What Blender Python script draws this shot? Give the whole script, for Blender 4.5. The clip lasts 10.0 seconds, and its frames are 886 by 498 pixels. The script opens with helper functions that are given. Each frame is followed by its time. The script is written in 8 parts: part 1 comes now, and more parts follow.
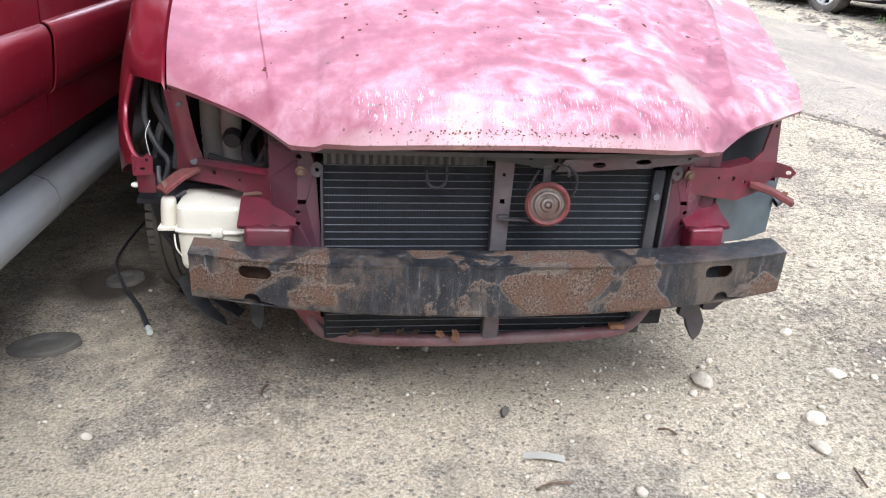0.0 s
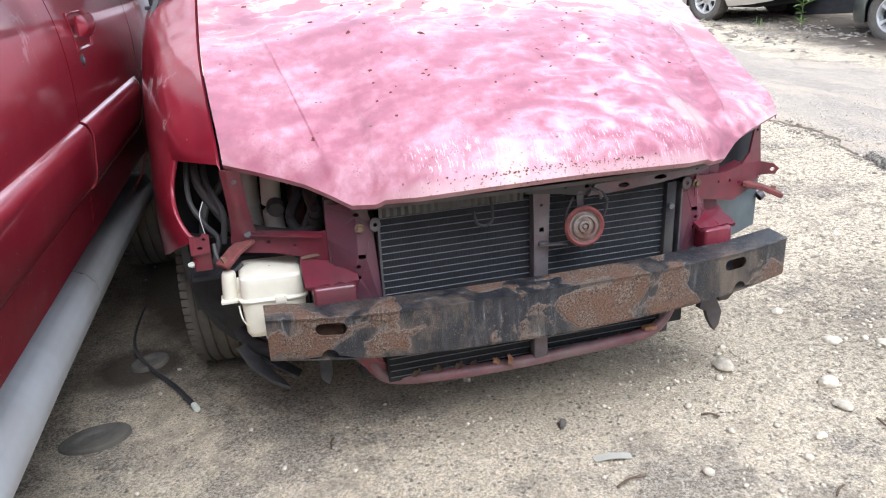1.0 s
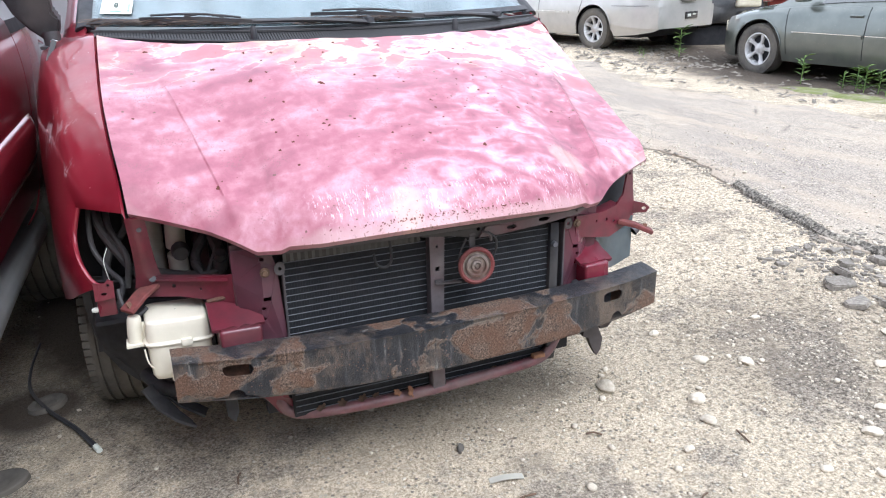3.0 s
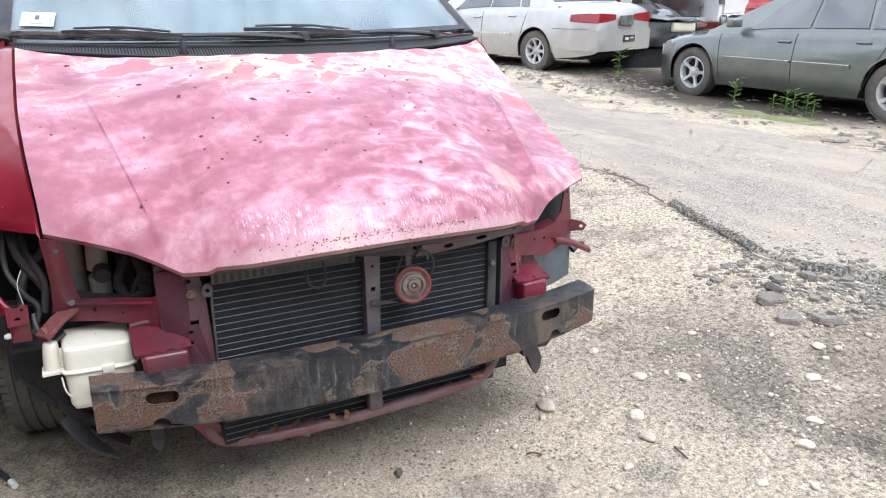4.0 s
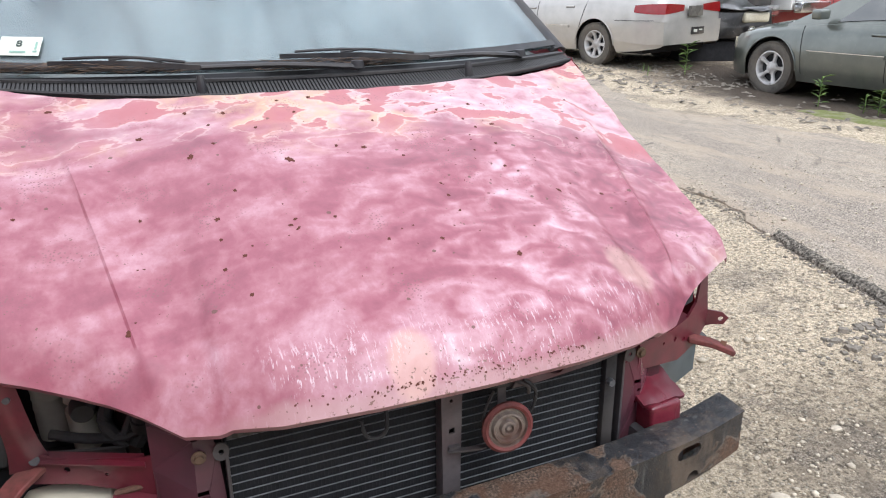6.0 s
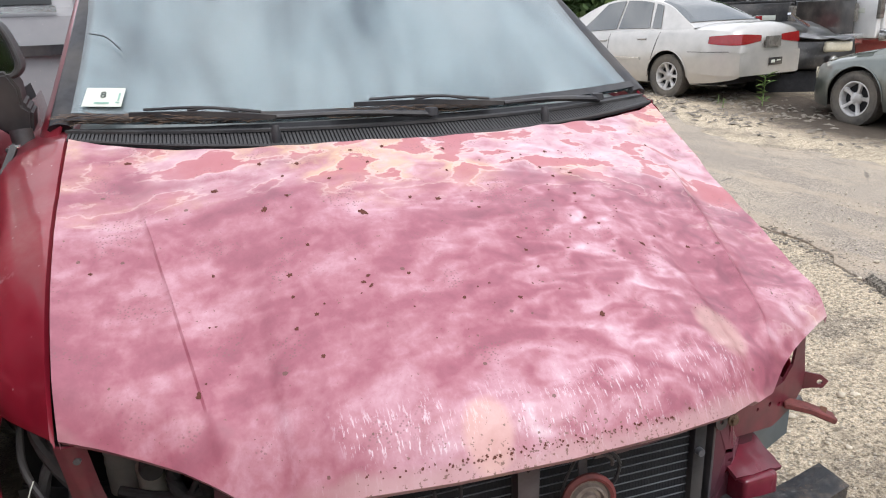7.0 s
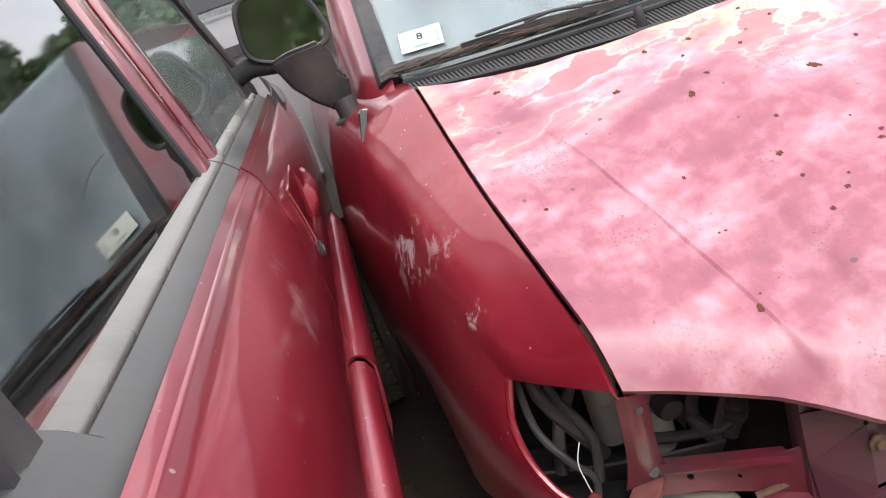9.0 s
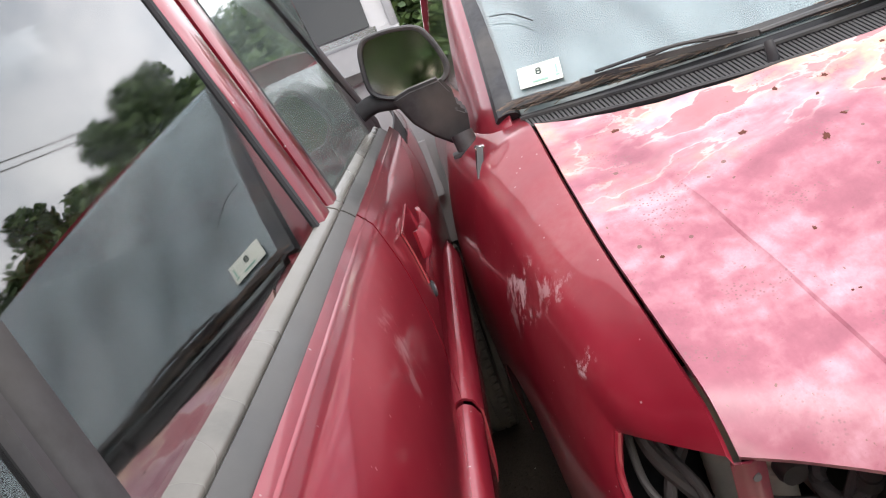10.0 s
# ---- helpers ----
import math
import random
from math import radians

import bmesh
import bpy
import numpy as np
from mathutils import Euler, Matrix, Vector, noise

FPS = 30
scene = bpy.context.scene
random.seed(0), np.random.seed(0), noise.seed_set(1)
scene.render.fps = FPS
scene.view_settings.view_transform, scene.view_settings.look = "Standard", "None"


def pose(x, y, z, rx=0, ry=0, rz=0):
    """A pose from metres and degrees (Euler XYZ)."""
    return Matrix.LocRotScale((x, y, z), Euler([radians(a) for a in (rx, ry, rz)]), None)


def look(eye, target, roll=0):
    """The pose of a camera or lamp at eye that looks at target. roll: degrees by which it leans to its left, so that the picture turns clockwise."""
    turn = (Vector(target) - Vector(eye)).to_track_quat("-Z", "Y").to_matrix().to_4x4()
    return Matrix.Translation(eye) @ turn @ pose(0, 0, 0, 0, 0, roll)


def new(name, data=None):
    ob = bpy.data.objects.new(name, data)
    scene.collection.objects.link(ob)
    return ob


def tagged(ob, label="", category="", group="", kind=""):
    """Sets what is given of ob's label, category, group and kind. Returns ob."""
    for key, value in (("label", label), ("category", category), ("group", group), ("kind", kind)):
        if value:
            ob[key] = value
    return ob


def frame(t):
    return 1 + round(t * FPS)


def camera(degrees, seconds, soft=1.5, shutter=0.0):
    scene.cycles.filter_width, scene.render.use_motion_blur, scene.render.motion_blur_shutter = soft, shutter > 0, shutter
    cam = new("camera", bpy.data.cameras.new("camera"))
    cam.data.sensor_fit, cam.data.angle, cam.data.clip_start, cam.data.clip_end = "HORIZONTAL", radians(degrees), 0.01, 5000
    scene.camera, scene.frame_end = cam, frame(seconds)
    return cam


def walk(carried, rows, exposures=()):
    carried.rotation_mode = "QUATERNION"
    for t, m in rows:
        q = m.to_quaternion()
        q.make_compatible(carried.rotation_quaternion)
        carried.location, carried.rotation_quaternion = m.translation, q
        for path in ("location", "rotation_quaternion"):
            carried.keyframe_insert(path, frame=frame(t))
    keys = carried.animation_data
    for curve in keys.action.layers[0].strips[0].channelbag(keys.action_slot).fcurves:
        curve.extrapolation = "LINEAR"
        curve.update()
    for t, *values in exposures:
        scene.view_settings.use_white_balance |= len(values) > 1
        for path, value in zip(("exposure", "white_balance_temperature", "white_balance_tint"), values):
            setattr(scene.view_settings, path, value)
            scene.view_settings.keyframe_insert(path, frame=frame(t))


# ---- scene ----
cam = camera(61.9, 10.0, soft=1.1)
PATH = [
    (0, (-0.359, -1.595, 1.197), (-0.114, 0.214, 0.378), 2.4),
    (0.5, (-0.509, -1.678, 1.229), (-0.022, 0.101, 0.456), 0.9),
    (1, (-0.704, -1.657, 1.251), (-0.237, 0.147, 0.526), -3.6),
    (1.5, (-0.819, -1.639, 1.274), (-0.268, 0.149, 0.568), -5.0),
    (2, (-0.776, -1.695, 1.316), (-0.276, 0.08, 0.542), -4.3),
    (2.5, (-0.755, -1.764, 1.351), (-0.228, 0.015, 0.603), -3.4),
    (3, (-0.721, -1.753, 1.358), (-0.002, -0.022, 0.661), -1.6),
    (3.2, (-0.698, -1.745, 1.351), (0.115, -0.048, 0.673), -0.3),
    (4.3, (-0.668, -1.727, 1.34), (0.226, -0.057, 0.697), -0.7),
    (4.5, (-0.605, -1.665, 1.297), (0.34, -0.029, 0.641), -1.0),
    (5, (-0.478, -1.494, 1.306), (0.464, 0.125, 0.604), -0.6),
    (5.5, (-0.486, -1.315, 1.339), (0.339, 0.361, 0.626), -0.5),
    (5.7, (-0.512, -1.197, 1.393), (0.275, 0.502, 0.69), -0.7),
    (6.8, (-0.492, -1.059, 1.441), (0.152, 0.731, 0.823), -2.0),
    (7, (-0.499, -1.04, 1.45), (0.096, 0.772, 0.849), -2.2),
    (7.5, (-0.484, -0.948, 1.403), (-0.063, 0.917, 0.817), -3.1),
    (8, (-0.657, -0.828, 1.352), (-0.465, 1.021, 0.614), -7.5),
    (8.5, (-0.907, -0.718, 1.4), (-0.687, 1.108, 0.613), -18.5),
    (9, (-1.024, -0.699, 1.43), (-0.816, 1.166, 0.738), -20.0),
    (9.5, (-1.049, -0.703, 1.43), (-0.968, 1.185, 0.776), -20.1),
    (10, (-0.991, -0.692, 1.471), (-1.074, 1.228, 0.919), -21.3),
]
EXPOSURES = [(0, 0.88, 5700, 10), (3.2, 0.8, 5700, 10), (5, 0.5, 5850, 10), (7, 0.25, 6250, 11), (8, 0.4, 6350, 11), (9, 0.8, 6500, 11), (10, 0.84, 6500, 11)]
walk(cam, [(t, look(eye, target, roll)) for t, eye, target, roll in PATH], EXPOSURES)

# ---- light: bright overcast sky with a veiled sun high behind the camera ----
SUN_ELEV, SUN_AZ = 54.0, 165.0          # degrees; azimuth from +y towards +x
world = bpy.data.worlds.new("sky")
scene.world = world
world.use_nodes = True
wn = world.node_tree
wn.nodes.clear()
w_out = wn.nodes.new("ShaderNodeOutputWorld")
w_bg = wn.nodes.new("ShaderNodeBackground")
w_sky = wn.nodes.new("ShaderNodeTexSky")
w_sky.sky_type = "NISHITA"
w_sky.sun_disc = False
w_sky.sun_elevation = radians(SUN_ELEV)
w_sky.sun_rotation = radians(SUN_AZ)
w_sky.dust_density = 3.0
w_co = wn.nodes.new("ShaderNodeTexCoord")
w_no = wn.nodes.new("ShaderNodeTexNoise")
w_no.inputs["Scale"].default_value = 3.6
w_no.inputs["Detail"].default_value = 6.0
w_no.inputs["Roughness"].default_value = 0.6
w_rp = wn.nodes.new("ShaderNodeValToRGB")
w_rp.color_ramp.elements[0].position, w_rp.color_ramp.elements[0].color = 0.36, (6.4, 6.9, 7.6, 1)
w_rp.color_ramp.elements[1].position, w_rp.color_ramp.elements[1].color = 0.64, (14.6, 14.4, 14.4, 1)
w_mx = wn.nodes.new("ShaderNodeMix")
w_mx.data_type = "RGBA"
w_mx.inputs["Factor"].default_value = 0.82
wn.links.new(w_co.outputs["Generated"], w_no.inputs["Vector"])
wn.links.new(w_no.outputs["Fac"], w_rp.inputs["Fac"])
wn.links.new(w_sky.outputs["Color"], w_mx.inputs["A"])
wn.links.new(w_rp.outputs["Color"], w_mx.inputs["B"])
wn.links.new(w_mx.outputs["Result"], w_bg.inputs["Color"])
w_bg.inputs["Strength"].default_value = 0.14
wn.links.new(w_bg.outputs["Background"], w_out.inputs["Surface"])

sun_data = bpy.data.lights.new("sun", "SUN")
sun_data.energy = 1.6
sun_data.angle = radians(35)
sun_data.color = (1.0, 0.97, 0.93)
sun = new("sun", sun_data)
_az, _el = radians(SUN_AZ), radians(SUN_ELEV)
sun.matrix_world = look((30 * math.sin(_az) * math.cos(_el), 30 * math.cos(_az) * math.cos(_el), 30 * math.sin(_el)), (0, 0, 0))

# ---- node helpers ----
def make_mat(name):
    m = bpy.data.materials.new(name)
    m.use_nodes = True
    nt = m.node_tree
    return m, nt, nt.nodes["Principled BSDF"]


def tex(nt, kind, scale, stretch=(1, 1, 1), detail=4.0, rough=0.6, distort=0.0, shift=(0, 0, 0)):
    """A noise or Voronoi texture in object space, metres."""
    co = nt.nodes.new("ShaderNodeTexCoord")
    mp = nt.nodes.new("ShaderNodeMapping")
    mp.inputs["Scale"].default_value = stretch
    mp.inputs["Location"].default_value = shift
    nt.links.new(co.outputs["Object"], mp.inputs["Vector"])
    n = nt.nodes.new("ShaderNodeTexNoise" if kind == "noise" else "ShaderNodeTexVoronoi")
    n.inputs["Scale"].default_value = scale
    if kind == "noise":
        n.inputs["Detail"].default_value = detail
        n.inputs["Roughness"].default_value = rough
        n.inputs["Distortion"].default_value = distort
    nt.links.new(mp.outputs["Vector"], n.inputs["Vector"])
    return n


def ramp(nt, fac, stops):
    r = nt.nodes.new("ShaderNodeValToRGB")
    e = r.color_ramp.elements
    while len(e) < len(stops):
        e.new(0.5)
    for el, (p, c) in zip(e, stops):
        el.position = p
        el.color = (c, c, c, 1) if isinstance(c, (int, float)) else (*c, 1)
    nt.links.new(fac, r.inputs["Fac"])
    return r.outputs["Color"]


def mixc(nt, fac, a, b, mode="MIX"):
    m = nt.nodes.new("ShaderNodeMix")
    m.data_type, m.blend_type = "RGBA", mode
    for key, v in (("Factor", fac), ("A", a), ("B", b)):
        if isinstance(v, (int, float)):
            m.inputs[key].default_value = v if key == "Factor" else (v, v, v, 1)
        elif isinstance(v, tuple):
            m.inputs[key].default_value = (*v, 1)
        else:
            nt.links.new(v, m.inputs[key])
    return m.outputs["Result"]


def calc(nt, op, a, b=0.0, c=0.0):
    m = nt.nodes.new("ShaderNodeMath")
    m.operation = op
    for i, v in enumerate((a, b, c)):
        if isinstance(v, (int, float)):
            m.inputs[i].default_value = v
        else:
            nt.links.new(v, m.inputs[i])
    return m.outputs[0]


def bump(nt, bsdf, height, strength, distance, under=None):
    b = nt.nodes.new("ShaderNodeBump")
    b.inputs["Strength"].default_value = strength
    b.inputs["Distance"].default_value = distance
    nt.links.new(height, b.inputs["Height"])
    if under is not None:
        nt.links.new(under, b.inputs["Normal"])
    nt.links.new(b.outputs["Normal"], bsdf.inputs["Normal"])
    return b.outputs["Normal"]


def plain(name, color, rough=0.5, metal=0.0, vary=0.25, scale=25.0, dirt=None, dirt_amount=0.35, bumpy=0.2, coat=0.0, spec=0.5):
    """A surface with fine grain, broad tone changes and an optional dirt colour in patches."""
    m, nt, b = make_mat(name)
    fine = tex(nt, "noise", scale, detail=6.0, rough=0.65)
    broad = tex(nt, "noise", scale * 0.12 + 1.5, detail=3.0)
    lo = tuple(c * (1 - vary) for c in color)
    hi = tuple(min(1, c * (1 + vary)) for c in color)
    col = ramp(nt, fine.outputs["Fac"], ((0.3, lo), (0.7, hi)))
    if dirt:
        mask = ramp(nt, broad.outputs["Fac"], ((0.62 - dirt_amount * 0.5, 0.0), (0.75, 0.9)))
        col = mixc(nt, mask, col, dirt)
    nt.links.new(col, b.inputs["Base Color"])
    rr = ramp(nt, broad.outputs["Fac"], ((0.3, max(0.02, rough - 0.1)), (0.7, min(1, rough + 0.1))))
    nt.links.new(rr, b.inputs["Roughness"])
    b.inputs["Metallic"].default_value = metal
    b.inputs["Specular IOR Level"].default_value = spec
    b.inputs["Coat Weight"].default_value = coat
    b.inputs["Coat Roughness"].default_value = 0.08
    if bumpy:
        bump(nt, b, fine.outputs["Fac"], bumpy, 0.002)
    return m


def paint(name, color, rough=0.32, coat=0.6, dust=(0.35, 0.3, 0.26), dusty=0.25, scuff=None, metal=0.15):
    """Car paint with clear coat, dust film, swirls and optional pale scuffs."""
    m, nt, b = make_mat(name)
    broad = tex(nt, "noise", 3.0, detail=4.0)
    fine = tex(nt, "noise", 60.0, detail=5.0)
    col = ramp(nt, broad.outputs["Fac"], ((0.3, tuple(c * 0.85 for c in color)), (0.7, tuple(min(1, c * 1.12) for c in color))))
    dmask = calc(nt, "MULTIPLY", ramp(nt, broad.outputs["Fac"], ((0.4, 0.0), (0.8, 1.0))), dusty)
    dmask = calc(nt, "MULTIPLY", dmask, ramp(nt, fine.outputs["Fac"], ((0.3, 0.3), (0.7, 1.0))))
    col = mixc(nt, dmask, col, dust)
    specks = tex(nt, "voronoi", 38.0)
    col = mixc(nt, ramp(nt, specks.outputs["Distance"], ((0.05, 0.55), (0.08, 0.0))), col, (0.6, 0.5, 0.48))
    if scuff:
        st = tex(nt, "noise", 34.0, stretch=(1.2, 0.75, 0.5), detail=8.0, rough=0.7, distort=0.4)
        co = nt.nodes.new("ShaderNodeTexCoord")
        for (cx, cy, cz), (sx, sy, sz), much in scuff:
            mp = nt.nodes.new("ShaderNodeMapping")
            mp.inputs["Location"].default_value = (-cx / sx, -cy / sy, -cz / sz)
            mp.inputs["Scale"].default_value = (1 / sx, 1 / sy, 1 / sz)
            gr = nt.nodes.new("ShaderNodeTexGradient")
            gr.gradient_type = "SPHERICAL"
            nt.links.new(co.outputs["Object"], mp.inputs["Vector"])
            nt.links.new(mp.outputs["Vector"], gr.inputs["Vector"])
            sm = ramp(nt, calc(nt, "MULTIPLY_ADD", gr.outputs["Fac"], 0.16, st.outputs["Fac"]), ((0.58, 0.0), (0.66, much)))
            col = mixc(nt, calc(nt, "MULTIPLY", sm, ramp(nt, gr.outputs["Fac"], ((0.02, 0.0), (0.3, 1.0)))), col, (0.66, 0.58, 0.6))
    nt.links.new(col, b.inputs["Base Color"])
    b.inputs["Roughness"].default_value = rough
    b.inputs["Metallic"].default_value = metal
    b.inputs["Coat Weight"].default_value = coat
    b.inputs["Coat Roughness"].default_value = 0.07
    wob = tex(nt, "noise", 7.0, detail=2.0)
    bump(nt, b, wob.outputs["Fac"], 0.12, 0.01)
    return m


def glass(name, color, rough=0.02, trans=1.0, ior=1.45, film=0.0):
    m, nt, b = make_mat(name)
    n = tex(nt, "noise", 5.0, detail=5.0)
    rr = ramp(nt, n.outputs["Fac"], ((0.35, rough), (0.75, rough + 0.08)))
    nt.links.new(rr, b.inputs["Roughness"])
    b.inputs["Base Color"].default_value = (*color, 1)
    b.inputs["Transmission Weight"].default_value = trans
    b.inputs["IOR"].default_value = ior
    b.inputs["Specular IOR Level"].default_value = 0.6
    if film:
        out = nt.nodes["Material Output"]
        d = nt.nodes.new("ShaderNodeBsdfDiffuse")
        # blue-grey of the dust film also paints some sky sheen onto the pane
        d.inputs["Color"].default_value = (0.5, 0.565, 0.585, 1)
        mx = nt.nodes.new("ShaderNodeMixShader")
        nt.links.new(ramp(nt, n.outputs["Fac"], ((0.35, film * 0.7), (0.65, film * 1.2))), mx.inputs[0])
        nt.links.new(b.outputs[0], mx.inputs[1])
        nt.links.new(d.outputs[0], mx.inputs[2])
        nt.links.new(mx.outputs[0], out.inputs["Surface"])
    return m


def windshield_glass():
    """Dusty clear glass: tinted see-through, mirror gloss and a thin dust film that also paints in sky sheen."""
    m, nt, b = make_mat("windshield_glass")
    out = nt.nodes["Material Output"]
    nt.nodes.remove(b)
    n = tex(nt, "noise", 4.0, stretch=(1.6, 0.5, 0.5), detail=5.0)
    tr = nt.nodes.new("ShaderNodeBsdfTransparent")
    tr.inputs["Color"].default_value = (0.78, 0.86, 0.84, 1)
    gl = nt.nodes.new("ShaderNodeBsdfGlossy")
    gl.inputs["Roughness"].default_value = 0.0
    gl.inputs["Color"].default_value = (0.95, 0.97, 1.0, 1)
    fr = nt.nodes.new("ShaderNodeFresnel")
    fr.inputs["IOR"].default_value = 1.7
    mx = nt.nodes.new("ShaderNodeMixShader")
    nt.links.new(fr.outputs[0], mx.inputs[0])
    nt.links.new(tr.outputs[0], mx.inputs[1])
    nt.links.new(gl.outputs[0], mx.inputs[2])
    d = nt.nodes.new("ShaderNodeBsdfDiffuse")
    # pale blue-grey: dust, with reflected sky brightness put into its colour
    d.inputs["Color"].default_value = (0.5, 0.565, 0.585, 1)
    mf = nt.nodes.new("ShaderNodeMixShader")
    nt.links.new(ramp(nt, n.outputs["Fac"], ((0.35, 0.05), (0.65, 0.2))), mf.inputs[0])
    nt.links.new(mx.outputs[0], mf.inputs[1])
    nt.links.new(d.outputs[0], mf.inputs[2])
    nt.links.new(mf.outputs[0], out.inputs["Surface"])
    return m


M = {}
M["paint_red"] = paint("paint_red", (0.23, 0.012, 0.026), dusty=0.2)
M["paint_fender"] = paint("paint_fender", (0.22, 0.01, 0.024), coat=0.5, dusty=0.18, scuff=(((-0.93, 0.6, 0.955), (0.2, 0.1, 0.075), 0.9), ((-0.93, 0.5, 0.975), (0.2, 0.07, 0.04), 0.35), ((-0.94, 0.66, 0.9), (0.2, 0.07, 0.06), 0.4), ((-0.87, 0.37, 0.897), (0.1, 0.034, 0.03), 0.7)))
M["paint_suv"] = paint("paint_suv", (0.28, 0.011, 0.029), rough=0.3, coat=1.0, dusty=0.14, scuff=(((-1.09, 0.08, 1.15), (0.12, 0.06, 0.07), 0.3),), metal=0.6)
M["paint_silver"] = paint("paint_silver", (0.5, 0.48, 0.45), rough=0.34, coat=0.8, dusty=0.12, metal=0.55)
M["paint_sage"] = paint("paint_sage", (0.15, 0.165, 0.148), rough=0.3, coat=1.0, dusty=0.1, metal=0.6)
M["paint_redfade"] = paint("paint_redfade", (0.33, 0.03, 0.03), dusty=0.3)
M["paint_black"] = paint("paint_black", (0.012, 0.012, 0.014), dusty=0.3)
M["paint_white"] = paint("paint_white", (0.75, 0.75, 0.74), dusty=0.3)
M["paint_grey"] = paint("paint_grey", (0.3, 0.3, 0.31), dusty=0.4)
M["scraped_red"] = plain("scraped_red", (0.15, 0.05, 0.058), 0.5, vary=0.4, scale=30, dirt=(0.2, 0.16, 0.15), dirt_amount=0.6)
M["primer_red"] = plain("primer_red", (0.145, 0.013, 0.027), 0.34, vary=0.35, scale=14, dirt=(0.06, 0.036, 0.04), dirt_amount=0.6, coat=0.2)
M["dirty_red"] = plain("dirty_red", (0.095, 0.016, 0.027), 0.45, vary=0.45, scale=10, dirt=(0.055, 0.043, 0.05), dirt_amount=0.8)
M["panel_red"] = plain("panel_red", (0.12, 0.016, 0.031), 0.34, vary=0.4, scale=9, dirt=(0.056, 0.046, 0.056), dirt_amount=0.95)
M["dark_steel"] = plain("dark_steel", (0.07, 0.068, 0.074), 0.55, 0.2, vary=0.4, scale=20, dirt=(0.085, 0.062, 0.055), dirt_amount=0.4)
M["black_plastic"] = plain("black_plastic", (0.027, 0.027, 0.031), 0.5, spec=0.3, vary=0.4, scale=30, dirt=(0.085, 0.077, 0.07), dirt_amount=0.4)
M["weathered_plastic"] = plain("weathered_plastic", (0.036, 0.036, 0.039), 0.62, spec=0.25, vary=0.35, scale=35, dirt=(0.075, 0.07, 0.066), dirt_amount=0.5)
M["rubber"] = plain("rubber", (0.075, 0.069, 0.062), 0.85, vary=0.35, scale=40, dirt=(0.17, 0.148, 0.12), dirt_amount=0.65, bumpy=0.5)
M["fins"] = plain("fins", (0.007, 0.008, 0.011), 0.8, 0.0, vary=0.4, scale=80)
M["tube_metal"] = plain("tube_metal", (0.14, 0.145, 0.16), 0.5, 0.4, vary=0.3, scale=60)
M["rust"] = plain("rust", (0.16, 0.075, 0.045), 0.85, vary=0.5, scale=60, dirt=(0.06, 0.05, 0.048), dirt_amount=0.45, bumpy=0.6)
M["rust_red"] = plain("rust_red", (0.16, 0.036, 0.034), 0.75, vary=0.45, scale=45, dirt=(0.1, 0.05, 0.04), dirt_amount=0.5, bumpy=0.4)
M["tank"] = plain("tank", (0.72, 0.68, 0.56), 0.45, vary=0.08, scale=12, dirt=(0.5, 0.45, 0.33), dirt_amount=0.35, bumpy=0.1)
M["pale_pipe"] = plain("pale_pipe", (0.42, 0.4, 0.34), 0.55, vary=0.15, scale=15, dirt=(0.2, 0.18, 0.15), dirt_amount=0.4)
M["alloy"] = plain("alloy", (0.6, 0.59, 0.58), 0.35, 0.25, vary=0.12, scale=20, dirt=(0.3, 0.27, 0.24), dirt_amount=0.3, bumpy=0.05)
M["chrome"] = plain("chrome", (0.7, 0.7, 0.7), 0.18, 0.95, vary=0.06, scale=20, bumpy=0.0)
M["trim_grey"] = plain("trim_grey", (0.125, 0.117, 0.105), 0.26, 0.15, vary=0.25, scale=18, dirt=(0.17, 0.158, 0.138), dirt_amount=0.4, bumpy=0.06)
M["trim_dark"] = plain("trim_dark", (0.045, 0.043, 0.042), 0.36, 0.0, vary=0.2, scale=18, dirt=(0.08, 0.074, 0.067), dirt_amount=0.35, bumpy=0.06)
M["grey_steel"] = plain("grey_steel", (0.13, 0.115, 0.12), 0.5, 0.3, vary=0.35, scale=14, dirt=(0.12, 0.03, 0.04), dirt_amount=0.35)
M["board_grey"] = plain("board_grey", (0.36, 0.365, 0.37), 0.42, vary=0.08, scale=10, dirt=(0.28, 0.265, 0.245), dirt_amount=0.4, bumpy=0.06)
# Near-black that stands in for deep shade; also black rubber, wire and seams.
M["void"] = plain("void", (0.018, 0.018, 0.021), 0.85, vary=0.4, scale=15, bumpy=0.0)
M["cloth_grey"] = plain("cloth_grey", (0.5, 0.51, 0.5), 0.9, vary=0.2, scale=90, dirt=(0.2, 0.19, 0.18))
M["dash_grey"] = plain("dash_grey", (0.3, 0.31, 0.32), 0.7, vary=0.15, scale=60)
M["lamp_red"] = plain("lamp_red", (0.24, 0.006, 0.009), 0.15, vary=0.2, scale=40, coat=0.6, bumpy=0.1)
M["lamp_clear"] = plain("lamp_clear", (0.6, 0.55, 0.42), 0.2, vary=0.12, scale=40, coat=0.5, bumpy=0.05)
M["paper"] = plain("paper", (0.6, 0.62, 0.55), 0.7, vary=0.05, scale=20, bumpy=0.0)
M["ink_pale"] = plain("ink_pale", (0.25, 0.4, 0.33), 0.7, vary=0.2, scale=60, bumpy=0.0)
M["ink"] = plain("ink", (0.03, 0.05, 0.045), 0.7, vary=0.2, scale=60, bumpy=0.0)
M["glass_dark"] = glass("glass_dark", (0.02, 0.022, 0.022), 0.02, trans=0.0)
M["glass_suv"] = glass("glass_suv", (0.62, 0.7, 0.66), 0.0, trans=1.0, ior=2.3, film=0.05)
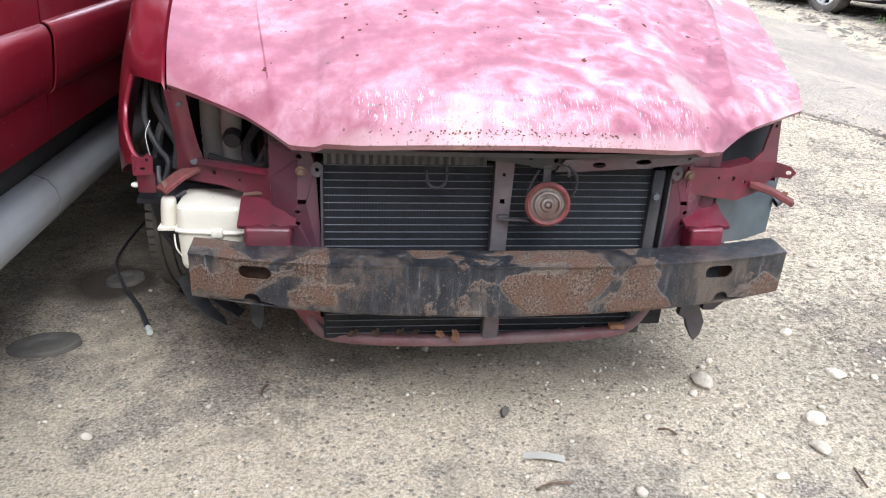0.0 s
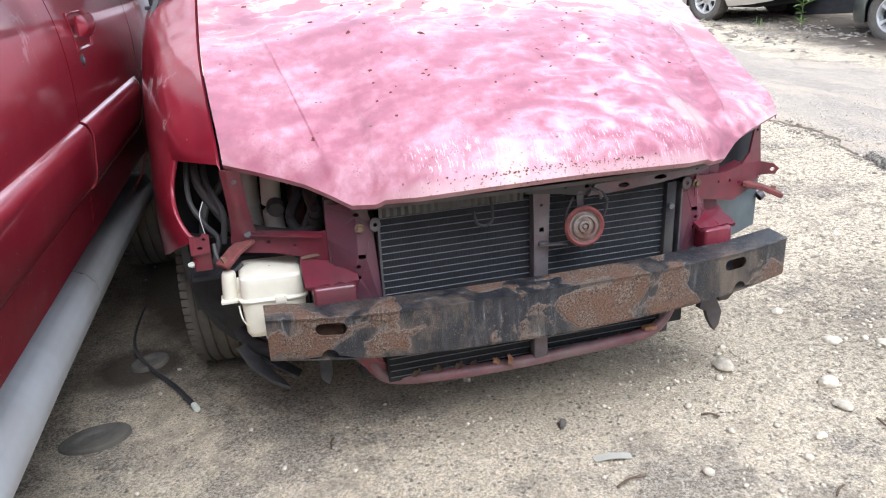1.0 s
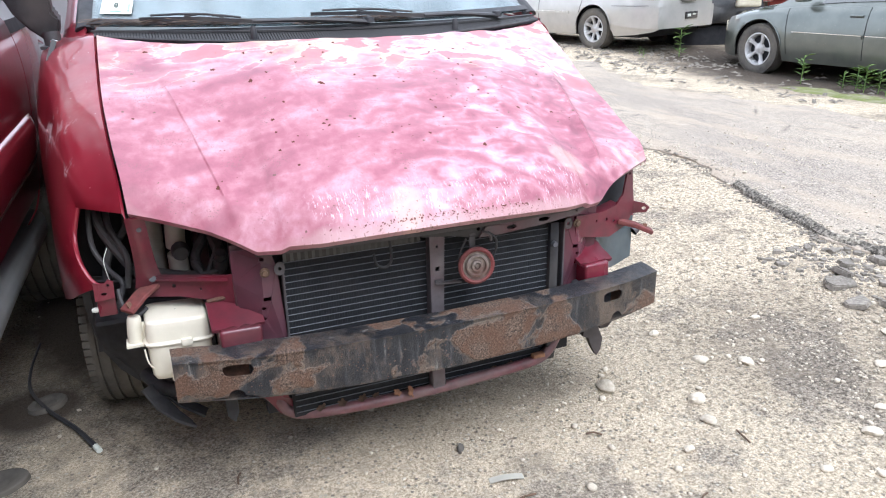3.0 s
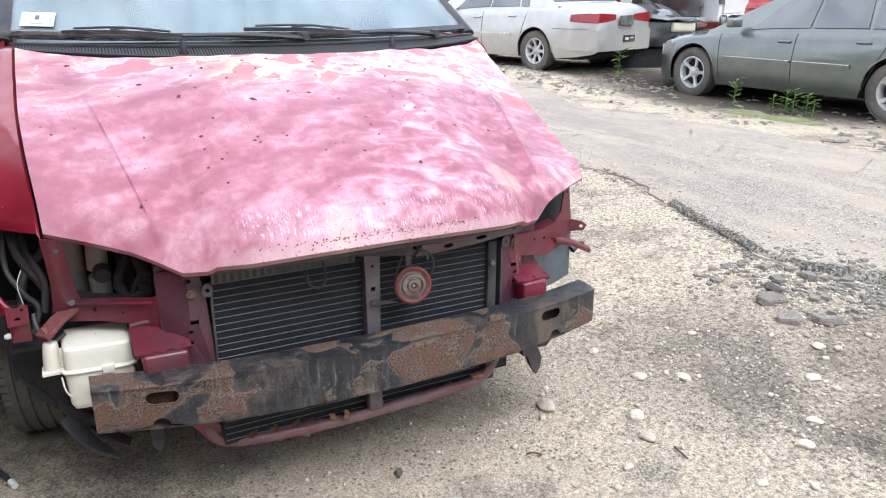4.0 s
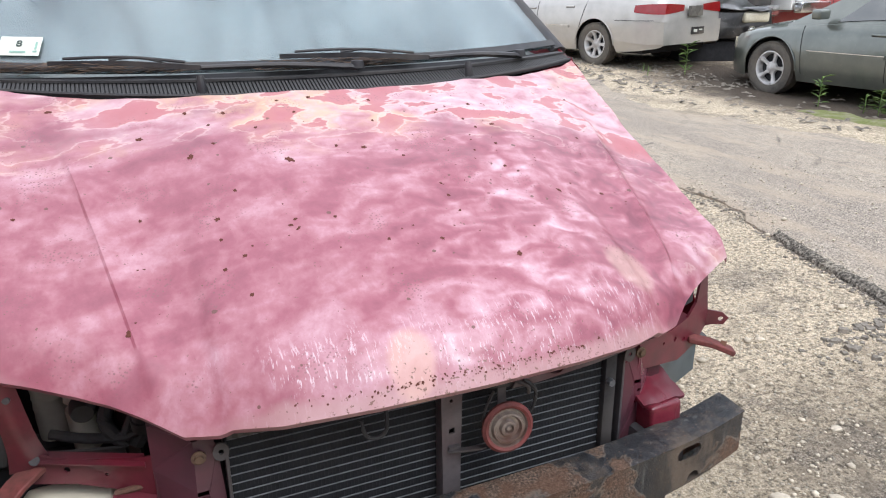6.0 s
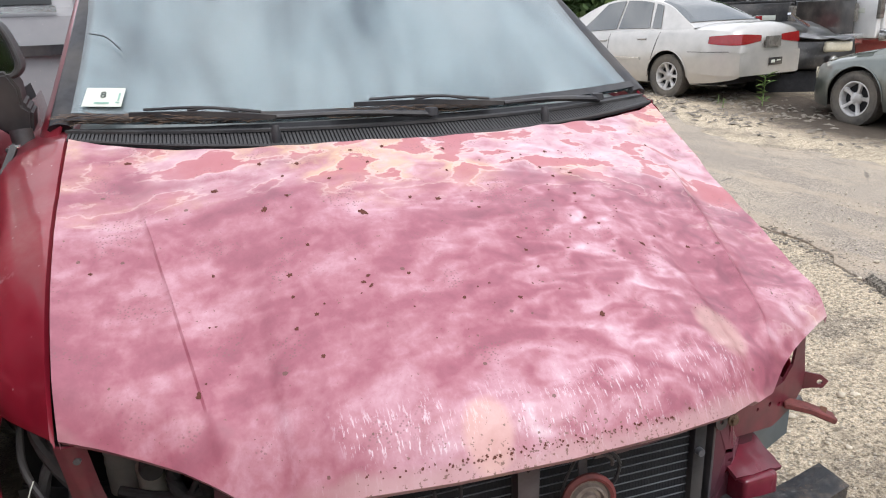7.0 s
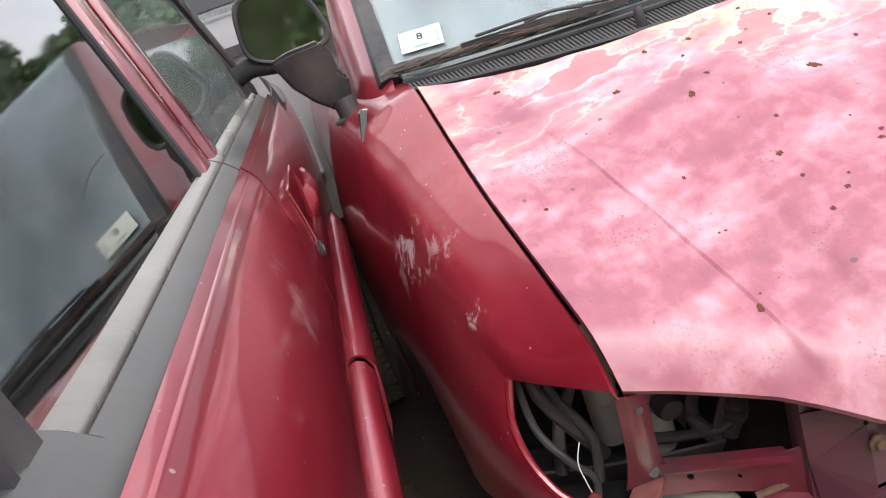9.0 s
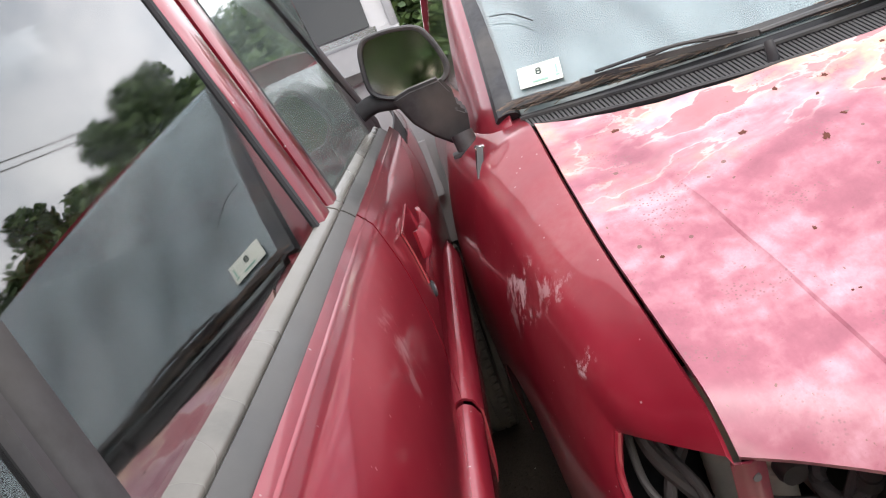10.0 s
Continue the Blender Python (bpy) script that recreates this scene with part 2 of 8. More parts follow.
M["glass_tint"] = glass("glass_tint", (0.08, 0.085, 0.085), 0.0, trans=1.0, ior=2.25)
M["glass_car"] = glass("glass_car", (0.035, 0.042, 0.042), 0.02, trans=0.0, ior=2.0)
M["glass_wind"] = windshield_glass()
M["mirror"] = plain("mirror", (0.7, 0.72, 0.7), 0.03, 1.0, vary=0.02, scale=10, bumpy=0.0)
M["leaf_dead"] = plain("leaf_dead", (0.24, 0.115, 0.06), 0.8, vary=0.4, scale=60)
M["straw"] = plain("straw", (0.12, 0.075, 0.048), 0.85, vary=0.5, scale=40)
M["glue"] = plain("glue", (0.3, 0.07, 0.08), 0.6, vary=0.3, scale=60, bumpy=0.1)
M["chip"] = plain("chip", (0.115, 0.045, 0.034), 0.9, vary=0.4, scale=150, spec=0.1)
M["bark"] = plain("bark", (0.08, 0.06, 0.045), 0.9, vary=0.4, scale=25, bumpy=0.8)


def beam_material():
    """Black primer, worn grey in streaks, with broad flaking patches of brown rust."""
    m, nt, b = make_mat("rusty_black_beam")
    big = tex(nt, "noise", 5.0, stretch=(1.0, 1.0, 1.3), detail=4.0, rough=0.5, distort=0.5, shift=(0.6, 0.2, 0.1))
    rag = tex(nt, "noise", 38.0, detail=6.0, rough=0.7)
    grit = tex(nt, "noise", 210.0, detail=6.0, rough=0.75)
    flake = tex(nt, "voronoi", 190.0)
    streak = tex(nt, "noise", 48.0, stretch=(1.0, 1.0, 0.14), detail=5.0, rough=0.65)
    blotch = tex(nt, "noise", 17.0, detail=4.0, shift=(4, 0, 2))
    black = ramp(nt, streak.outputs["Fac"], ((0.4, (0.01, 0.011, 0.014)), (0.54, (0.018, 0.02, 0.025)), (0.63, (0.05, 0.051, 0.054)), (0.7, (0.19, 0.185, 0.17))))
    black = mixc(nt, ramp(nt, blotch.outputs["Fac"], ((0.5, 0.0), (0.68, 0.4))), black, (0.06, 0.056, 0.054))
    # brown film of rust water over the primer
    film = tex(nt, "noise", 9.0, stretch=(1.0, 1.0, 0.6), detail=6.0, rough=0.7, shift=(1, 5, 3))
    run = tex(nt, "noise", 30.0, stretch=(1.0, 1.0, 0.25), detail=4.0, rough=0.6, shift=(7, 1, 3))
    fm = calc(nt, "MULTIPLY", ramp(nt, film.outputs["Fac"], ((0.46, 0.0), (0.58, 0.8))), ramp(nt, run.outputs["Fac"], ((0.38, 0.25), (0.6, 1.0))))
    black = mixc(nt, fm, black, (0.13, 0.098, 0.073))
    rusty = ramp(nt, grit.outputs["Fac"], ((0.38, (0.022, 0.015, 0.012)), (0.48, (0.085, 0.056, 0.04)), (0.6, (0.22, 0.155, 0.112))))
    rusty = mixc(nt, ramp(nt, flake.outputs["Distance"], ((0.1, 0.3), (0.3, 0.0))), rusty, (0.08, 0.04, 0.025))
    rusty = mixc(nt, ramp(nt, blotch.outputs["Fac"], ((0.42, 0.0), (0.58, 0.6))), rusty, (0.115, 0.052, 0.027))
    edge = calc(nt, "MULTIPLY_ADD", rag.outputs["Fac"], 0.11, big.outputs["Fac"])
    mask = ramp(nt, edge, ((0.585, 0.0), (0.62, 0.95)))
    col = mixc(nt, mask, black, rusty)
    rim = ramp(nt, calc(nt, "ABSOLUTE", calc(nt, "SUBTRACT", edge, 0.597)), ((0.003, 0.35), (0.012, 0.0)))
    col = mixc(nt, rim, col, (0.24, 0.185, 0.14))
    speck = tex(nt, "voronoi", 90.0, shift=(2, 2, 2))
    col = mixc(nt, ramp(nt, speck.outputs["Distance"], ((0.1, 0.7), (0.2, 0.0))), col, (0.2, 0.11, 0.07))
    nt.links.new(col, b.inputs["Base Color"])
    nt.links.new(ramp(nt, mask, ((0.0, 0.36), (1.0, 0.9))), b.inputs["Roughness"])
    h = calc(nt, "MULTIPLY_ADD", grit.outputs["Fac"], 0.9, calc(nt, "MULTIPLY", mask, 0.8))
    bump(nt, b, h, 0.9, 0.004)
    return m


def hood_material():
    """Sun-bleached red paint: clear coat peeled into pale hard-edged islands, drips and rust specks; reflections in the
    dents are painted into the mottling.
    """
    m, nt, b = make_mat("bleached_red_hood")
    co = nt.nodes.new("ShaderNodeTexCoord")
    sep = nt.nodes.new("ShaderNodeSeparateXYZ")
    nt.links.new(co.outputs["Object"], sep.inputs["Vector"])
    X, Y = sep.outputs["X"], sep.outputs["Y"]
    soft = tex(nt, "noise", 4.2, stretch=(0.75, 1.7, 0.6), detail=3.5, rough=0.55, distort=0.5)
    soft2 = tex(nt, "noise", 17.0, stretch=(0.85, 1.5, 0.6), detail=1.8, rough=0.4, distort=0.9, shift=(4, 2, 0))
    mott = tex(nt, "noise", 29.0, stretch=(1.1, 0.85, 0.8), detail=6.0, rough=0.6, distort=0.3, shift=(2, 9, 0))
    edge = tex(nt, "noise", 9.0, stretch=(0.85, 1.5, 0.5), detail=5.0, rough=0.5, distort=0.2, shift=(1, 7, 0))
    grain = tex(nt, "noise", 160.0, detail=4.0)
    tone = tex(nt, "noise", 2.3, detail=3.0, shift=(8, 3, 0))
    def span(lo, hi, a, b):
        r = nt.nodes.new("ShaderNodeMapRange")
        for k, v in (("From Min", lo), ("From Max", hi), ("To Min", a), ("To Max", b)):
            r.inputs[k].default_value = v
        nt.links.new(Y, r.inputs["Value"])
        return r.outputs["Result"]
    # broad soft chalking with painted-in sky reflections, stronger towards +x, the nose and the cowl
    bias = calc(nt, "MULTIPLY_ADD", X, 0.022, -0.004)
    front = span(0.3, 0.0, 0.0, 0.03)
    rear = span(0.36, 0.62, 0.0, 0.045)
    # Mottling grows towards +x: sky and trees mirrored in dents, put into colour.
    right = nt.nodes.new("ShaderNodeMapRange")
    for k, v in (("From Min", -0.25), ("From Max", 0.3), ("To Min", 0.13), ("To Max", 0.46)):
        right.inputs[k].default_value = v
    nt.links.new(X, right.inputs["Value"])
    def swing(n, k):
        return calc(nt, "MULTIPLY", calc(nt, "SUBTRACT", n.outputs["Fac"], 0.5), k)
    s = calc(nt, "ADD", calc(nt, "ADD", swing(soft, 0.46), swing(soft2, right.outputs["Result"])), calc(nt, "ADD", swing(mott, 0.2), 0.468))
    s = calc(nt, "ADD", s, calc(nt, "ADD", swing(grain, 0.05), swing(tone, 0.22)))
    s = calc(nt, "ADD", calc(nt, "ADD", s, bias), calc(nt, "ADD", front, rear))
    chalk = ramp(nt, s, ((0.42, 0.0), (0.52, 0.4), (0.66, 1.0)))
    col = ramp(nt, s, ((0.33, (0.2, 0.052, 0.08)), (0.45, (0.305, 0.09, 0.127)), (0.5, (0.37, 0.143, 0.18)), (0.565, (0.47, 0.243, 0.29)), (0.67, (0.63, 0.475, 0.525))))
    # peeled islands near the cowl: pale veins round red islands, warm undercoat in places
    vein = calc(nt, "ABSOLUTE", calc(nt, "SUBTRACT", edge.outputs["Fac"], 0.52))
    vm = ramp(nt, calc(nt, "MULTIPLY_ADD", mott.outputs["Fac"], 0.5, vein), ((0.24, 0.7), (0.42, 0.1)))
    zone = calc(nt, "ADD", calc(nt, "MULTIPLY_ADD", rear, 21.0, calc(nt, "MULTIPLY", X, 0.55)), calc(nt, "MULTIPLY_ADD", soft.outputs["Fac"], 1.6, -0.95))
    peel = calc(nt, "MULTIPLY", vm, ramp(nt, zone, ((0.25, 0.0), (0.6, 1.0))))
    warm = ramp(nt, calc(nt, "MULTIPLY_ADD", X, -0.11, tone.outputs["Fac"]), ((0.46, (0.6, 0.41, 0.44)), (0.54, (0.62, 0.43, 0.27))))
    col = mixc(nt, peel, col, warm)
    isl = calc(nt, "MULTIPLY", ramp(nt, edge.outputs["Fac"], ((0.54, 0.0), (0.552, 0.85))), ramp(nt, zone, ((0.3, 0.0), (0.6, 1.0))))
    col = mixc(nt, isl, col, (0.4, 0.12, 0.135))
    rim = ramp(nt, calc(nt, "ABSOLUTE", calc(nt, "SUBTRACT", edge.outputs["Fac"], 0.535)), ((0.006, 0.4), (0.022, 0.0)))
    col = mixc(nt, calc(nt, "MULTIPLY", rim, ramp(nt, zone, ((0.15, 0.0), (0.4, 1.0)))), col, (0.66, 0.5, 0.46))
    # distance back from the curved nose edge
    nose = calc(nt, "ADD", calc(nt, "MULTIPLY_ADD", calc(nt, "MULTIPLY", X, X), -0.43, 0.129), Y)
    # white drips behind the nose, in patches
    drip = tex(nt, "noise", 210.0, stretch=(1.0, 0.2, 0.2), detail=5.0, rough=0.7)
    patch = tex(nt, "noise", 8.0, detail=2.0, shift=(2, 2, 2))
    dm = calc(nt, "MULTIPLY", ramp(nt, drip.outputs["Fac"], ((0.56, 0.0), (0.61, 0.85))), ramp(nt, patch.outputs["Fac"], ((0.43, 0.0), (0.53, 1.0))))
    dm = calc(nt, "MULTIPLY", dm, ramp(nt, nose, ((0.0, 0.2), (0.03, 0.75), (0.07, 0.6), (0.12, 0.0))))
    dm = calc(nt, "MULTIPLY", dm, ramp(nt, calc(nt, "ABSOLUTE", X), ((0.38, 1.0), (0.47, 0.0))))
    col = mixc(nt, dm, col, (0.74, 0.66, 0.71))
    # bare dusty lip
    lip = calc(nt, "MULTIPLY", ramp(nt, calc(nt, "MULTIPLY_ADD", mott.outputs["Fac"], 0.02, nose), ((0.02, 0.7), (0.03, 0.0))), ramp(nt, calc(nt, "ABSOLUTE", X), ((0.36, 1.0), (0.46, 0.4))))
    col = mixc(nt, lip, col, (0.44, 0.27, 0.27))
    # round tan blotch of old primer
    def blotch(cx, cy, size):
        mp = nt.nodes.new("ShaderNodeMapping")
        mp.inputs["Location"].default_value = (-cx / size, -cy / size, 0)
        mp.inputs["Scale"].default_value = (1 / size, 1 / size, 0)
        g = nt.nodes.new("ShaderNodeTexGradient")
        g.gradient_type = "SPHERICAL"
        nt.links.new(co.outputs["Object"], mp.inputs["Vector"])
        nt.links.new(mp.outputs["Vector"], g.inputs["Vector"])
        return ramp(nt, calc(nt, "MULTIPLY_ADD", soft2.outputs["Fac"], 0.35, g.outputs["Fac"]), ((0.34, 0.0), (0.6, 0.5)))
    col = mixc(nt, blotch(-0.13, -0.08, 0.055), col, (0.6, 0.37, 0.29))
    col = mixc(nt, blotch(0.42, 0.06, 0.07), col, (0.52, 0.36, 0.3))
    # chips through to brown metal, two sizes
    def chips(scale, size, skip, shift):
        v = tex(nt, "voronoi", scale, shift=shift)
        wob = tex(nt, "noise", 55.0, detail=3.0)
        d = calc(nt, "MULTIPLY_ADD", wob.outputs["Fac"], 0.1 * scale / 8.0, v.outputs["Distance"])
        sc = nt.nodes.new("ShaderNodeSeparateColor")
        nt.links.new(v.outputs["Color"], sc.inputs["Color"])
        lim = calc(nt, "MULTIPLY", calc(nt, "MAXIMUM", calc(nt, "SUBTRACT", sc.outputs["Red"], skip), 0.0), size)
        on = calc(nt, "GREATER_THAN", calc(nt, "ADD", lim, 0.05 * scale / 8.0), d)
        return calc(nt, "MULTIPLY", on, calc(nt, "GREATER_THAN", sc.outputs["Red"], skip))
    chip = calc(nt, "MULTIPLY", chips(24.0, 0.22, 0.45, (3, 1, 0)), 0.85)
    # rust freckles along the nose edge
    fr = tex(nt, "noise", 130.0, detail=3.0, rough=0.6)
    frm = nt.nodes.new("ShaderNodeMapRange")
    for k, v in (("From Min", -0.05), ("From Max", -0.125), ("To Min", 0.0), ("To Max", 0.1)):
        frm.inputs[k].default_value = v
    nt.links.new(Y, frm.inputs["Value"])
    fm = ramp(nt, calc(nt, "ADD", fr.outputs["Fac"], frm.outputs["Result"]), ((0.69, 0.0), (0.72, 0.9)))
    spat = tex(nt, "voronoi", 150.0, shift=(5, 5, 0))
    sm2 = calc(nt, "MULTIPLY", ramp(nt, spat.outputs["Distance"], ((0.22, 0.8), (0.34, 0.0))), ramp(nt, patch.outputs["Fac"], ((0.56, 0.0), (0.64, 1.0))))
    col = mixc(nt, sm2, col, (0.2, 0.09, 0.1))
    col = mixc(nt, fm, col, (0.16, 0.08, 0.06))
    col = mixc(nt, chip, col, (0.12, 0.055, 0.04))
    nt.links.new(col, b.inputs["Base Color"])
    nt.links.new(ramp(nt, chalk, ((0.0, 0.34), (1.0, 0.55))), b.inputs["Roughness"])
    b.inputs["Specular IOR Level"].default_value = 0.5
    b.inputs["Coat Weight"].default_value = 0.12
    b.inputs["Coat Roughness"].default_value = 0.3
    h = calc(nt, "MULTIPLY_ADD", chip, -1.0, calc(nt, "MULTIPLY", peel, -0.35))
    n1 = bump(nt, b, h, 0.4, 0.0015)
    bump(nt, b, grain.outputs["Fac"], 0.08, 0.001, n1)
    return m


def sand_material():
    m, nt, b = make_mat("sandy_gravel")
    broad = tex(nt, "noise", 1.1, detail=6.0, rough=0.65, distort=0.5)
    mid = tex(nt, "noise", 7.0, detail=6.0, rough=0.7)
    grit = tex(nt, "noise", 130.0, detail=6.0, rough=0.8)
    peb = tex(nt, "voronoi", 62.0)
    sandc = ramp(nt, grit.outputs["Fac"], ((0.38, (0.3, 0.245, 0.178)), (0.48, (0.54, 0.46, 0.345)), (0.6, (0.78, 0.69, 0.555))))
    grey = ramp(nt, grit.outputs["Fac"], ((0.4, (0.12, 0.103, 0.085)), (0.49, (0.27, 0.235, 0.195)), (0.6, (0.52, 0.465, 0.395))))
    s = calc(nt, "MULTIPLY_ADD", mid.outputs["Fac"], 0.4, calc(nt, "MULTIPLY", broad.outputs["Fac"], 0.7))
    col = mixc(nt, ramp(nt, s, ((0.555, 0.0), (0.63, 0.85))), sandc, grey)
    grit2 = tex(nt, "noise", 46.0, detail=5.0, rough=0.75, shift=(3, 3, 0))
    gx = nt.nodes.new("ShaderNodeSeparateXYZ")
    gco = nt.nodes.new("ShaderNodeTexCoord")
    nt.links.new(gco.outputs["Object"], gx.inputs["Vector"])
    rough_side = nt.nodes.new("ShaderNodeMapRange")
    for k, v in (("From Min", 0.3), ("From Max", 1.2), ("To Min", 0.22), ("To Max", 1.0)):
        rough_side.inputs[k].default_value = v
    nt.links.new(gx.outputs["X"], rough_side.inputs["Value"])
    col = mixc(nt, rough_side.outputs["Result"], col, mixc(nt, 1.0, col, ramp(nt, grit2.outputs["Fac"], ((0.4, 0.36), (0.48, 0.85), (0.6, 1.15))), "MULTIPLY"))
    sc = nt.nodes.new("ShaderNodeSeparateColor")
    nt.links.new(peb.outputs["Color"], sc.inputs["Color"])
    pm = calc(nt, "MULTIPLY", calc(nt, "GREATER_THAN", sc.outputs["Red"], 0.62), ramp(nt, peb.outputs["Distance"], ((0.25, 0.8), (0.4, 0.0))))
    col = mixc(nt, pm, col, ramp(nt, sc.outputs["Green"], ((0.1, (0.14, 0.13, 0.12)), (0.6, (0.4, 0.37, 0.31)), (0.95, (0.6, 0.57, 0.5)))))
    mot = tex(nt, "noise", 3.4, detail=5.0, rough=0.7, distort=0.8, shift=(2, 7, 0))
    col = mixc(nt, ramp(nt, mot.outputs["Fac"], ((0.53, 0.0), (0.62, 0.45))), col, (0.3, 0.255, 0.2))
    col = mixc(nt, 1.0, col, (1.01, 0.985, 0.945), "MULTIPLY")
    # oily damp earth, plus shade under and between the cars painted into the colour
    patch_edge = tex(nt, "noise", 3.0, detail=6.0, rough=0.7, shift=(5, 0, 0))
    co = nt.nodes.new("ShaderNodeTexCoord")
    def stain_shade(cx, cy, rx, ry, depth):
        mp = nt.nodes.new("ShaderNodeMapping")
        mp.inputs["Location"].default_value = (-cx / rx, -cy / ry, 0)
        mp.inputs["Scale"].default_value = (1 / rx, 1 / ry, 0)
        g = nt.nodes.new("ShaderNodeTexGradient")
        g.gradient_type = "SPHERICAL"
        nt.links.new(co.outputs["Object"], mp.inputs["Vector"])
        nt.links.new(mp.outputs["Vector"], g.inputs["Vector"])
        return ramp(nt, calc(nt, "MULTIPLY_ADD", patch_edge.outputs["Fac"], 0.5, g.outputs["Fac"]), ((0.35, 0.0), (0.75, depth)))
    # The (-1.0, 2.2) gap patch and (7.4, 5.5) sedan patch are painted shade.
    st = calc(nt, "MAXIMUM", stain_shade(0.2, 0.24, 0.8, 0.36, 0.3), calc(nt, "MAXIMUM", stain_shade(-1.0, 2.2, 0.5, 2.15, 0.95), calc(nt, "MAXIMUM", calc(nt, "MAXIMUM", stain_shade(7.4, 5.5, 1.9, 4.2, 0.92), stain_shade(2.2, -0.2, 0.8, 0.5, 0.5)), calc(nt, "MAXIMUM", stain_shade(1.75, -0.55, 0.6, 0.32, 0.55), calc(nt, "MAXIMUM", stain_shade(-1.18, 0.82, 0.26, 0.22, 0.9), calc(nt, "MAXIMUM", stain_shade(0.42, 0.2, 0.34, 0.16, 0.45), stain_shade(1.6, 0.1, 1.0, 0.7, 0.32)))))))
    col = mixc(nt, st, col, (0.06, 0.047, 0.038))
    nt.links.new(col, b.inputs["Base Color"])
    b.inputs["Roughness"].default_value = 0.95
    b.inputs["Specular IOR Level"].default_value = 0.2
    h = calc(nt, "MULTIPLY_ADD", grit.outputs["Fac"], 0.7, calc(nt, "MULTIPLY", mid.outputs["Fac"], 1.4))
    h = calc(nt, "MULTIPLY_ADD", pm, 0.6, h)
    bump(nt, b, h, 0.9, 0.014)
    return m


def asphalt_material():
    m, nt, b = make_mat("worn_asphalt")
    broad = tex(nt, "noise", 0.7, stretch=(1.0, 0.45, 1.0), detail=6.0, rough=0.65, distort=0.4)
    grit = tex(nt, "noise", 95.0, detail=6.0, rough=0.8)
    mid = tex(nt, "noise", 5.0, detail=5.0, rough=0.7)
    crack = tex(nt, "voronoi", 1.3)
    crack.feature = "DISTANCE_TO_EDGE"
    grey = ramp(nt, grit.outputs["Fac"], ((0.4, (0.11, 0.1, 0.086)), (0.48, (0.29, 0.264, 0.228)), (0.58, (0.5, 0.458, 0.4))))
    dust = ramp(nt, grit.outputs["Fac"], ((0.38, (0.25, 0.22, 0.175)), (0.6, (0.6, 0.55, 0.46))))
    s = calc(nt, "MULTIPLY_ADD", mid.outputs["Fac"], 0.35, calc(nt, "MULTIPLY", broad.outputs["Fac"], 0.7))
    col = mixc(nt, ramp(nt, s, ((0.44, 0.0), (0.62, 0.85))), grey, dust)
    grit2 = tex(nt, "noise", 85.0, detail=5.0, rough=0.8, shift=(3, 3, 0))
    col = mixc(nt, 1.0, col, ramp(nt, grit2.outputs["Fac"], ((0.38, 0.45), (0.47, 0.95), (0.6, 1.25))), "MULTIPLY")
    drift = tex(nt, "noise", 2.1, stretch=(1.6, 0.35, 1.0), detail=5.0, rough=0.65, shift=(6, 1, 0))
    col = mixc(nt, ramp(nt, drift.outputs["Fac"], ((0.5, 0.0), (0.62, 0.55))), col, (0.5, 0.43, 0.335))
    col = mixc(nt, 1.0, col, (0.83, 0.785, 0.755), "MULTIPLY")
    wob = calc(nt, "MULTIPLY_ADD", mid.outputs["Fac"], 0.06, crack.outputs["Distance"])
    cm = ramp(nt, wob, ((0.028, 0.55), (0.045, 0.0)))
    col = mixc(nt, calc(nt, "MULTIPLY", cm, ramp(nt, broad.outputs["Fac"], ((0.48, 0.0), (0.56, 1.0)))), col, (0.07, 0.065, 0.06))
    nt.links.new(col, b.inputs["Base Color"])
    b.inputs["Roughness"].default_value = 0.9
    b.inputs["Specular IOR Level"].default_value = 0.25
    bump(nt, b, calc(nt, "MULTIPLY_ADD", grit.outputs["Fac"], 0.6, mid.outputs["Fac"]), 0.5, 0.008)
    return m


def stone_material(name, lo, hi):
    m, nt, b = make_mat(name)
    info = nt.nodes.new("ShaderNodeObjectInfo")
    geo = nt.nodes.new("ShaderNodeNewGeometry")
    g = tex(nt, "noise", 60.0, detail=6.0, rough=0.7)
    c = ramp(nt, g.outputs["Fac"], ((0.3, lo), (0.7, hi)))
    r = calc(nt, "FRACT", calc(nt, "ADD", info.outputs["Random"], geo.outputs["Random Per Island"]))
    c = mixc(nt, 1.0, c, ramp(nt, r, ((0.0, 0.82), (1.0, 1.18))), "MULTIPLY")
    nt.links.new(c, b.inputs["Base Color"])
    b.inputs["Roughness"].default_value = 0.92
    bump(nt, b, g.outputs["Fac"], 0.6, 0.004)
    return m


def crumb_material():
    """Dark crumbled asphalt, coarse and dusty."""
    m, nt, b = make_mat("crumbled_asphalt")
    g = tex(nt, "noise", 60.0, detail=6.0, rough=0.8)
    broad = tex(nt, "noise", 5.0, detail=4.0)
    dark = ramp(nt, g.outputs["Fac"], ((0.4, (0.05, 0.046, 0.04)), (0.5, (0.16, 0.142, 0.12)), (0.6, (0.42, 0.38, 0.32))))
    pale = ramp(nt, g.outputs["Fac"], ((0.4, (0.12, 0.1, 0.075)), (0.58, (0.6, 0.54, 0.44))))
    nt.links.new(mixc(nt, ramp(nt, broad.outputs["Fac"], ((0.52, 0.0), (0.62, 0.8))), dark, pale), b.inputs["Base Color"])
    b.inputs["Roughness"].default_value = 0.95
    b.inputs["Specular IOR Level"].default_value = 0.2
    bump(nt, b, g.outputs["Fac"], 1.0, 0.02)
    return m


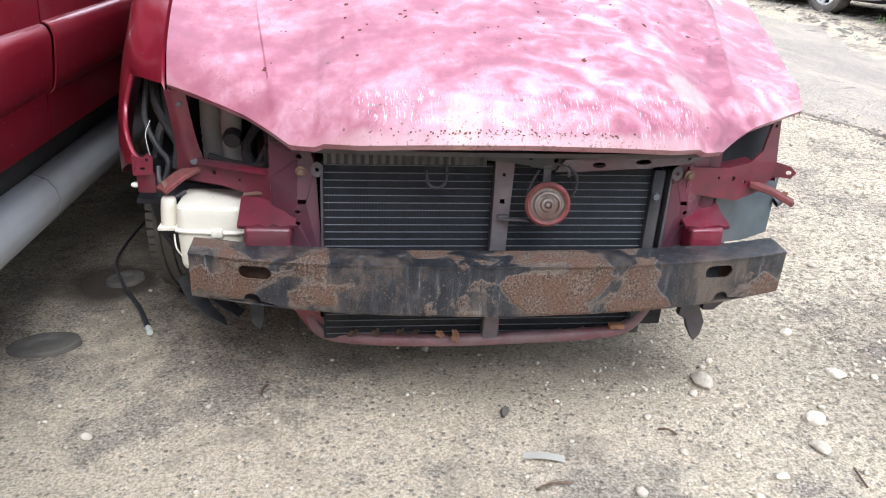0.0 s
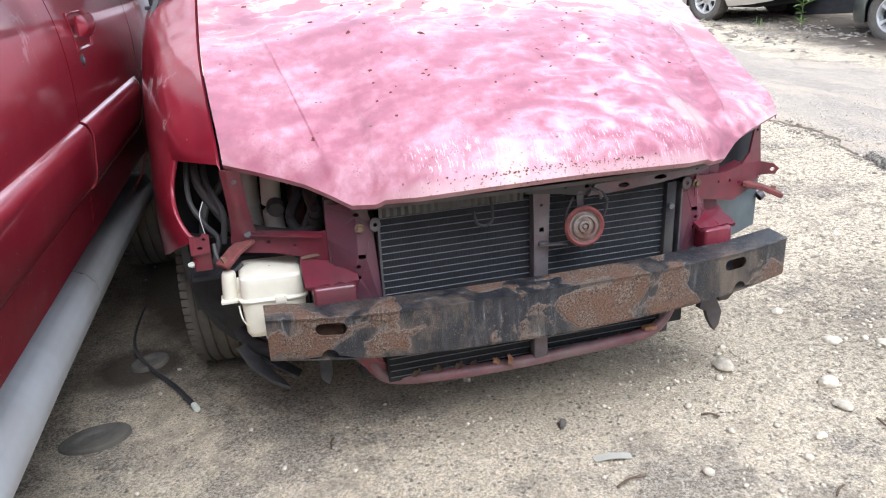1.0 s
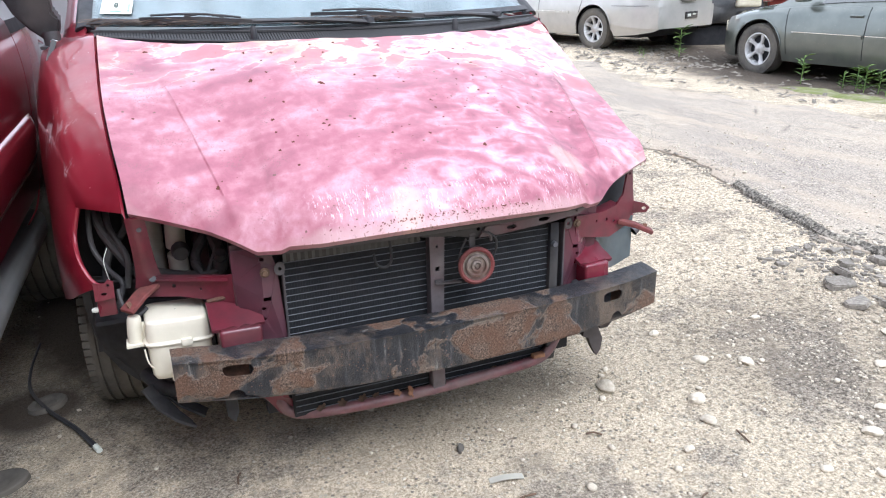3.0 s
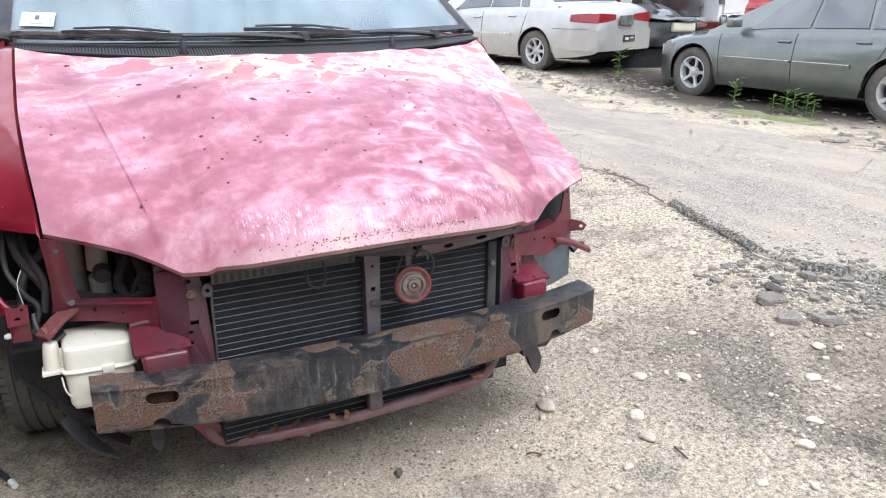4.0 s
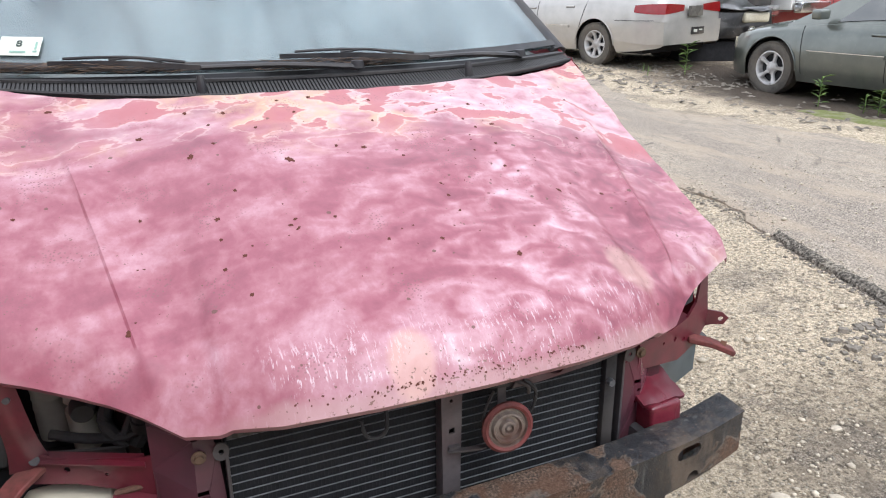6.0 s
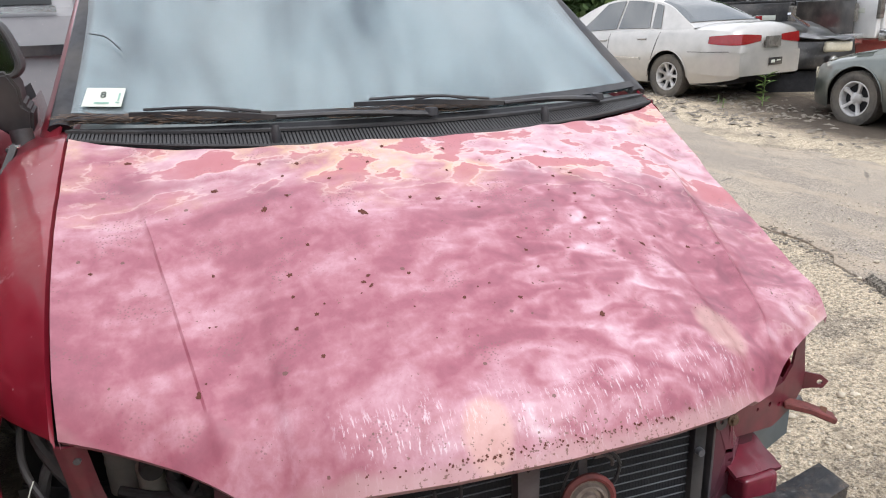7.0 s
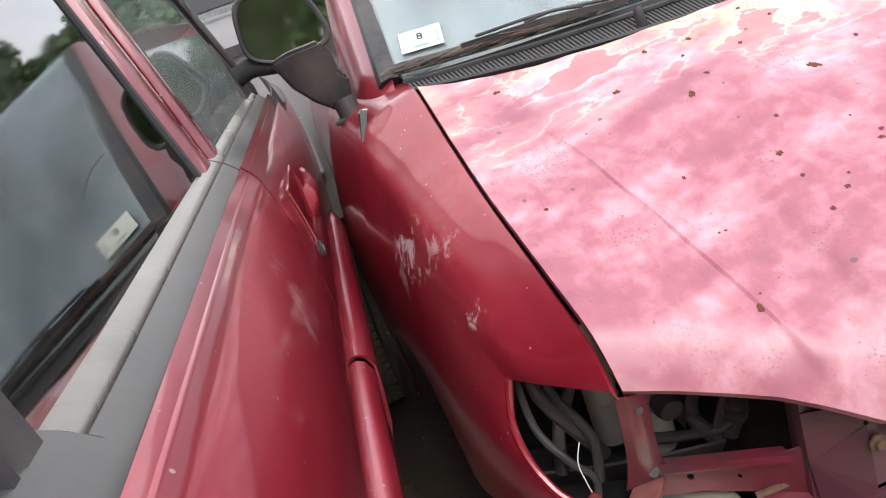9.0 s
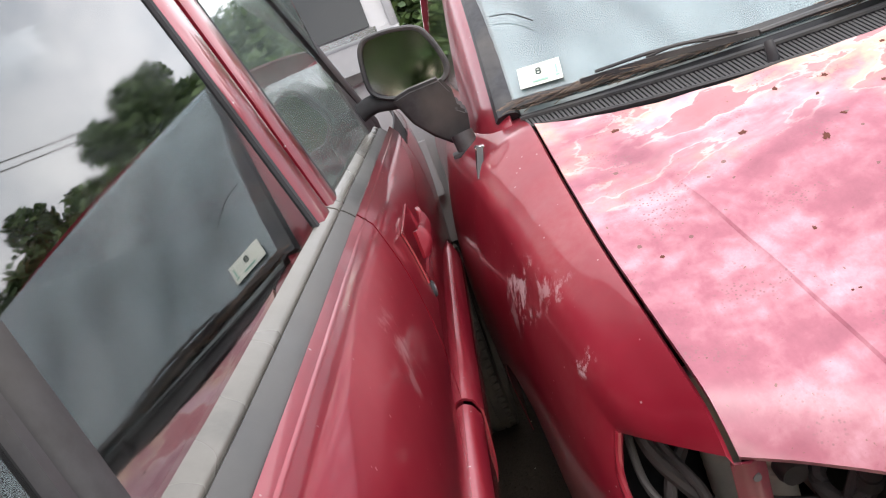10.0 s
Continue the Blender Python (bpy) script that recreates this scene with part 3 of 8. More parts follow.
def leaf_material(name, lo, hi):
    m, nt, b = make_mat(name)
    geo = nt.nodes.new("ShaderNodeNewGeometry")
    nt.links.new(ramp(nt, geo.outputs["Random Per Island"], ((0.0, lo), (1.0, hi))), b.inputs["Base Color"])
    b.inputs["Roughness"].default_value = 0.6
    b.inputs["Subsurface Weight"].default_value = 0.0
    return m


M["beam"] = beam_material()
M["hood"] = hood_material()
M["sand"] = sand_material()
M["asphalt"] = asphalt_material()
M["stone"] = stone_material("stone", (0.4, 0.35, 0.275), (0.68, 0.6, 0.48))
M["crumb"] = crumb_material()
M["chunk"] = stone_material("asphalt_chunk", (0.1, 0.088, 0.073), (0.3, 0.265, 0.22))
M["leaf"] = leaf_material("leaf", (0.03, 0.06, 0.018), (0.1, 0.16, 0.05))
M["weed"] = leaf_material("weed", (0.06, 0.12, 0.02), (0.16, 0.24, 0.06))
M["moss"] = plain("moss", (0.13, 0.15, 0.035), 0.95, vary=0.5, scale=60, dirt=(0.28, 0.25, 0.19), dirt_amount=0.4, bumpy=0.8)

# ---- mesh helpers ----
def part(name, bm, material, parent=None, label="", smooth=True, angle=40):
    """Links a bmesh as one mesh object under a thing or a part."""
    me = bpy.data.meshes.new(name)
    bmesh.ops.recalc_face_normals(bm, faces=bm.faces)
    bm.to_mesh(me)
    bm.free()
    me.materials.append(M[material] if isinstance(material, str) else material)
    if smooth:
        me.shade_smooth()
        me.set_sharp_from_angle(angle=radians(angle))
    ob = new(name, me)
    if parent is not None:
        ob.parent = parent
    if label:
        ob["label"] = label
    return ob


def thing(name, label, category, m=None, group="", kind=""):
    ob = new(name)
    ob.empty_display_size = 0.1
    if m is not None:
        ob.matrix_basis = m
    return tagged(ob, label, category, group, kind)


def lerp(a, b, t):
    return a + (b - a) * t


def interp(x, table):
    """Piecewise linear table of (x, value)."""
    if x <= table[0][0]:
        return table[0][1]
    for (x0, v0), (x1, v1) in zip(table, table[1:]):
        if x <= x1:
            return v0 + (v1 - v0) * (x - x0) / (x1 - x0)
    return table[-1][1]


def smooth_interp(x, table):
    """Catmull-Rom through a table of (x, value)."""
    if x <= table[0][0]:
        return table[0][1]
    if x >= table[-1][0]:
        return table[-1][1]
    for i in range(len(table) - 1):
        x0, v0 = table[i]
        x1, v1 = table[i + 1]
        if x <= x1:
            def slope(k):
                a, c = table[max(0, k - 1)], table[min(len(table) - 1, k + 1)]
                return (c[1] - a[1]) / (c[0] - a[0])
            h = x1 - x0
            t = (x - x0) / h
            return ((2 * t**3 - 3 * t**2 + 1) * v0 + (t**3 - 2 * t**2 + t) * h * slope(i)
                    + (-2 * t**3 + 3 * t**2) * v1 + (t**3 - t**2) * h * slope(i + 1))


def grid(bm, nu, nv, f, wrap=False):
    """A sheet of nu x nv quads from f(u, v), u and v from 0 to 1."""
    cols = nu if wrap else nu + 1
    vs = [[bm.verts.new(f(i / nu, j / nv)) for j in range(nv + 1)] for i in range(cols)]
    for i in range(nu):
        for j in range(nv):
            a, b = vs[i], vs[(i + 1) % cols]
            try:
                bm.faces.new((a[j], b[j], b[j + 1], a[j + 1]))
            except ValueError:
                pass
    return vs


def thicken(bm, t):
    bmesh.ops.recalc_face_normals(bm, faces=bm.faces)
    bmesh.ops.solidify(bm, geom=bm.faces[:], thickness=t)


def sheet(nu, nv, f, t=0.0):
    bm = bmesh.new()
    grid(bm, nu, nv, f)
    if t:
        thicken(bm, t)
    return bm


def box(lo, hi, bevel=0.004, seg=2, bm=None, m=None):
    """A bevelled box between two corners."""
    out = bm if bm is not None else bmesh.new()
    tmp = bmesh.new()
    c = [(a + b) / 2 for a, b in zip(lo, hi)]
    d = [abs(b - a) for a, b in zip(lo, hi)]
    bmesh.ops.create_cube(tmp, size=1.0, matrix=Matrix.LocRotScale(c, None, d))
    if bevel:
        bmesh.ops.bevel(tmp, geom=tmp.edges[:], offset=min(bevel, min(d) * 0.45), segments=seg, profile=0.6, affect="EDGES")
    if m is not None:
        bmesh.ops.transform(tmp, matrix=m, verts=tmp.verts)
    join(out, tmp)
    return out


def join(bm, other):
    me = bpy.data.meshes.new("tmp")
    other.to_mesh(me)
    other.free()
    bm.from_mesh(me)
    bpy.data.meshes.remove(me)
    return bm


def curve_points(pts, n):
    """Smooth points through pts."""
    pts = [Vector(p) for p in pts]
    if len(pts) == 2:
        return [pts[0].lerp(pts[1], i / n) for i in range(n + 1)]
    out = []
    k = len(pts) - 1
    for i in range(n + 1):
        s = i / n * k
        j = min(int(s), k - 1)
        t = s - j
        p0, p1, p2, p3 = pts[max(0, j - 1)], pts[j], pts[j + 1], pts[min(k, j + 2)]
        out.append(0.5 * ((2 * p1) + (p2 - p0) * t + (2 * p0 - 5 * p1 + 4 * p2 - p3) * t * t + (3 * p1 - p0 - 3 * p2 + p3) * t**3))
    return out


def tube(pts, r, n=16, seg=8, bm=None, flat=1.0, cap=True):
    """A round bar along a smooth line; r a number or a function of 0..1."""
    bm = bm if bm is not None else bmesh.new()
    ps = curve_points(pts, n)
    rings = []
    up = Vector((0, 0, 1))
    for i, p in enumerate(ps):
        d = (ps[min(n, i + 1)] - ps[max(0, i - 1)]).normalized()
        s = d.cross(up)
        if s.length < 1e-3:
            s = d.cross(Vector((0, 1, 0)))
        s.normalize()
        w = s.cross(d)
        rr = r(i / n) if callable(r) else r
        rings.append([bm.verts.new(p + s * math.cos(a) * rr + w * math.sin(a) * rr * flat) for a in (2 * math.pi * k / seg for k in range(seg))])
    for a, b in zip(rings, rings[1:]):
        for k in range(seg):
            bm.faces.new((a[k], a[(k + 1) % seg], b[(k + 1) % seg], b[k]))
    if cap:
        bm.faces.new(rings[0][::-1])
        bm.faces.new(rings[-1])
    return bm


def plate(outline, holes, to3d, t, bm=None):
    """A sheet-metal plate: 2D outline with hole loops, mapped by to3d(u, v), t thick."""
    tmp = bmesh.new()
    edges = []
    for loop in [outline] + list(holes):
        vs = [tmp.verts.new((p[0], p[1], 0)) for p in loop]
        edges += [tmp.edges.new((a, b)) for a, b in zip(vs, vs[1:] + vs[:1])]
    bmesh.ops.triangle_fill(tmp, use_beauty=True, use_dissolve=False, edges=edges)
    for v in tmp.verts:
        v.co = to3d(v.co.x, v.co.y)
    thicken(tmp, t)
    if bm is None:
        return tmp
    return join(bm, tmp)


def ring(cx, cy, rx, ry=None, n=12):
    ry = ry or rx
    return [(cx + rx * math.cos(2 * math.pi * i / n), cy + ry * math.sin(2 * math.pi * i / n)) for i in range(n)]


def lathe(profile, axis_m, n=32, bm=None):
    """Turns (r, h) profile points round the z axis of axis_m."""
    bm = bm if bm is not None else bmesh.new()
    rows = [[bm.verts.new(axis_m @ Vector((r * math.cos(a), r * math.sin(a), h))) for a in (2 * math.pi * k / n for k in range(n))] for r, h in profile]
    for a, b in zip(rows, rows[1:]):
        for k in range(n):
            bm.faces.new((a[k], a[(k + 1) % n], b[(k + 1) % n], b[k]))
    return bm


def strip(pts, w, h, bm=None, up=(0, 0, 1)):
    """A flat bar of width w and height h along straight segments."""
    bm = bm if bm is not None else bmesh.new()
    pts = [Vector(p) for p in pts]
    rows = []
    for i, p in enumerate(pts):
        d = (pts[min(len(pts) - 1, i + 1)] - pts[max(0, i - 1)]).normalized()
        s = d.cross(Vector(up)).normalized()
        u = s.cross(d)
        rows.append([bm.verts.new(p + s * a * w / 2 + u * b * h / 2) for a, b in ((-1, -1), (1, -1), (1, 1), (-1, 1))])
    for a, b in zip(rows, rows[1:]):
        for k in range(4):
            bm.faces.new((a[k], a[(k + 1) % 4], b[(k + 1) % 4], b[k]))
    bm.faces.new(rows[0][::-1])
    bm.faces.new(rows[-1])
    return bm


def wheel(parent, centre, axis_y, radius, width, rim_r, spokes, steer=0.0, label_tyre="", axle=(1, 0, 0)):
    """A tyre with tread grooves, and an alloy rim as its sub-part. axle: the outward side."""
    ax = Vector(axle).normalized()
    m = Matrix.Translation(centre) @ Matrix.Rotation(radians(steer), 4, "Z") @ ax.to_track_quat("Z", "Y").to_matrix().to_4x4()
    hw = width / 2
    prof = [(rim_r, -hw * 0.8), (rim_r + 0.03, -hw * 0.98), (radius - 0.045, -hw), (radius - 0.012, -hw * 0.88)]
    for g in (-0.55, -0.2, 0.2, 0.55):
        prof += [(radius, hw * (g - 0.14)), (radius, hw * (g - 0.045)), (radius - 0.009, hw * (g - 0.035)), (radius - 0.009, hw * (g + 0.035)), (radius, hw * (g + 0.045)), (radius, hw * (g + 0.14))]
    prof += [(radius - 0.012, hw * 0.88), (radius - 0.045, hw), (rim_r + 0.03, hw * 0.98), (rim_r, hw * 0.8)]
    bm = lathe(prof, m, 48)
    # shoulder blocks
    for k in range(72):
        a = 2 * math.pi * (k + 0.5) / 72
        for side in (-1, 1):
            box((-0.012, -0.0105, -0.012), (0.0015, 0.0105, 0.012), 0, bm=bm, m=m @ Matrix.Rotation(a, 4, "Z") @ Matrix.Translation((radius - 0.006, 0, side * hw * 0.86)))
    tyre = part("wheel", bm, "rubber", parent, label_tyre or "worn dusty black tyre")
    if spokes:
        rb = lathe([(rim_r + 0.004, hw * 0.84), (rim_r - 0.008, hw * 0.86), (rim_r - 0.02, hw * 0.7), (rim_r - 0.03, hw * 0.1), (rim_r - 0.03, -hw * 0.7)], m, 40)
        lathe([(0.0, hw * 0.62), (0.03, hw * 0.62), (0.038, hw * 0.56), (0.075, hw * 0.5), (0.08, hw * 0.3), (0.0, hw * 0.28)], m, 24, rb)
        for k in range(spokes):
            a = 2 * math.pi * k / spokes
            ms = m @ Matrix.Rotation(a, 4, "Z")
            vs = []
            for r, w, h in ((0.05, 0.024, hw * 0.52), (rim_r * 0.6, 0.021, hw * 0.62), (rim_r - 0.014, 0.036, hw * 0.78)):
                vs.append([rb.verts.new(ms @ Vector((r, y, z))) for y, z in ((-w, h - 0.025), (-w * 0.7, h), (w * 0.7, h), (w, h - 0.025))])
            for p, q in zip(vs, vs[1:]):
                for j in range(3):
                    rb.faces.new((p[j], p[j + 1], q[j + 1], q[j]))
            lathe([(0.0, 0.008), (0.008, 0.008), (0.01, 0.0)], ms @ Matrix.Translation((0.057 * math.cos(0.6), 0.057 * math.sin(0.6), hw * 0.52)), 8, rb)
        part("rim", rb, "alloy", tyre, "dusty five-spoke alloy rim")
        dk = lathe([(rim_r - 0.02, 0.0), (0.0, 0.0)], m, 24)
        part("brake_disc", dk, "void", tyre)
    return tyre

# ---- ground, road, stones ----
EDGE = [(-40, 1.6), (-8.0, 2.3), (-3.0, 2.95), (-1.2, 3.1), (-0.3, 2.95), (0.1, 2.7), (0.5, 2.42), (0.75, 2.4), (0.95, 2.48), (1.5, 2.62), (2.1, 2.84), (2.7, 2.9), (3.3, 2.6), (4.2, 1.9), (6.0, 1.5), (60, 1.4)]


def road_edge(y):
    """x of the broken asphalt edge."""
    return interp(y, EDGE) + 0.07 * noise.noise((y * 2.3, 0.3, 0)) + 0.035 * noise.noise((y * 9.0, 4.3, 0))


def ground_z(x, y):
    d = x - interp(y, EDGE)
    z = 0.055 * min(1, max(0, (d + 1.2) / 1.2)) ** 1.5
    if y > 4:
        z += 0.2 * min(1, max(0, (y - 5.5) / 3.0)) * min(1, max(0, (x - 3) / 3))
    if x > 5.6 and d > 0:
        z -= 0.05 * min(1, (x - 5.6) / 1.0)
    if -4 < x < 6 and -4 < y < 8:
        z += 0.012 * noise.noise((x * 0.9, y * 0.9, 1.0)) + 0.006 * noise.noise((x * 3.1, y * 3.1, 2.0)) + 0.0025 * noise.noise((x * 11, y * 11, 3.0))
    return z


def axis_values(near, far, step):
    v = [-far, -far * 0.3, -far * 0.1, -20, -12]
    x = near[0]
    while x <= near[1] + 1e-6:
        v.append(round(x, 4))
        x += step
    return v + [14, 20, far * 0.1, far * 0.3, far]


def build_ground():
    xs = axis_values((-3.0, 5.0), 900.0, 0.06)
    xs = [x for x in xs if x < 12.5] + [5.6, 6.2, 7, 8, 9, 10, 12] + [x for x in xs if x >= 12.5]
    xs = sorted(set(xs))
    ys = axis_values((-2.5, 4.5), 900.0, 0.06)
    ys = sorted(set(ys + [5.0, 5.5, 6, 6.6, 7.2, 8, 8.6, 9.4, 10.5, 12]))
    bm = bmesh.new()
    vs = [[bm.verts.new((x, y, ground_z(x, y))) for y in ys] for x in xs]
    for i in range(len(xs) - 1):
        for j in range(len(ys) - 1):
            bm.faces.new((vs[i][j], vs[i + 1][j], vs[i + 1][j + 1], vs[i][j + 1]))
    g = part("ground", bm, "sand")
    tagged(g, "pale sandy gravel ground with damp earth and shade painted dark under the cars", "ground", kind="structure")


def build_road():
    """A worn asphalt sheet with a crumbled, stepped edge."""
    ys = [-40, -20, -12, -8, -6] + [-5 + 0.05 * i for i in range(221)] + [6.5, 7.5, 9, 12, 20, 40]
    ws = [0, 0.012, 0.03, 0.08, 0.2, 0.5, 1.0, 1.8, 2.6]
    bm = bmesh.new()
    rows = []
    for y in ys:
        e = road_edge(y)
        row = []
        for k, w in enumerate(ws):
            x = e + w * (5.8 + 0.12 * noise.noise((y * 1.4, 8, 0)) - e) / 2.6
            lift = (-0.03, 0.012, 0.02, 0.022, 0.022, 0.022, 0.022, 0.02, -0.01)[k]
            row.append(bm.verts.new((x, y, ground_z(x, y) + lift + 0.004 * noise.noise((x * 6, y * 6, 5)))))
        rows.append(row)
    for a, b in zip(rows, rows[1:]):
        for k in range(len(ws) - 1):
            bm.faces.new((a[k], a[k + 1], b[k + 1], b[k]))
    tagged(part("road", bm, "asphalt"), "worn pale grey asphalt road with a crumbled edge", "road", kind="structure")


def stone_bm(size, flat, rng, sub=2):
    bm = bmesh.new()
    bmesh.ops.create_icosphere(bm, subdivisions=sub, radius=1.0)
    o = Vector((rng.uniform(0, 50), rng.uniform(0, 50), rng.uniform(0, 50)))
    for v in bm.verts:
        n = v.co.normalized()
        k = 1 + 0.35 * noise.noise(n * 1.1 + o) + 0.12 * noise.noise(n * 3.0 + o)
        v.co = Vector((n.x * size * k, n.y * size * k * rng.uniform(0.97, 1.03) * 0.75, n.z * size * k * flat))
    return bm


def slab_bm(sx, sy, h, rng):
    n = rng.randint(5, 6)
    pts = []
    for i in range(n):
        a = 2 * math.pi * (i + rng.uniform(-0.42, 0.42)) / n
        pts.append((sx * math.cos(a) * rng.uniform(0.8, 1.1), sy * math.sin(a) * rng.uniform(0.8, 1.1)))
    bm = bmesh.new()
    lo = [bm.verts.new((x * 1.03, y * 1.03, 0)) for x, y in pts]
    hi = [bm.verts.new((x, y, h * rng.uniform(0.85, 1.1))) for x, y in pts]
    bm.faces.new(lo[::-1])
    bm.faces.new(hi)
    for i in range(n):
        bm.faces.new((lo[i], lo[(i + 1) % n], hi[(i + 1) % n], hi[i]))
    bmesh.ops.bevel(bm, geom=bm.edges[:], offset=min(sx, sy) * 0.09, segments=2, affect="EDGES")
    for v in bm.verts:
        v.co += Vector((noise.noise(v.co * 40), noise.noise(v.co * 40 + Vector((9, 0, 0))), noise.noise(v.co * 40 + Vector((0, 9, 0))))) * 0.007
    return bm


def build_crumbled_edge():
    """Dark loose strip where the asphalt breaks up."""
    bm = bmesh.new()
    rows = []
    for i in range(150):
        y = -2.2 + 0.026 * i
        e = interp(y, EDGE)
        w = interp(y, [(-2.2, 0.5), (-0.4, 0.42), (0.0, 0.22), (0.25, 0.06), (0.5, 0.022), (0.8, 0.02), (1.7, 0.014)])
        lo = e - w * (0.75 + 0.5 * noise.noise((y * 3.1, 1.7, 0)) + 0.35 * noise.noise((y * 13.0, 2.2, 0)))
        hi = e + 0.05 + 0.3 * w * (0.5 + 0.8 * noise.noise((y * 4.0, 7.7, 0)) + 0.4 * noise.noise((y * 15.0, 3.2, 0)))
        row = []
        for k in range(9):
            x = lerp(lo, hi, k / 8)
            lift = -0.004 if k in (0, 8) else 0.011 + 0.007 * noise.noise((x * 30, y * 30, 6))
            row.append(bm.verts.new((x, y, ground_z(x, y) + lift - 0.003 + 0.026 * min(1, max(0, (x - e + 0.03) / 0.06)))))
        rows.append(row)
    for a, b in zip(rows, rows[1:]):
        for k in range(8):
            bm.faces.new((a[k], a[k + 1], b[k + 1], b[k]))
    tagged(part("crumbled_edge", bm, "crumb"), "dark loose crumbs of asphalt along the road edge", "rubble", kind="stuff")


def build_stones():
    rng = random.Random(4)
    named = [(0.637, 0.084, 0.034, 0.7), (0.59, 0.04, 0.014, 0.5), (0.87, -0.1, 0.036, 0.5), (0.82, -0.215, 0.028, 0.5), (0.46, -0.2, 0.014, 0.7), (0.57, -0.37, 0.014, 0.7),
             (0.66, -0.31, 0.018, 0.6), (1.2, 0.02, 0.034, 0.4), (1.22, -0.48, 0.03, 0.45), (1.37, -0.4, 0.026, 0.45), (1.62, -0.2, 0.03, 0.4), (1.85, -0.05, 0.03, 0.4),
             (1.05, 0.35, 0.025, 0.5), (1.5, 0.28, 0.02, 0.5), (1.9, -0.1, 0.022, 0.6), (1.06, 0.1, 0.03, 0.35), (0.95, -0.55, 0.02, 0.5), (1.75, 0.85, 0.02, 0.5)]
    for x, y, s, f in named:
        ob = part("stone", stone_bm(s, f, rng), "stone")
        ob.matrix_basis = pose(x, y, ground_z(x, y) + s * f * 0.45, 0, 0, rng.uniform(0, 360))
        tagged(ob, "rounded pale stone lying on the gravel", "stone", "loose stones")
    slabs = [(2.03, 0.33, 0.085, 0.055, 0.026, -20, 9), (1.95, 0.17, 0.075, 0.05, 0.024, 15, -6), (2.13, 0.4, 0.08, 0.05, 0.03, 50, 20), (2.2, 0.24, 0.035, 0.028, 0.022, 0, 5), (2.15, 0.12, 0.03, 0.022, 0.02, 70, 5), (2.06, 0.08, 0.06, 0.045, 0.028, 120, 8), (2.22, 0.46, 0.05, 0.04, 0.026, 15, 12), (2.38, 0.42, 0.06, 0.04, 0.024, 65, 6),
             (2.3, 0.6, 0.04, 0.03, 0.02, 30, 5), (2.5, 0.3, 0.045, 0.035, 0.02, 10, 4), (2.62, 0.06, 0.05, 0.035, 0.022, 80, 5), (2.8, -0.2, 0.05, 0.04, 0.024, 20, 3), (2.3, -0.1, 0.03, 0.024, 0.018, 35, 0)]
    for x, y, sx, sy, h, rz, tilt in slabs:
        ob = part("asphalt_chunk", slab_bm(sx, sy, h, rng), "chunk", smooth=False)
        ob.matrix_basis = pose(x, y, ground_z(x, y) - 0.004, tilt, tilt * 0.5, rz)
        tagged(ob, "broken grey chunk of asphalt lying at the road edge", "asphalt chunk", "broken asphalt")
    # small rubble of the crumbled edge
    verts, faces = [], []
    cube = [(-1, -1, 0), (1, -0.9, 0), (0.9, 1, 0), (-1, 0.8, 0), (-0.8, -0.8, 1), (0.8, -0.7, 1.1), (0.7, 0.8, 0.9), (-0.8, 0.7, 1)]
    quads = [(0, 3, 2, 1), (4, 5, 6, 7), (0, 1, 5, 4), (1, 2, 6, 5), (2, 3, 7, 6), (3, 0, 4, 7)]
    for k in range(4200):
        y = rng.gauss(-0.2, 0.7) if rng.random() < 0.85 else rng.uniform(0.6, 3.0)
        x = interp(y, EDGE) + (rng.gauss(-0.12, 0.2) if y < 0.75 else rng.gauss(0.0, 0.035))
        s = abs(rng.gauss(0, 0.007 if y < 0.75 else 0.004)) + 0.003
        a = rng.uniform(0, 6.28)
        c, sn, h = math.cos(a), math.sin(a), rng.uniform(0.4, 0.9)
        tl = rng.uniform(-0.3, 0.3)
        z = ground_z(x, y) + (0.018 if x > interp(y, EDGE) + 0.04 else -0.002)
        b = len(verts)
        verts += [(x + s * (p[0] * c - p[1] * sn), y + s * (p[0] * sn + p[1] * c), z + s * (p[2] * h + tl * p[0] * 0.5)) for p in cube]
        faces += [tuple(b + i for i in q) for q in quads]
    me = bpy.data.meshes.new("rubble")
    me.from_pydata(verts, [], faces)
    me.materials.append(M["chunk"])
    tagged(new("rubble", me), "small dark asphalt rubble along the broken road edge", "rubble", kind="stuff")
    # countless pebbles
    bm = bmesh.new()
    protos = []
    for k in range(8):
        p = stone_bm(1.0, rng.uniform(0.5, 0.8), rng, sub=1)
        protos.append(([v.co.copy() for v in p.verts], [[v.index for v in f.verts] for f in p.faces]))
        p.free()
    verts, faces = [], []
    for k in range(16000):
        x = rng.uniform(-1.6, 4.2) if rng.random() < 0.8 else rng.uniform(1.2, 3.2)
        y = rng.uniform(-1.6, 3.2)
        dens = 0.35 + 0.65 * (x > 0.3)
        near_edge = abs(x - interp(y, EDGE)) < 0.4
        if rng.random() > dens and not near_edge:
            continue
        if x < -0.65 and y > 0.1 and rng.random() < 0.85:
            continue
        if x > interp(y, EDGE) + 0.15 and rng.random() < 0.75:
            continue
        s = rng.choice((0.003, 0.004, 0.005, 0.006, 0.008)) * rng.uniform(0.8, 1.3)
        if rng.random() < 0.035:
            s *= 2.2
        co, fs = protos[k % 8]
        a = rng.uniform(0, 6.28)
        c, sn = math.cos(a), math.sin(a)
        z = ground_z(x, y) + (0.024 if x > interp(y, EDGE) + 0.05 else 0.0)
        base = len(verts)
        verts += [(x + s * (p.x * c - p.y * sn), y + s * (p.x * sn + p.y * c), z + s * (p.z + 0.25)) for p in co]
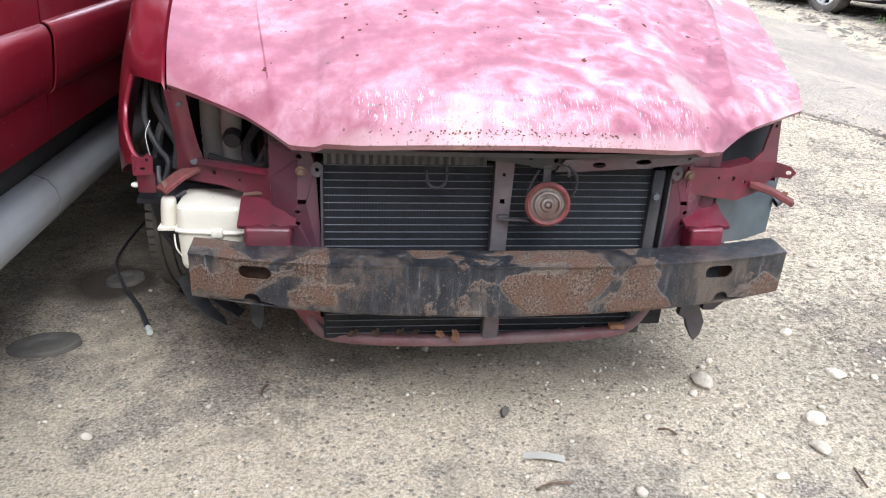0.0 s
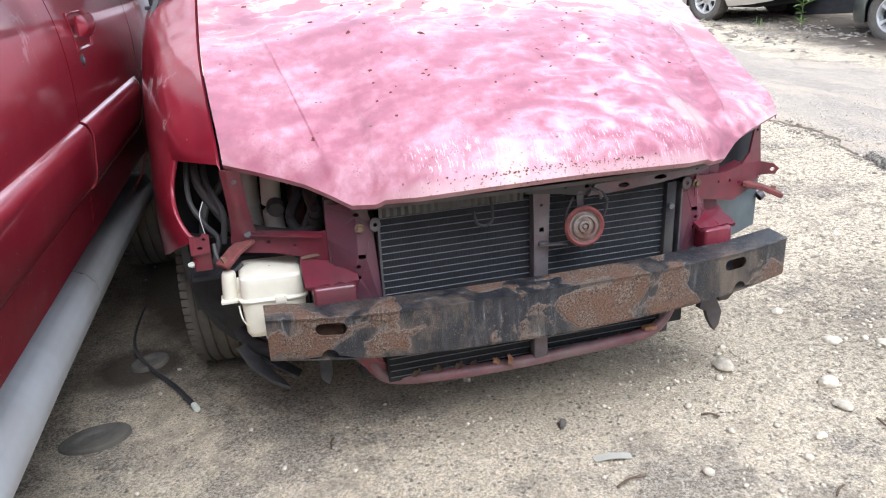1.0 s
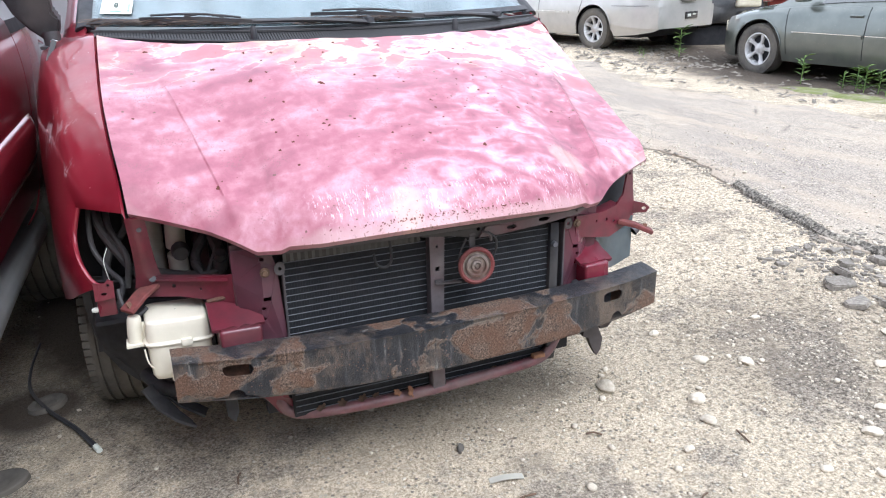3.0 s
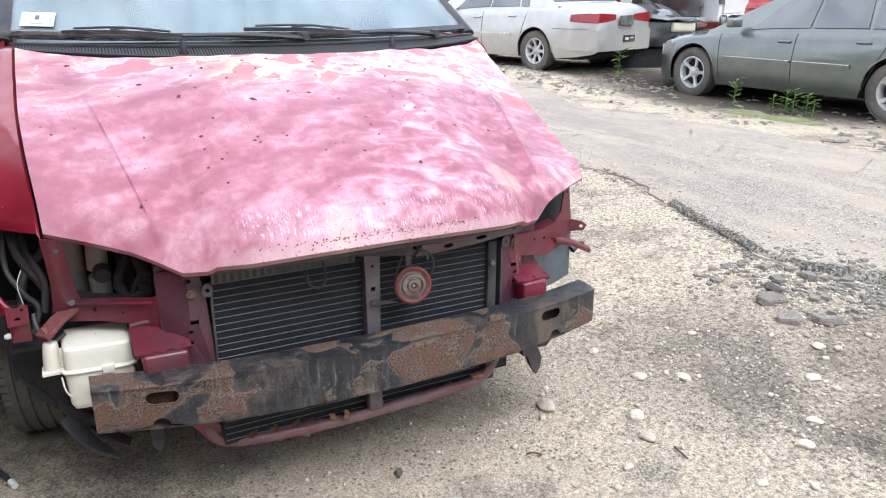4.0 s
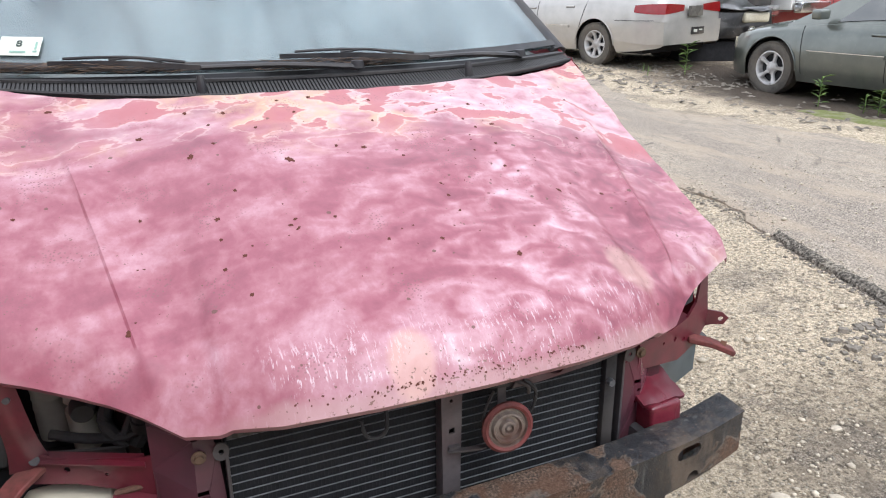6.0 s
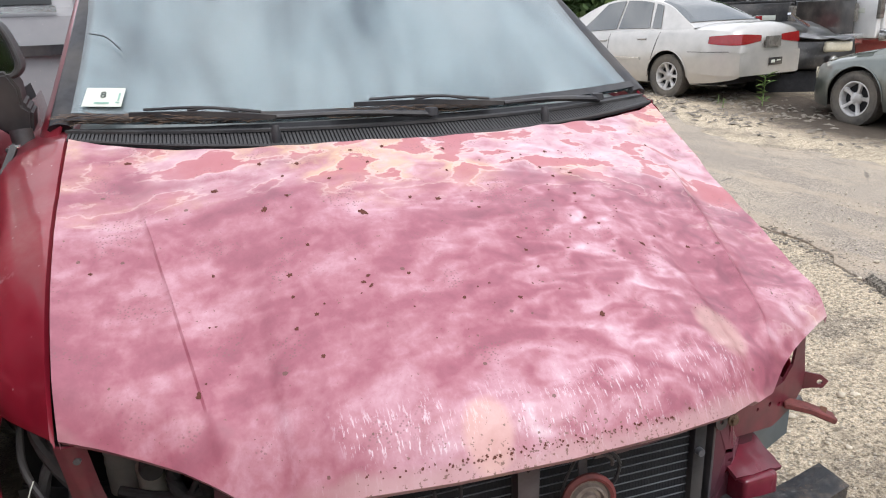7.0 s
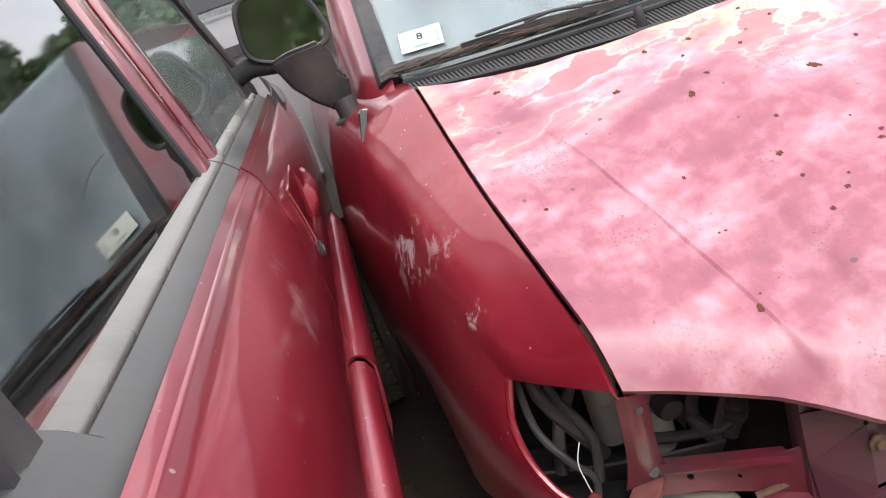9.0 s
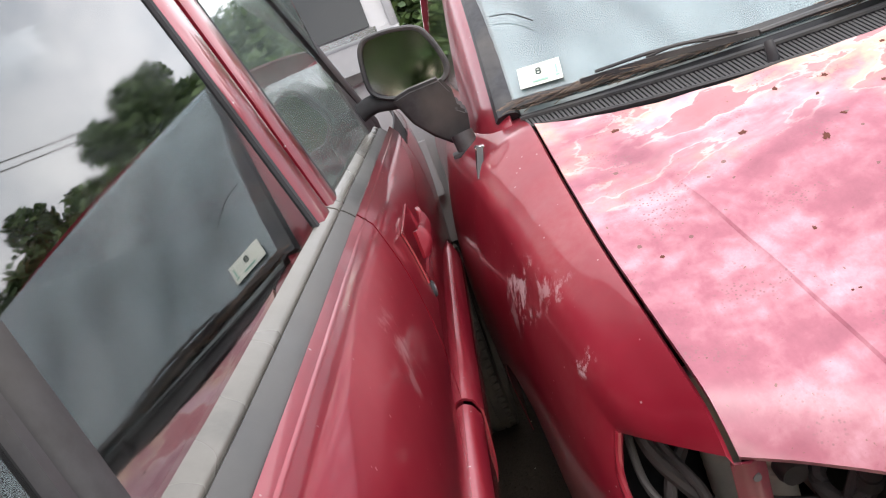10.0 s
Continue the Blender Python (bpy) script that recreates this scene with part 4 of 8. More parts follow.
        faces += [[base + i for i in f] for f in fs]
    bm.free()
    me = bpy.data.meshes.new("pebbles")
    me.from_pydata(verts, [], faces)
    me.materials.append(M["stone"])
    me.shade_smooth()
    tagged(new("pebbles", me), "countless small pale pebbles scattered over the gravel", "pebbles", kind="stuff")


build_ground()
build_road()
build_crumbled_edge()
build_stones()

# ---- the wrecked minivan ----
van = thing("minivan", "wrecked red minivan with sun-bleached hood, no bumper, headlights or grille", "minivan", pose(0, 0, 0, 0, 0.7, 0))

HOOD_YF = [(0, -0.129), (0.2, -0.113), (0.35, -0.078), (0.435, -0.04), (0.5, -0.012), (0.56, 0.03), (0.65, 0.078), (0.72, 0.11), (0.782, 0.132), (0.83, 0.14)]
HOOD_ZF = [(0, 0.768), (0.2, 0.761), (0.35, 0.747), (0.428, 0.74), (0.442, 0.73), (0.5, 0.727), (0.535, 0.745), (0.6, 0.775), (0.7, 0.803), (0.782, 0.824), (0.83, 0.826)]
HOOD_ZB = [(0, 0.768), (0.3, 0.775), (0.5, 0.786), (0.65, 0.806), (0.79, 0.826), (0.85, 0.834)]
HOOD_G = [(0, 0), (0.02, 0.032), (0.05, 0.068), (0.1, 0.1), (0.2, 0.147), (0.32, 0.2), (0.47, 0.262), (0.62, 0.32), (0.75, 0.372), (0.9, 0.42)]


def hood_rear_y(x):
    return 0.705 + 0.178 * (abs(x) / 0.795) ** 2.2


def hood_half(v):
    return smooth_interp(v, [(0, 0.777), (0.25, 0.792), (0.5, 0.8), (0.75, 0.799), (1, 0.795)])


CREASE_S = 1 - 2 * 26 / 160


def crease_step(t, t0, w):
    """Squeeze the first strip outside the crease to width w."""
    return t * w / t0 if t < t0 else lerp(w, 1.0, (t - t0) / (1 - t0))


def crease_x(y):
    return min(0.7, 0.531 + 0.187 * y)


def right_half(v):
    """The knocked-in +x edge stands a little closer."""
    return hood_half(v) - interp(v, [(0, 0.018), (0.5, 0.014), (1, 0.004)])


def right_drop(x, y):
    """How far the +x flank of the hood has been bent down."""
    if x <= 0.4:
        return 0.0
    deep = smooth_interp(y, [(0.0, 0.0), (0.08, 0.02), (0.14, 0.024), (0.22, 0.05), (0.35, 0.058), (0.5, 0.054), (0.7, 0.036), (0.88, 0.008)])
    t = min(1.0, max(0.0, (x - crease_x(y) + 0.1) / (0.89 - crease_x(y))))
    return deep * t * t * (3 - 2 * t)


def hood_z(x, y):
    ax = abs(x)
    d = max(0.0, y - interp(ax, HOOD_YF))
    k = min(1.0, d / 0.6)
    k = k * k * (3 - 2 * k)
    z = lerp(interp(ax, HOOD_ZF), smooth_interp(ax, HOOD_ZB), k) + smooth_interp(d, HOOD_G)
    xc = crease_x(y)
    fade = min(1, max(0, (0.68 - y) / 0.2)) * min(1, max(0, (d - 0.01) / 0.06))
    st = min(1, max(0, (xc + 0.0045 - ax) / 0.0045))
    z += (0.006 * max(0, 1 - abs(ax - xc) / 0.1) ** 1.3 + 0.0036 * st + (0.007 * max(0, 1 - abs(ax - xc) / 0.02) if x > 0 else 0.0)) * fade
    dent = min(1, max(0, (d - 0.03) / 0.1)) * (0.5 + 0.5 * min(1, max(0, (x + 0.25) / 0.6)))
    z += 0.0066 * dent * noise.noise((x * 7.0, y * 9.0, 0.5)) + 0.005 * dent * noise.noise((x * 15.0, y * 18.0, 3.5))
    return z - right_drop(x, y)


def build_hood():
    def f(u, v):
        s = 2 * u - 1
        vv = v ** 1.35
        h, y = (hood_half(vv) if s < 0 else right_half(vv)), 0.7 * vv
        for k in range(4):
            # one column of the mesh runs along the crease
            c = crease_x(y) / h
            a = abs(s) * c / CREASE_S if abs(s) < CREASE_S else lerp(c, 1.0, crease_step((abs(s) - CREASE_S) / (1 - CREASE_S), 1 / 26, 0.0045 / (h - c * h)))
            x = math.copysign(a * h, s)
            y = lerp(interp(abs(x), HOOD_YF), hood_rear_y(x), vv)
        return (x, y, hood_z(x, y))
    bm = bmesh.new()
    rows = grid(bm, 160, 64, f)
    # folded hem round the edge
    hem = [r[0] for r in rows]
    low = [bm.verts.new((v.co.x * 0.995, v.co.y + 0.012, v.co.z - 0.014)) for v in hem]
    back = [bm.verts.new((v.co.x * 0.97, v.co.y + 0.05, v.co.z - 0.004)) for v in hem]
    for i in range(len(hem) - 1):
        bm.faces.new((hem[i], low[i], low[i + 1], hem[i + 1]))
        bm.faces.new((low[i], back[i], back[i + 1], low[i + 1]))
    for row, sx in ((rows[0], 1), (rows[-1], -1)):
        dn = [bm.verts.new((v.co.x + sx * 0.002, v.co.y, v.co.z - 0.018)) for v in row]
        for j in range(len(row) - 1):
            bm.faces.new((row[j], dn[j], dn[j + 1], row[j + 1]))
    part("hood", bm, "hood", van, "bleached, dented red hood with chipped and peeling clear coat", angle=32)
    # underside frame and inner skin
    ub = sheet(30, 12, lambda u, v: (lerp(-0.72, 0.72, u), lerp(interp(abs(lerp(-0.72, 0.72, u)), HOOD_YF) + 0.05, 0.7, v), hood_z(lerp(-0.72, 0.72, u), lerp(interp(abs(lerp(-0.72, 0.72, u)), HOOD_YF) + 0.05, 0.7, v)) - 0.035), 0.004)
    part("hood_underside", ub, "dirty_red", van)


def fender_section(u, y, bulge, side):
    """x outward and z at u (0 hood edge, 1 foot) of the fender at y."""
    v = min(1.0, max(0.0, (y - 0.132) / 0.75))
    xe = (hood_half(v) if side < 0 else right_half(v)) + 0.0015
    ze = hood_z(side * 0.785, y) - (0.001 if side < 0 else 0.03) if y < 0.88 else 1.197 + 0.02 * (y - 0.88)
    low = interp(y, [(0.19, 0.62), (0.3, 0.56), (0.47, 0.5)])
    if y > 0.83:
        low = 0.3
    if abs(y - 0.83) < 0.365:
        low = max(low, 0.31 + math.sqrt(0.365**2 - (y - 0.83) ** 2))
    outer = lambda q: (xe + (q - xe) * bulge)
    if u < 0.4:
        t = u / 0.4
        x = smooth_interp(t, [(0, xe), (0.02, xe + 0.002), (0.3, outer(xe + 0.045)), (0.6, outer(xe + 0.095)), (0.8, outer(0.922)), (1, outer(0.938))])
        z = smooth_interp(t, [(0, ze - 0.015), (0.02, ze), (0.3, ze - 0.007), (0.6, ze - 0.032), (0.8, ze - 0.062), (1, ze - 0.105)])
    else:
        top = ze - 0.105
        z = lerp(top, min(low, top - 0.03), (u - 0.4) / 0.6)
        x = outer(smooth_interp(ze - z, [(0.09, 0.932), (0.105, 0.938), (0.2, 0.963), (0.32, 0.982), (0.45, 0.991), (0.6, 0.989), (0.95, 0.965)]))
    # the wheel arch flares outward behind the lamp
    flare = min(1.0, max(0.0, (y - 0.3) / 0.4)) * min(1.0, max(0.0, (1.45 - y) / 0.3)) * min(1.0, max(0.0, (x - 0.83) / 0.1))
    # and the body grows wider towards the doors
    wide = min(1.0, max(0.0, (y - 0.7) / 0.6)) * min(1.0, max(0.0, (x - 0.83) / 0.1))
    return Vector((x + (0.014 * flare + 0.052 * wide) * bulge, y, z))


LAMP_EDGE = [(0, 0.784, 0.134, 0.807), (0.008, 0.786, 0.134, 0.822), (0.15, 0.835, 0.2, 0.817), (0.28, 0.87, 0.25, 0.813), (0.4, 0.897, 0.297, 0.807), (0.55, 0.914, 0.285, 0.74), (0.7, 0.912, 0.25, 0.685), (0.85, 0.893, 0.212, 0.642), (1, 0.872, 0.188, 0.62)]


def build_fender(side, name, bulge=1.0):
    def f(u, v):
        w = v ** 1.4
        e = Vector((interp(u, [(a, b) for a, b, c, d in LAMP_EDGE]), interp(u, [(a, c) for a, b, c, d in LAMP_EDGE]), interp(u, [(a, d) for a, b, c, d in LAMP_EDGE])))
        e.x = lerp(0.79 + 0.25 * (e.x - 0.79), e.x, bulge)
        if side > 0:
            e -= Vector((0.024, -0.02, 0.04))
        y = lerp(e.y, 1.45, w)
        p = fender_section(u, y, bulge, side) + (e - fender_section(u, e.y, bulge, side)) * (1 - v) ** 5
        return (side * p.x, p.y, p.z)
    part(name, sheet(50, 80, f, 0.003), "paint_fender", van, "dark red front fender with pale paint scuffs", angle=50)
    if side < 0:
        part("fender_clip", strip([(-0.9, 1.045, 1.17), (-0.909, 1.02, 1.145), (-0.917, 1.0, 1.12)], 0.01, 0.008), "tube_metal", van, "small bright metal clip on the fender")


def build_van_shell():
    """Doors, roof, pillars and tail of the van behind the fenders."""
    for side in (-1, 1):
        sec = [(0.8, 1.215), (0.855, 1.2), (0.9, 1.14), (0.93, 1.0), (0.945, 0.8), (0.945, 0.6), (0.93, 0.4), (0.9, 0.28)]
        if side < 0:
            sec = [(0.8, 1.215), (0.86, 1.2), (0.935, 1.14), (0.985, 1.0), (1.012, 0.85), (1.012, 0.6), (0.99, 0.4), (0.95, 0.28)]
        t = [(k / 7, p) for k, p in enumerate(sec)]
        bm = sheet(20, 16, lambda u, v: (side * interp(u, [(a, p[0]) for a, p in t]), lerp(1.458, 4.6, v), interp(u, [(a, p[1]) for a, p in t])), 0.004)
        part("body_side", bm, "paint_red", van)
        if side < 0:
            mk = plate([(0.918, 1.183), (0.946, 1.183), (0.94, 1.165), (0.872, 1.122), (0.864, 1.126)], [], lambda u, v: Vector((-0.912 - (1.183 - v) * 0.4, u, v)), 0.014)
            mk = part("side_marker", mk, "black_plastic", van, "dark wedge-shaped side marker socket")
            part("clip", box((-0.93, 0.918, 1.179), (-0.908, 0.945, 1.186), 0.002), "chrome", mk)
        # side glass and upper frame
        bm = sheet(4, 12, lambda u, v: (side * lerp(0.86, 0.74, u), lerp(1.62 + 0.62 * u, 4.5 - 0.25 * u, v), lerp(1.205, 1.66, u)), 0.004)
        part("side_glass", bm, "glass_dark", van)
        # front pillar flowing out of the fender, with black inner seal
        base, top = Vector((side * 0.842, 1.03, 1.215)), Vector((side * 0.735, 1.93, 1.74))
        def pillar(u, v):
            inner = Vector((0.832, 0.955, 1.182)).lerp(Vector((0.735, 1.93, 1.745)), v)
            outer = Vector(tuple(smooth_interp(v, [(0, a), (0.12, b), (0.26, c), (0.5, d), (1, e)]) for a, b, c, d, e in ((0.902, 0.91, 0.893, 0.848, 0.775), (0.985, 1.22, 1.47, 1.72, 2.1), (1.128, 1.175, 1.262, 1.45, 1.725))))
            p = inner.lerp(outer, u) + Vector((0.012, -0.01, 0.022)) * math.sin(math.pi * u) * (0.35 + 0.65 * min(1.0, v * 4))
            return (side * p.x, p.y, p.z)
        part("pillar", sheet(10, 28, pillar, 0.006), "paint_red", van, angle=60)
        sb = tube([base + Vector((-side * 0.012, -0.012, -0.01)), base.lerp(top, 0.5) + Vector((-side * 0.014, -0.006, 0.006)), top], 0.03, 16, 8, flat=0.6)
        part("pillar_seal", sb, "black_plastic", van, "black rubber windshield seal")
    rb = sheet(16, 14, lambda u, v: (lerp(-0.74, 0.74, u), lerp(1.9, 4.5, v), 1.735 + 0.05 * math.sin(math.pi * u) + 0.03 * math.sin(math.pi * v)), 0.01)
    part("roof", rb, "paint_red", van)
    tb = sheet(10, 8, lambda u, v: (lerp(-0.93, 0.93, u) * (1 - 0.2 * v * v), 4.58 + 0.06 * math.sin(math.pi * u), lerp(0.3, 1.76, v)), 0.02)
    part("tailgate", tb, "paint_red", van)
    fb = box((-0.9, 0.95, 0.25), (0.9, 4.55, 0.31), 0.01)
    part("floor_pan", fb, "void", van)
    # bulkhead and engine bay walls, all dark; void puts the bay's shade into colour
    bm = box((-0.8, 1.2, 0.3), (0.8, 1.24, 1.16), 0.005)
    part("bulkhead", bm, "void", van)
    for side in (-1, 1):
        bm = box((side * 0.58, 0.42, 0.35), (side * 0.62, 1.2, 0.86), 0.005)
        part("inner_wing", bm, "dirty_red", van)
        lb = bmesh.new()
        grid(lb, 14, 6, lambda u, v: (side * lerp(0.64, 0.925, v), 0.83 - 0.355 * math.cos(math.pi * u), 0.31 + 0.352 * math.sin(math.pi * u)))
        thicken(lb, 0.004)
        part("wheel_liner", lb, "black_plastic", van)
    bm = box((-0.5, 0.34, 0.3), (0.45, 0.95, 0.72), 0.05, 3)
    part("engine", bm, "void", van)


def wind_point(u, v):
    """The windshield: u across, v up."""
    x = lerp(-1, 1, u) * lerp(0.835, 0.735, v)
    bow = (abs(x) / 0.83) ** 2.2
    y = lerp(0.845, 1.74, v) + (0.185 * bow) * (1 - 0.1 * v)
    z = lerp(1.21, 1.745, v) + 0.012 * bow * (1 - v)
    return Vector((x, y, z))


def build_windshield():
    bm = sheet(28, 16, wind_point, 0.005)
    ob = part("windshield", bm, "glass_wind", van, "dusty windshield reflecting a cloudy sky")
    ob.visible_shadow = False
    # black band and dust rim at the foot
    bb = sheet(40, 2, lambda u, v: wind_point(u, 0.0 + 0.03 * v) + Vector((0, -0.004, 0.005)), 0.002)
    part("glass_border", bb, "black_plastic", van)
    # inspection sticker behind the glass
    def on_glass(x, w):
        u = 0.5 + x / (2 * lerp(0.835, 0.735, w))
        return wind_point(u, w)
    def st(u, v):
        return on_glass(lerp(-0.778, -0.682, u) + 0.014 * v, lerp(0.06, 0.138, v)) + Vector((0, -0.006, 0.004))
    sk = part("sticker", sheet(6, 3, st, 0.0008), "paper", van, "pale paper inspection sticker with the number 8")
    fc = bpy.data.curves.new("numeral", "FONT")
    fc.body, fc.size, fc.extrude = "8", 0.034, 0.0004
    tmp = new("numeral_tmp", fc)
    me = tmp.to_mesh()
    nb = bmesh.new()
    nb.from_mesh(me)
    tmp.to_mesh_clear()
    bpy.data.objects.remove(tmp)
    c0 = st(0.42, 0.5)
    ux = (st(0.52, 0.5) - c0).normalized()
    uy = (st(0.42, 0.6) - c0).normalized()
    un = ux.cross(uy).normalized()
    mm = Matrix((ux, uy, un)).transposed().to_4x4()
    mm.translation = st(0.4, 0.46) + un * 0.0016
    bmesh.ops.transform(nb, matrix=mm, verts=nb.verts)
    part("numeral", nb, "ink", sk, smooth=False)
    for a, b, c, d in ((0.3, 0.68, 0.12, 0.22), (0.87, 0.92, 0.3, 0.7), (0.84, 0.94, 0.16, 0.24)):
        part("print_bar", sheet(2, 1, lambda u, v: st(lerp(a, b, u), lerp(c, d, v)) + un * 0.0016, 0.0004), "ink_pale", sk, smooth=False)
    # cowl grille: base tray and slats
    def cowl(u, v):
        x = lerp(-0.805, 0.805, u)
        yr = hood_rear_y(x) + 0.008
        yw = wind_point(0.5 + x / 1.67, 0).y - 0.004
        return Vector((x, lerp(yr, yw, v), lerp(1.158 + 0.03 * (abs(x) / 0.8) ** 2, 1.205, v)))
    part("cowl", sheet(60, 4, cowl, 0.004), "void", van, "black plastic cowl below the windshield")
    tray = van.children[-1]
    shared = None
    n = 178
    for i in range(n):
        u = (i + 0.5) / n
        a, b = cowl(u, 0.04), cowl(u, 0.55)
        if shared is None:
            sbm = box((-0.003, 0, -0.004), (0.003, 1.0, 0.006), 0.0)
            shared = bpy.data.meshes.new("slat")
            sbm.to_mesh(shared)
            sbm.free()
            shared.materials.append(M["weathered_plastic"])
        s = new("slat", shared)
        s.parent = tray
        d = b - a
        s.matrix_basis = Matrix.Translation(a) @ d.to_track_quat("Y", "Z").to_matrix().to_4x4() @ Matrix.Diagonal((1, d.length, 1, 1))
    rim = tube([cowl(i / 12, 0.02) + Vector((0, 0, 0.004)) for i in range(13)], 0.005, 48, 6)
    part("cowl_edge", rim, "weathered_plastic", tray)
    rim = strip([cowl(i / 24, 0.62) + Vector((0, 0, 0.007)) for i in range(25)], 0.03, 0.006)
    part("cowl_ledge", rim, "weathered_plastic", tray)


def build_wipers():
    """Two parked wipers and the two upright washer jets."""
    def arm(name, pivot, knee, tip):
        bm = tube([pivot, Vector(pivot).lerp(Vector(knee), 0.5) + Vector((0, 0, 0.006)), knee], lambda t: lerp(0.016, 0.009, t), 10, 8, flat=0.6)
        lathe([(0.0, 0.02), (0.016, 0.018), (0.02, 0.0)], Matrix.Translation(Vector(pivot) + Vector((0, 0, -0.002))), 14, bm)
        w = part(name, bm, "black_plastic", van, "weathered black wiper arm")
        bl = strip([knee, Vector(knee).lerp(Vector(tip), 0.5) + Vector((0, -0.004, 0.006)), tip], 0.01, 0.012)
        part("blade", bl, "black_plastic", w)
        k = Vector(knee)
        for a, b in ((0.1, 0.9), (0.25, 0.6)):
            st = tube([k.lerp(Vector(tip), a) + Vector((0, 0.004, 0.012)), k.lerp(Vector(tip), (a + b) / 2) + Vector((0, 0.004, 0.02)), k.lerp(Vector(tip), b) + Vector((0, 0.004, 0.012))], 0.004, 10, 6)
            part("yoke", st, "black_plastic", w)
    arm("wiper", (0.07, 0.79, 1.212), (-0.32, 0.815, 1.226), (-0.66, 0.955, 1.238))
    arm("wiper", (0.6, 0.87, 1.213), (0.28, 0.81, 1.226), (-0.12, 0.845, 1.242))
    for x, y in ((-0.33, 0.758), (0.384, 0.768)):
        bm = tube([(x, y, 1.165), (x, y + 0.002, 1.195), (x, y + 0.006, 1.212)], lambda t: 0.013 * (1 - 0.35 * t), 8, 10)
        part("washer_jet", bm, "black_plastic", van, "small upright black washer jet")


def build_windshield_twig():
    tw = tube([(-0.761, 1.324, 1.43), (-0.714, 1.281, 1.419), (-0.676, 1.208, 1.386)], 0.0017, 12, 6)
    part("loose_wire", tw, "void", van, "thin dark wire lying on the glass")


def build_cabin():
    bm = sheet(20, 8, lambda u, v: (lerp(-0.8, 0.8, u), lerp(1.06, 1.75, v), 1.185 - 0.02 * v + 0.05 * math.sin(math.pi * v) * (0.6 + 0.4 * math.sin(9 * u))), 0.02)
    part("dashboard", bm, "dash_grey", van, "dusty grey dashboard behind the glass")
    bm = tube([(0.4 + 0.19 * math.cos(a), 1.78 + 0.05 * math.sin(a), 1.2 + 0.17 * math.sin(a)) for a in (2 * math.pi * k / 24 for k in range(25))], 0.016, 48, 8, cap=False)
    sw = part("steering_wheel", bm, "dash_grey", van, "grey steering wheel")
    part("wheel_hub", box((0.33, 1.76, 1.14), (0.47, 1.82, 1.24), 0.02, 3), "dash_grey", sw)
    for x in (-0.42, 0.42):
        bm = box((x - 0.25, 2.1, 0.62), (x + 0.25, 2.6, 0.78), 0.06, 4)
        box((x - 0.24, 2.5, 0.7), (x + 0.24, 2.64, 1.32), 0.06, 4, bm=bm, m=Matrix.Translation((0, 0, 0)))
        st = part("seat", bm, "cloth_grey", van, "grey cloth front seat")
        part("headrest", box((x - 0.13, 2.54, 1.35), (x + 0.13, 2.63, 1.56), 0.04, 4), "cloth_grey", st)
    part("mirror_inside", box((-0.1, 1.72, 1.6), (0.1, 1.75, 1.66), 0.012, 3), "black_plastic", van)


CHIPS = [(-0.665, 0.758), (-0.488, 0.592), (-0.395, 0.495), (-0.202, 0.43), (-0.342, 0.6), (-0.383, 0.664), (-0.344, 0.524), (-0.303, 0.639), (-0.245, 0.564), (-0.173, 0.666), (-0.146, 0.611), (-0.095, 0.669), (-0.089, 0.462), (-0.03, 0.447), (0.023, 0.541), (0.048, 0.643), (0.047, 0.402), (0.2, 0.57), (0.226, 0.581), (0.254, 0.532), (0.297, 0.597), (0.319, 0.504), (0.269, 0.494), (0.29, 0.424), (0.221, 0.399), (0.27, 0.34), (0.293, 0.319), (0.09, 0.294), (0.091, 0.256), (0.095, 0.21), (-0.081, 0.154), (0.022, 0.132), (-0.162, 0.238), (0.165, 0.08), (-0.237, 0.252), (-0.249, 0.239), (-0.237, 0.227), (-0.377, 0.302), (-0.33, 0.364), (-0.513, 0.355), (-0.73, 0.412), (-0.38, 0.25), (-0.557, 0.125), (-0.346, 0.201), (-0.385, 0.185), (-0.352, 0.116), (0.547, 0.467), (0.37, 0.266), (0.496, 0.279), (0.633, 0.667)]


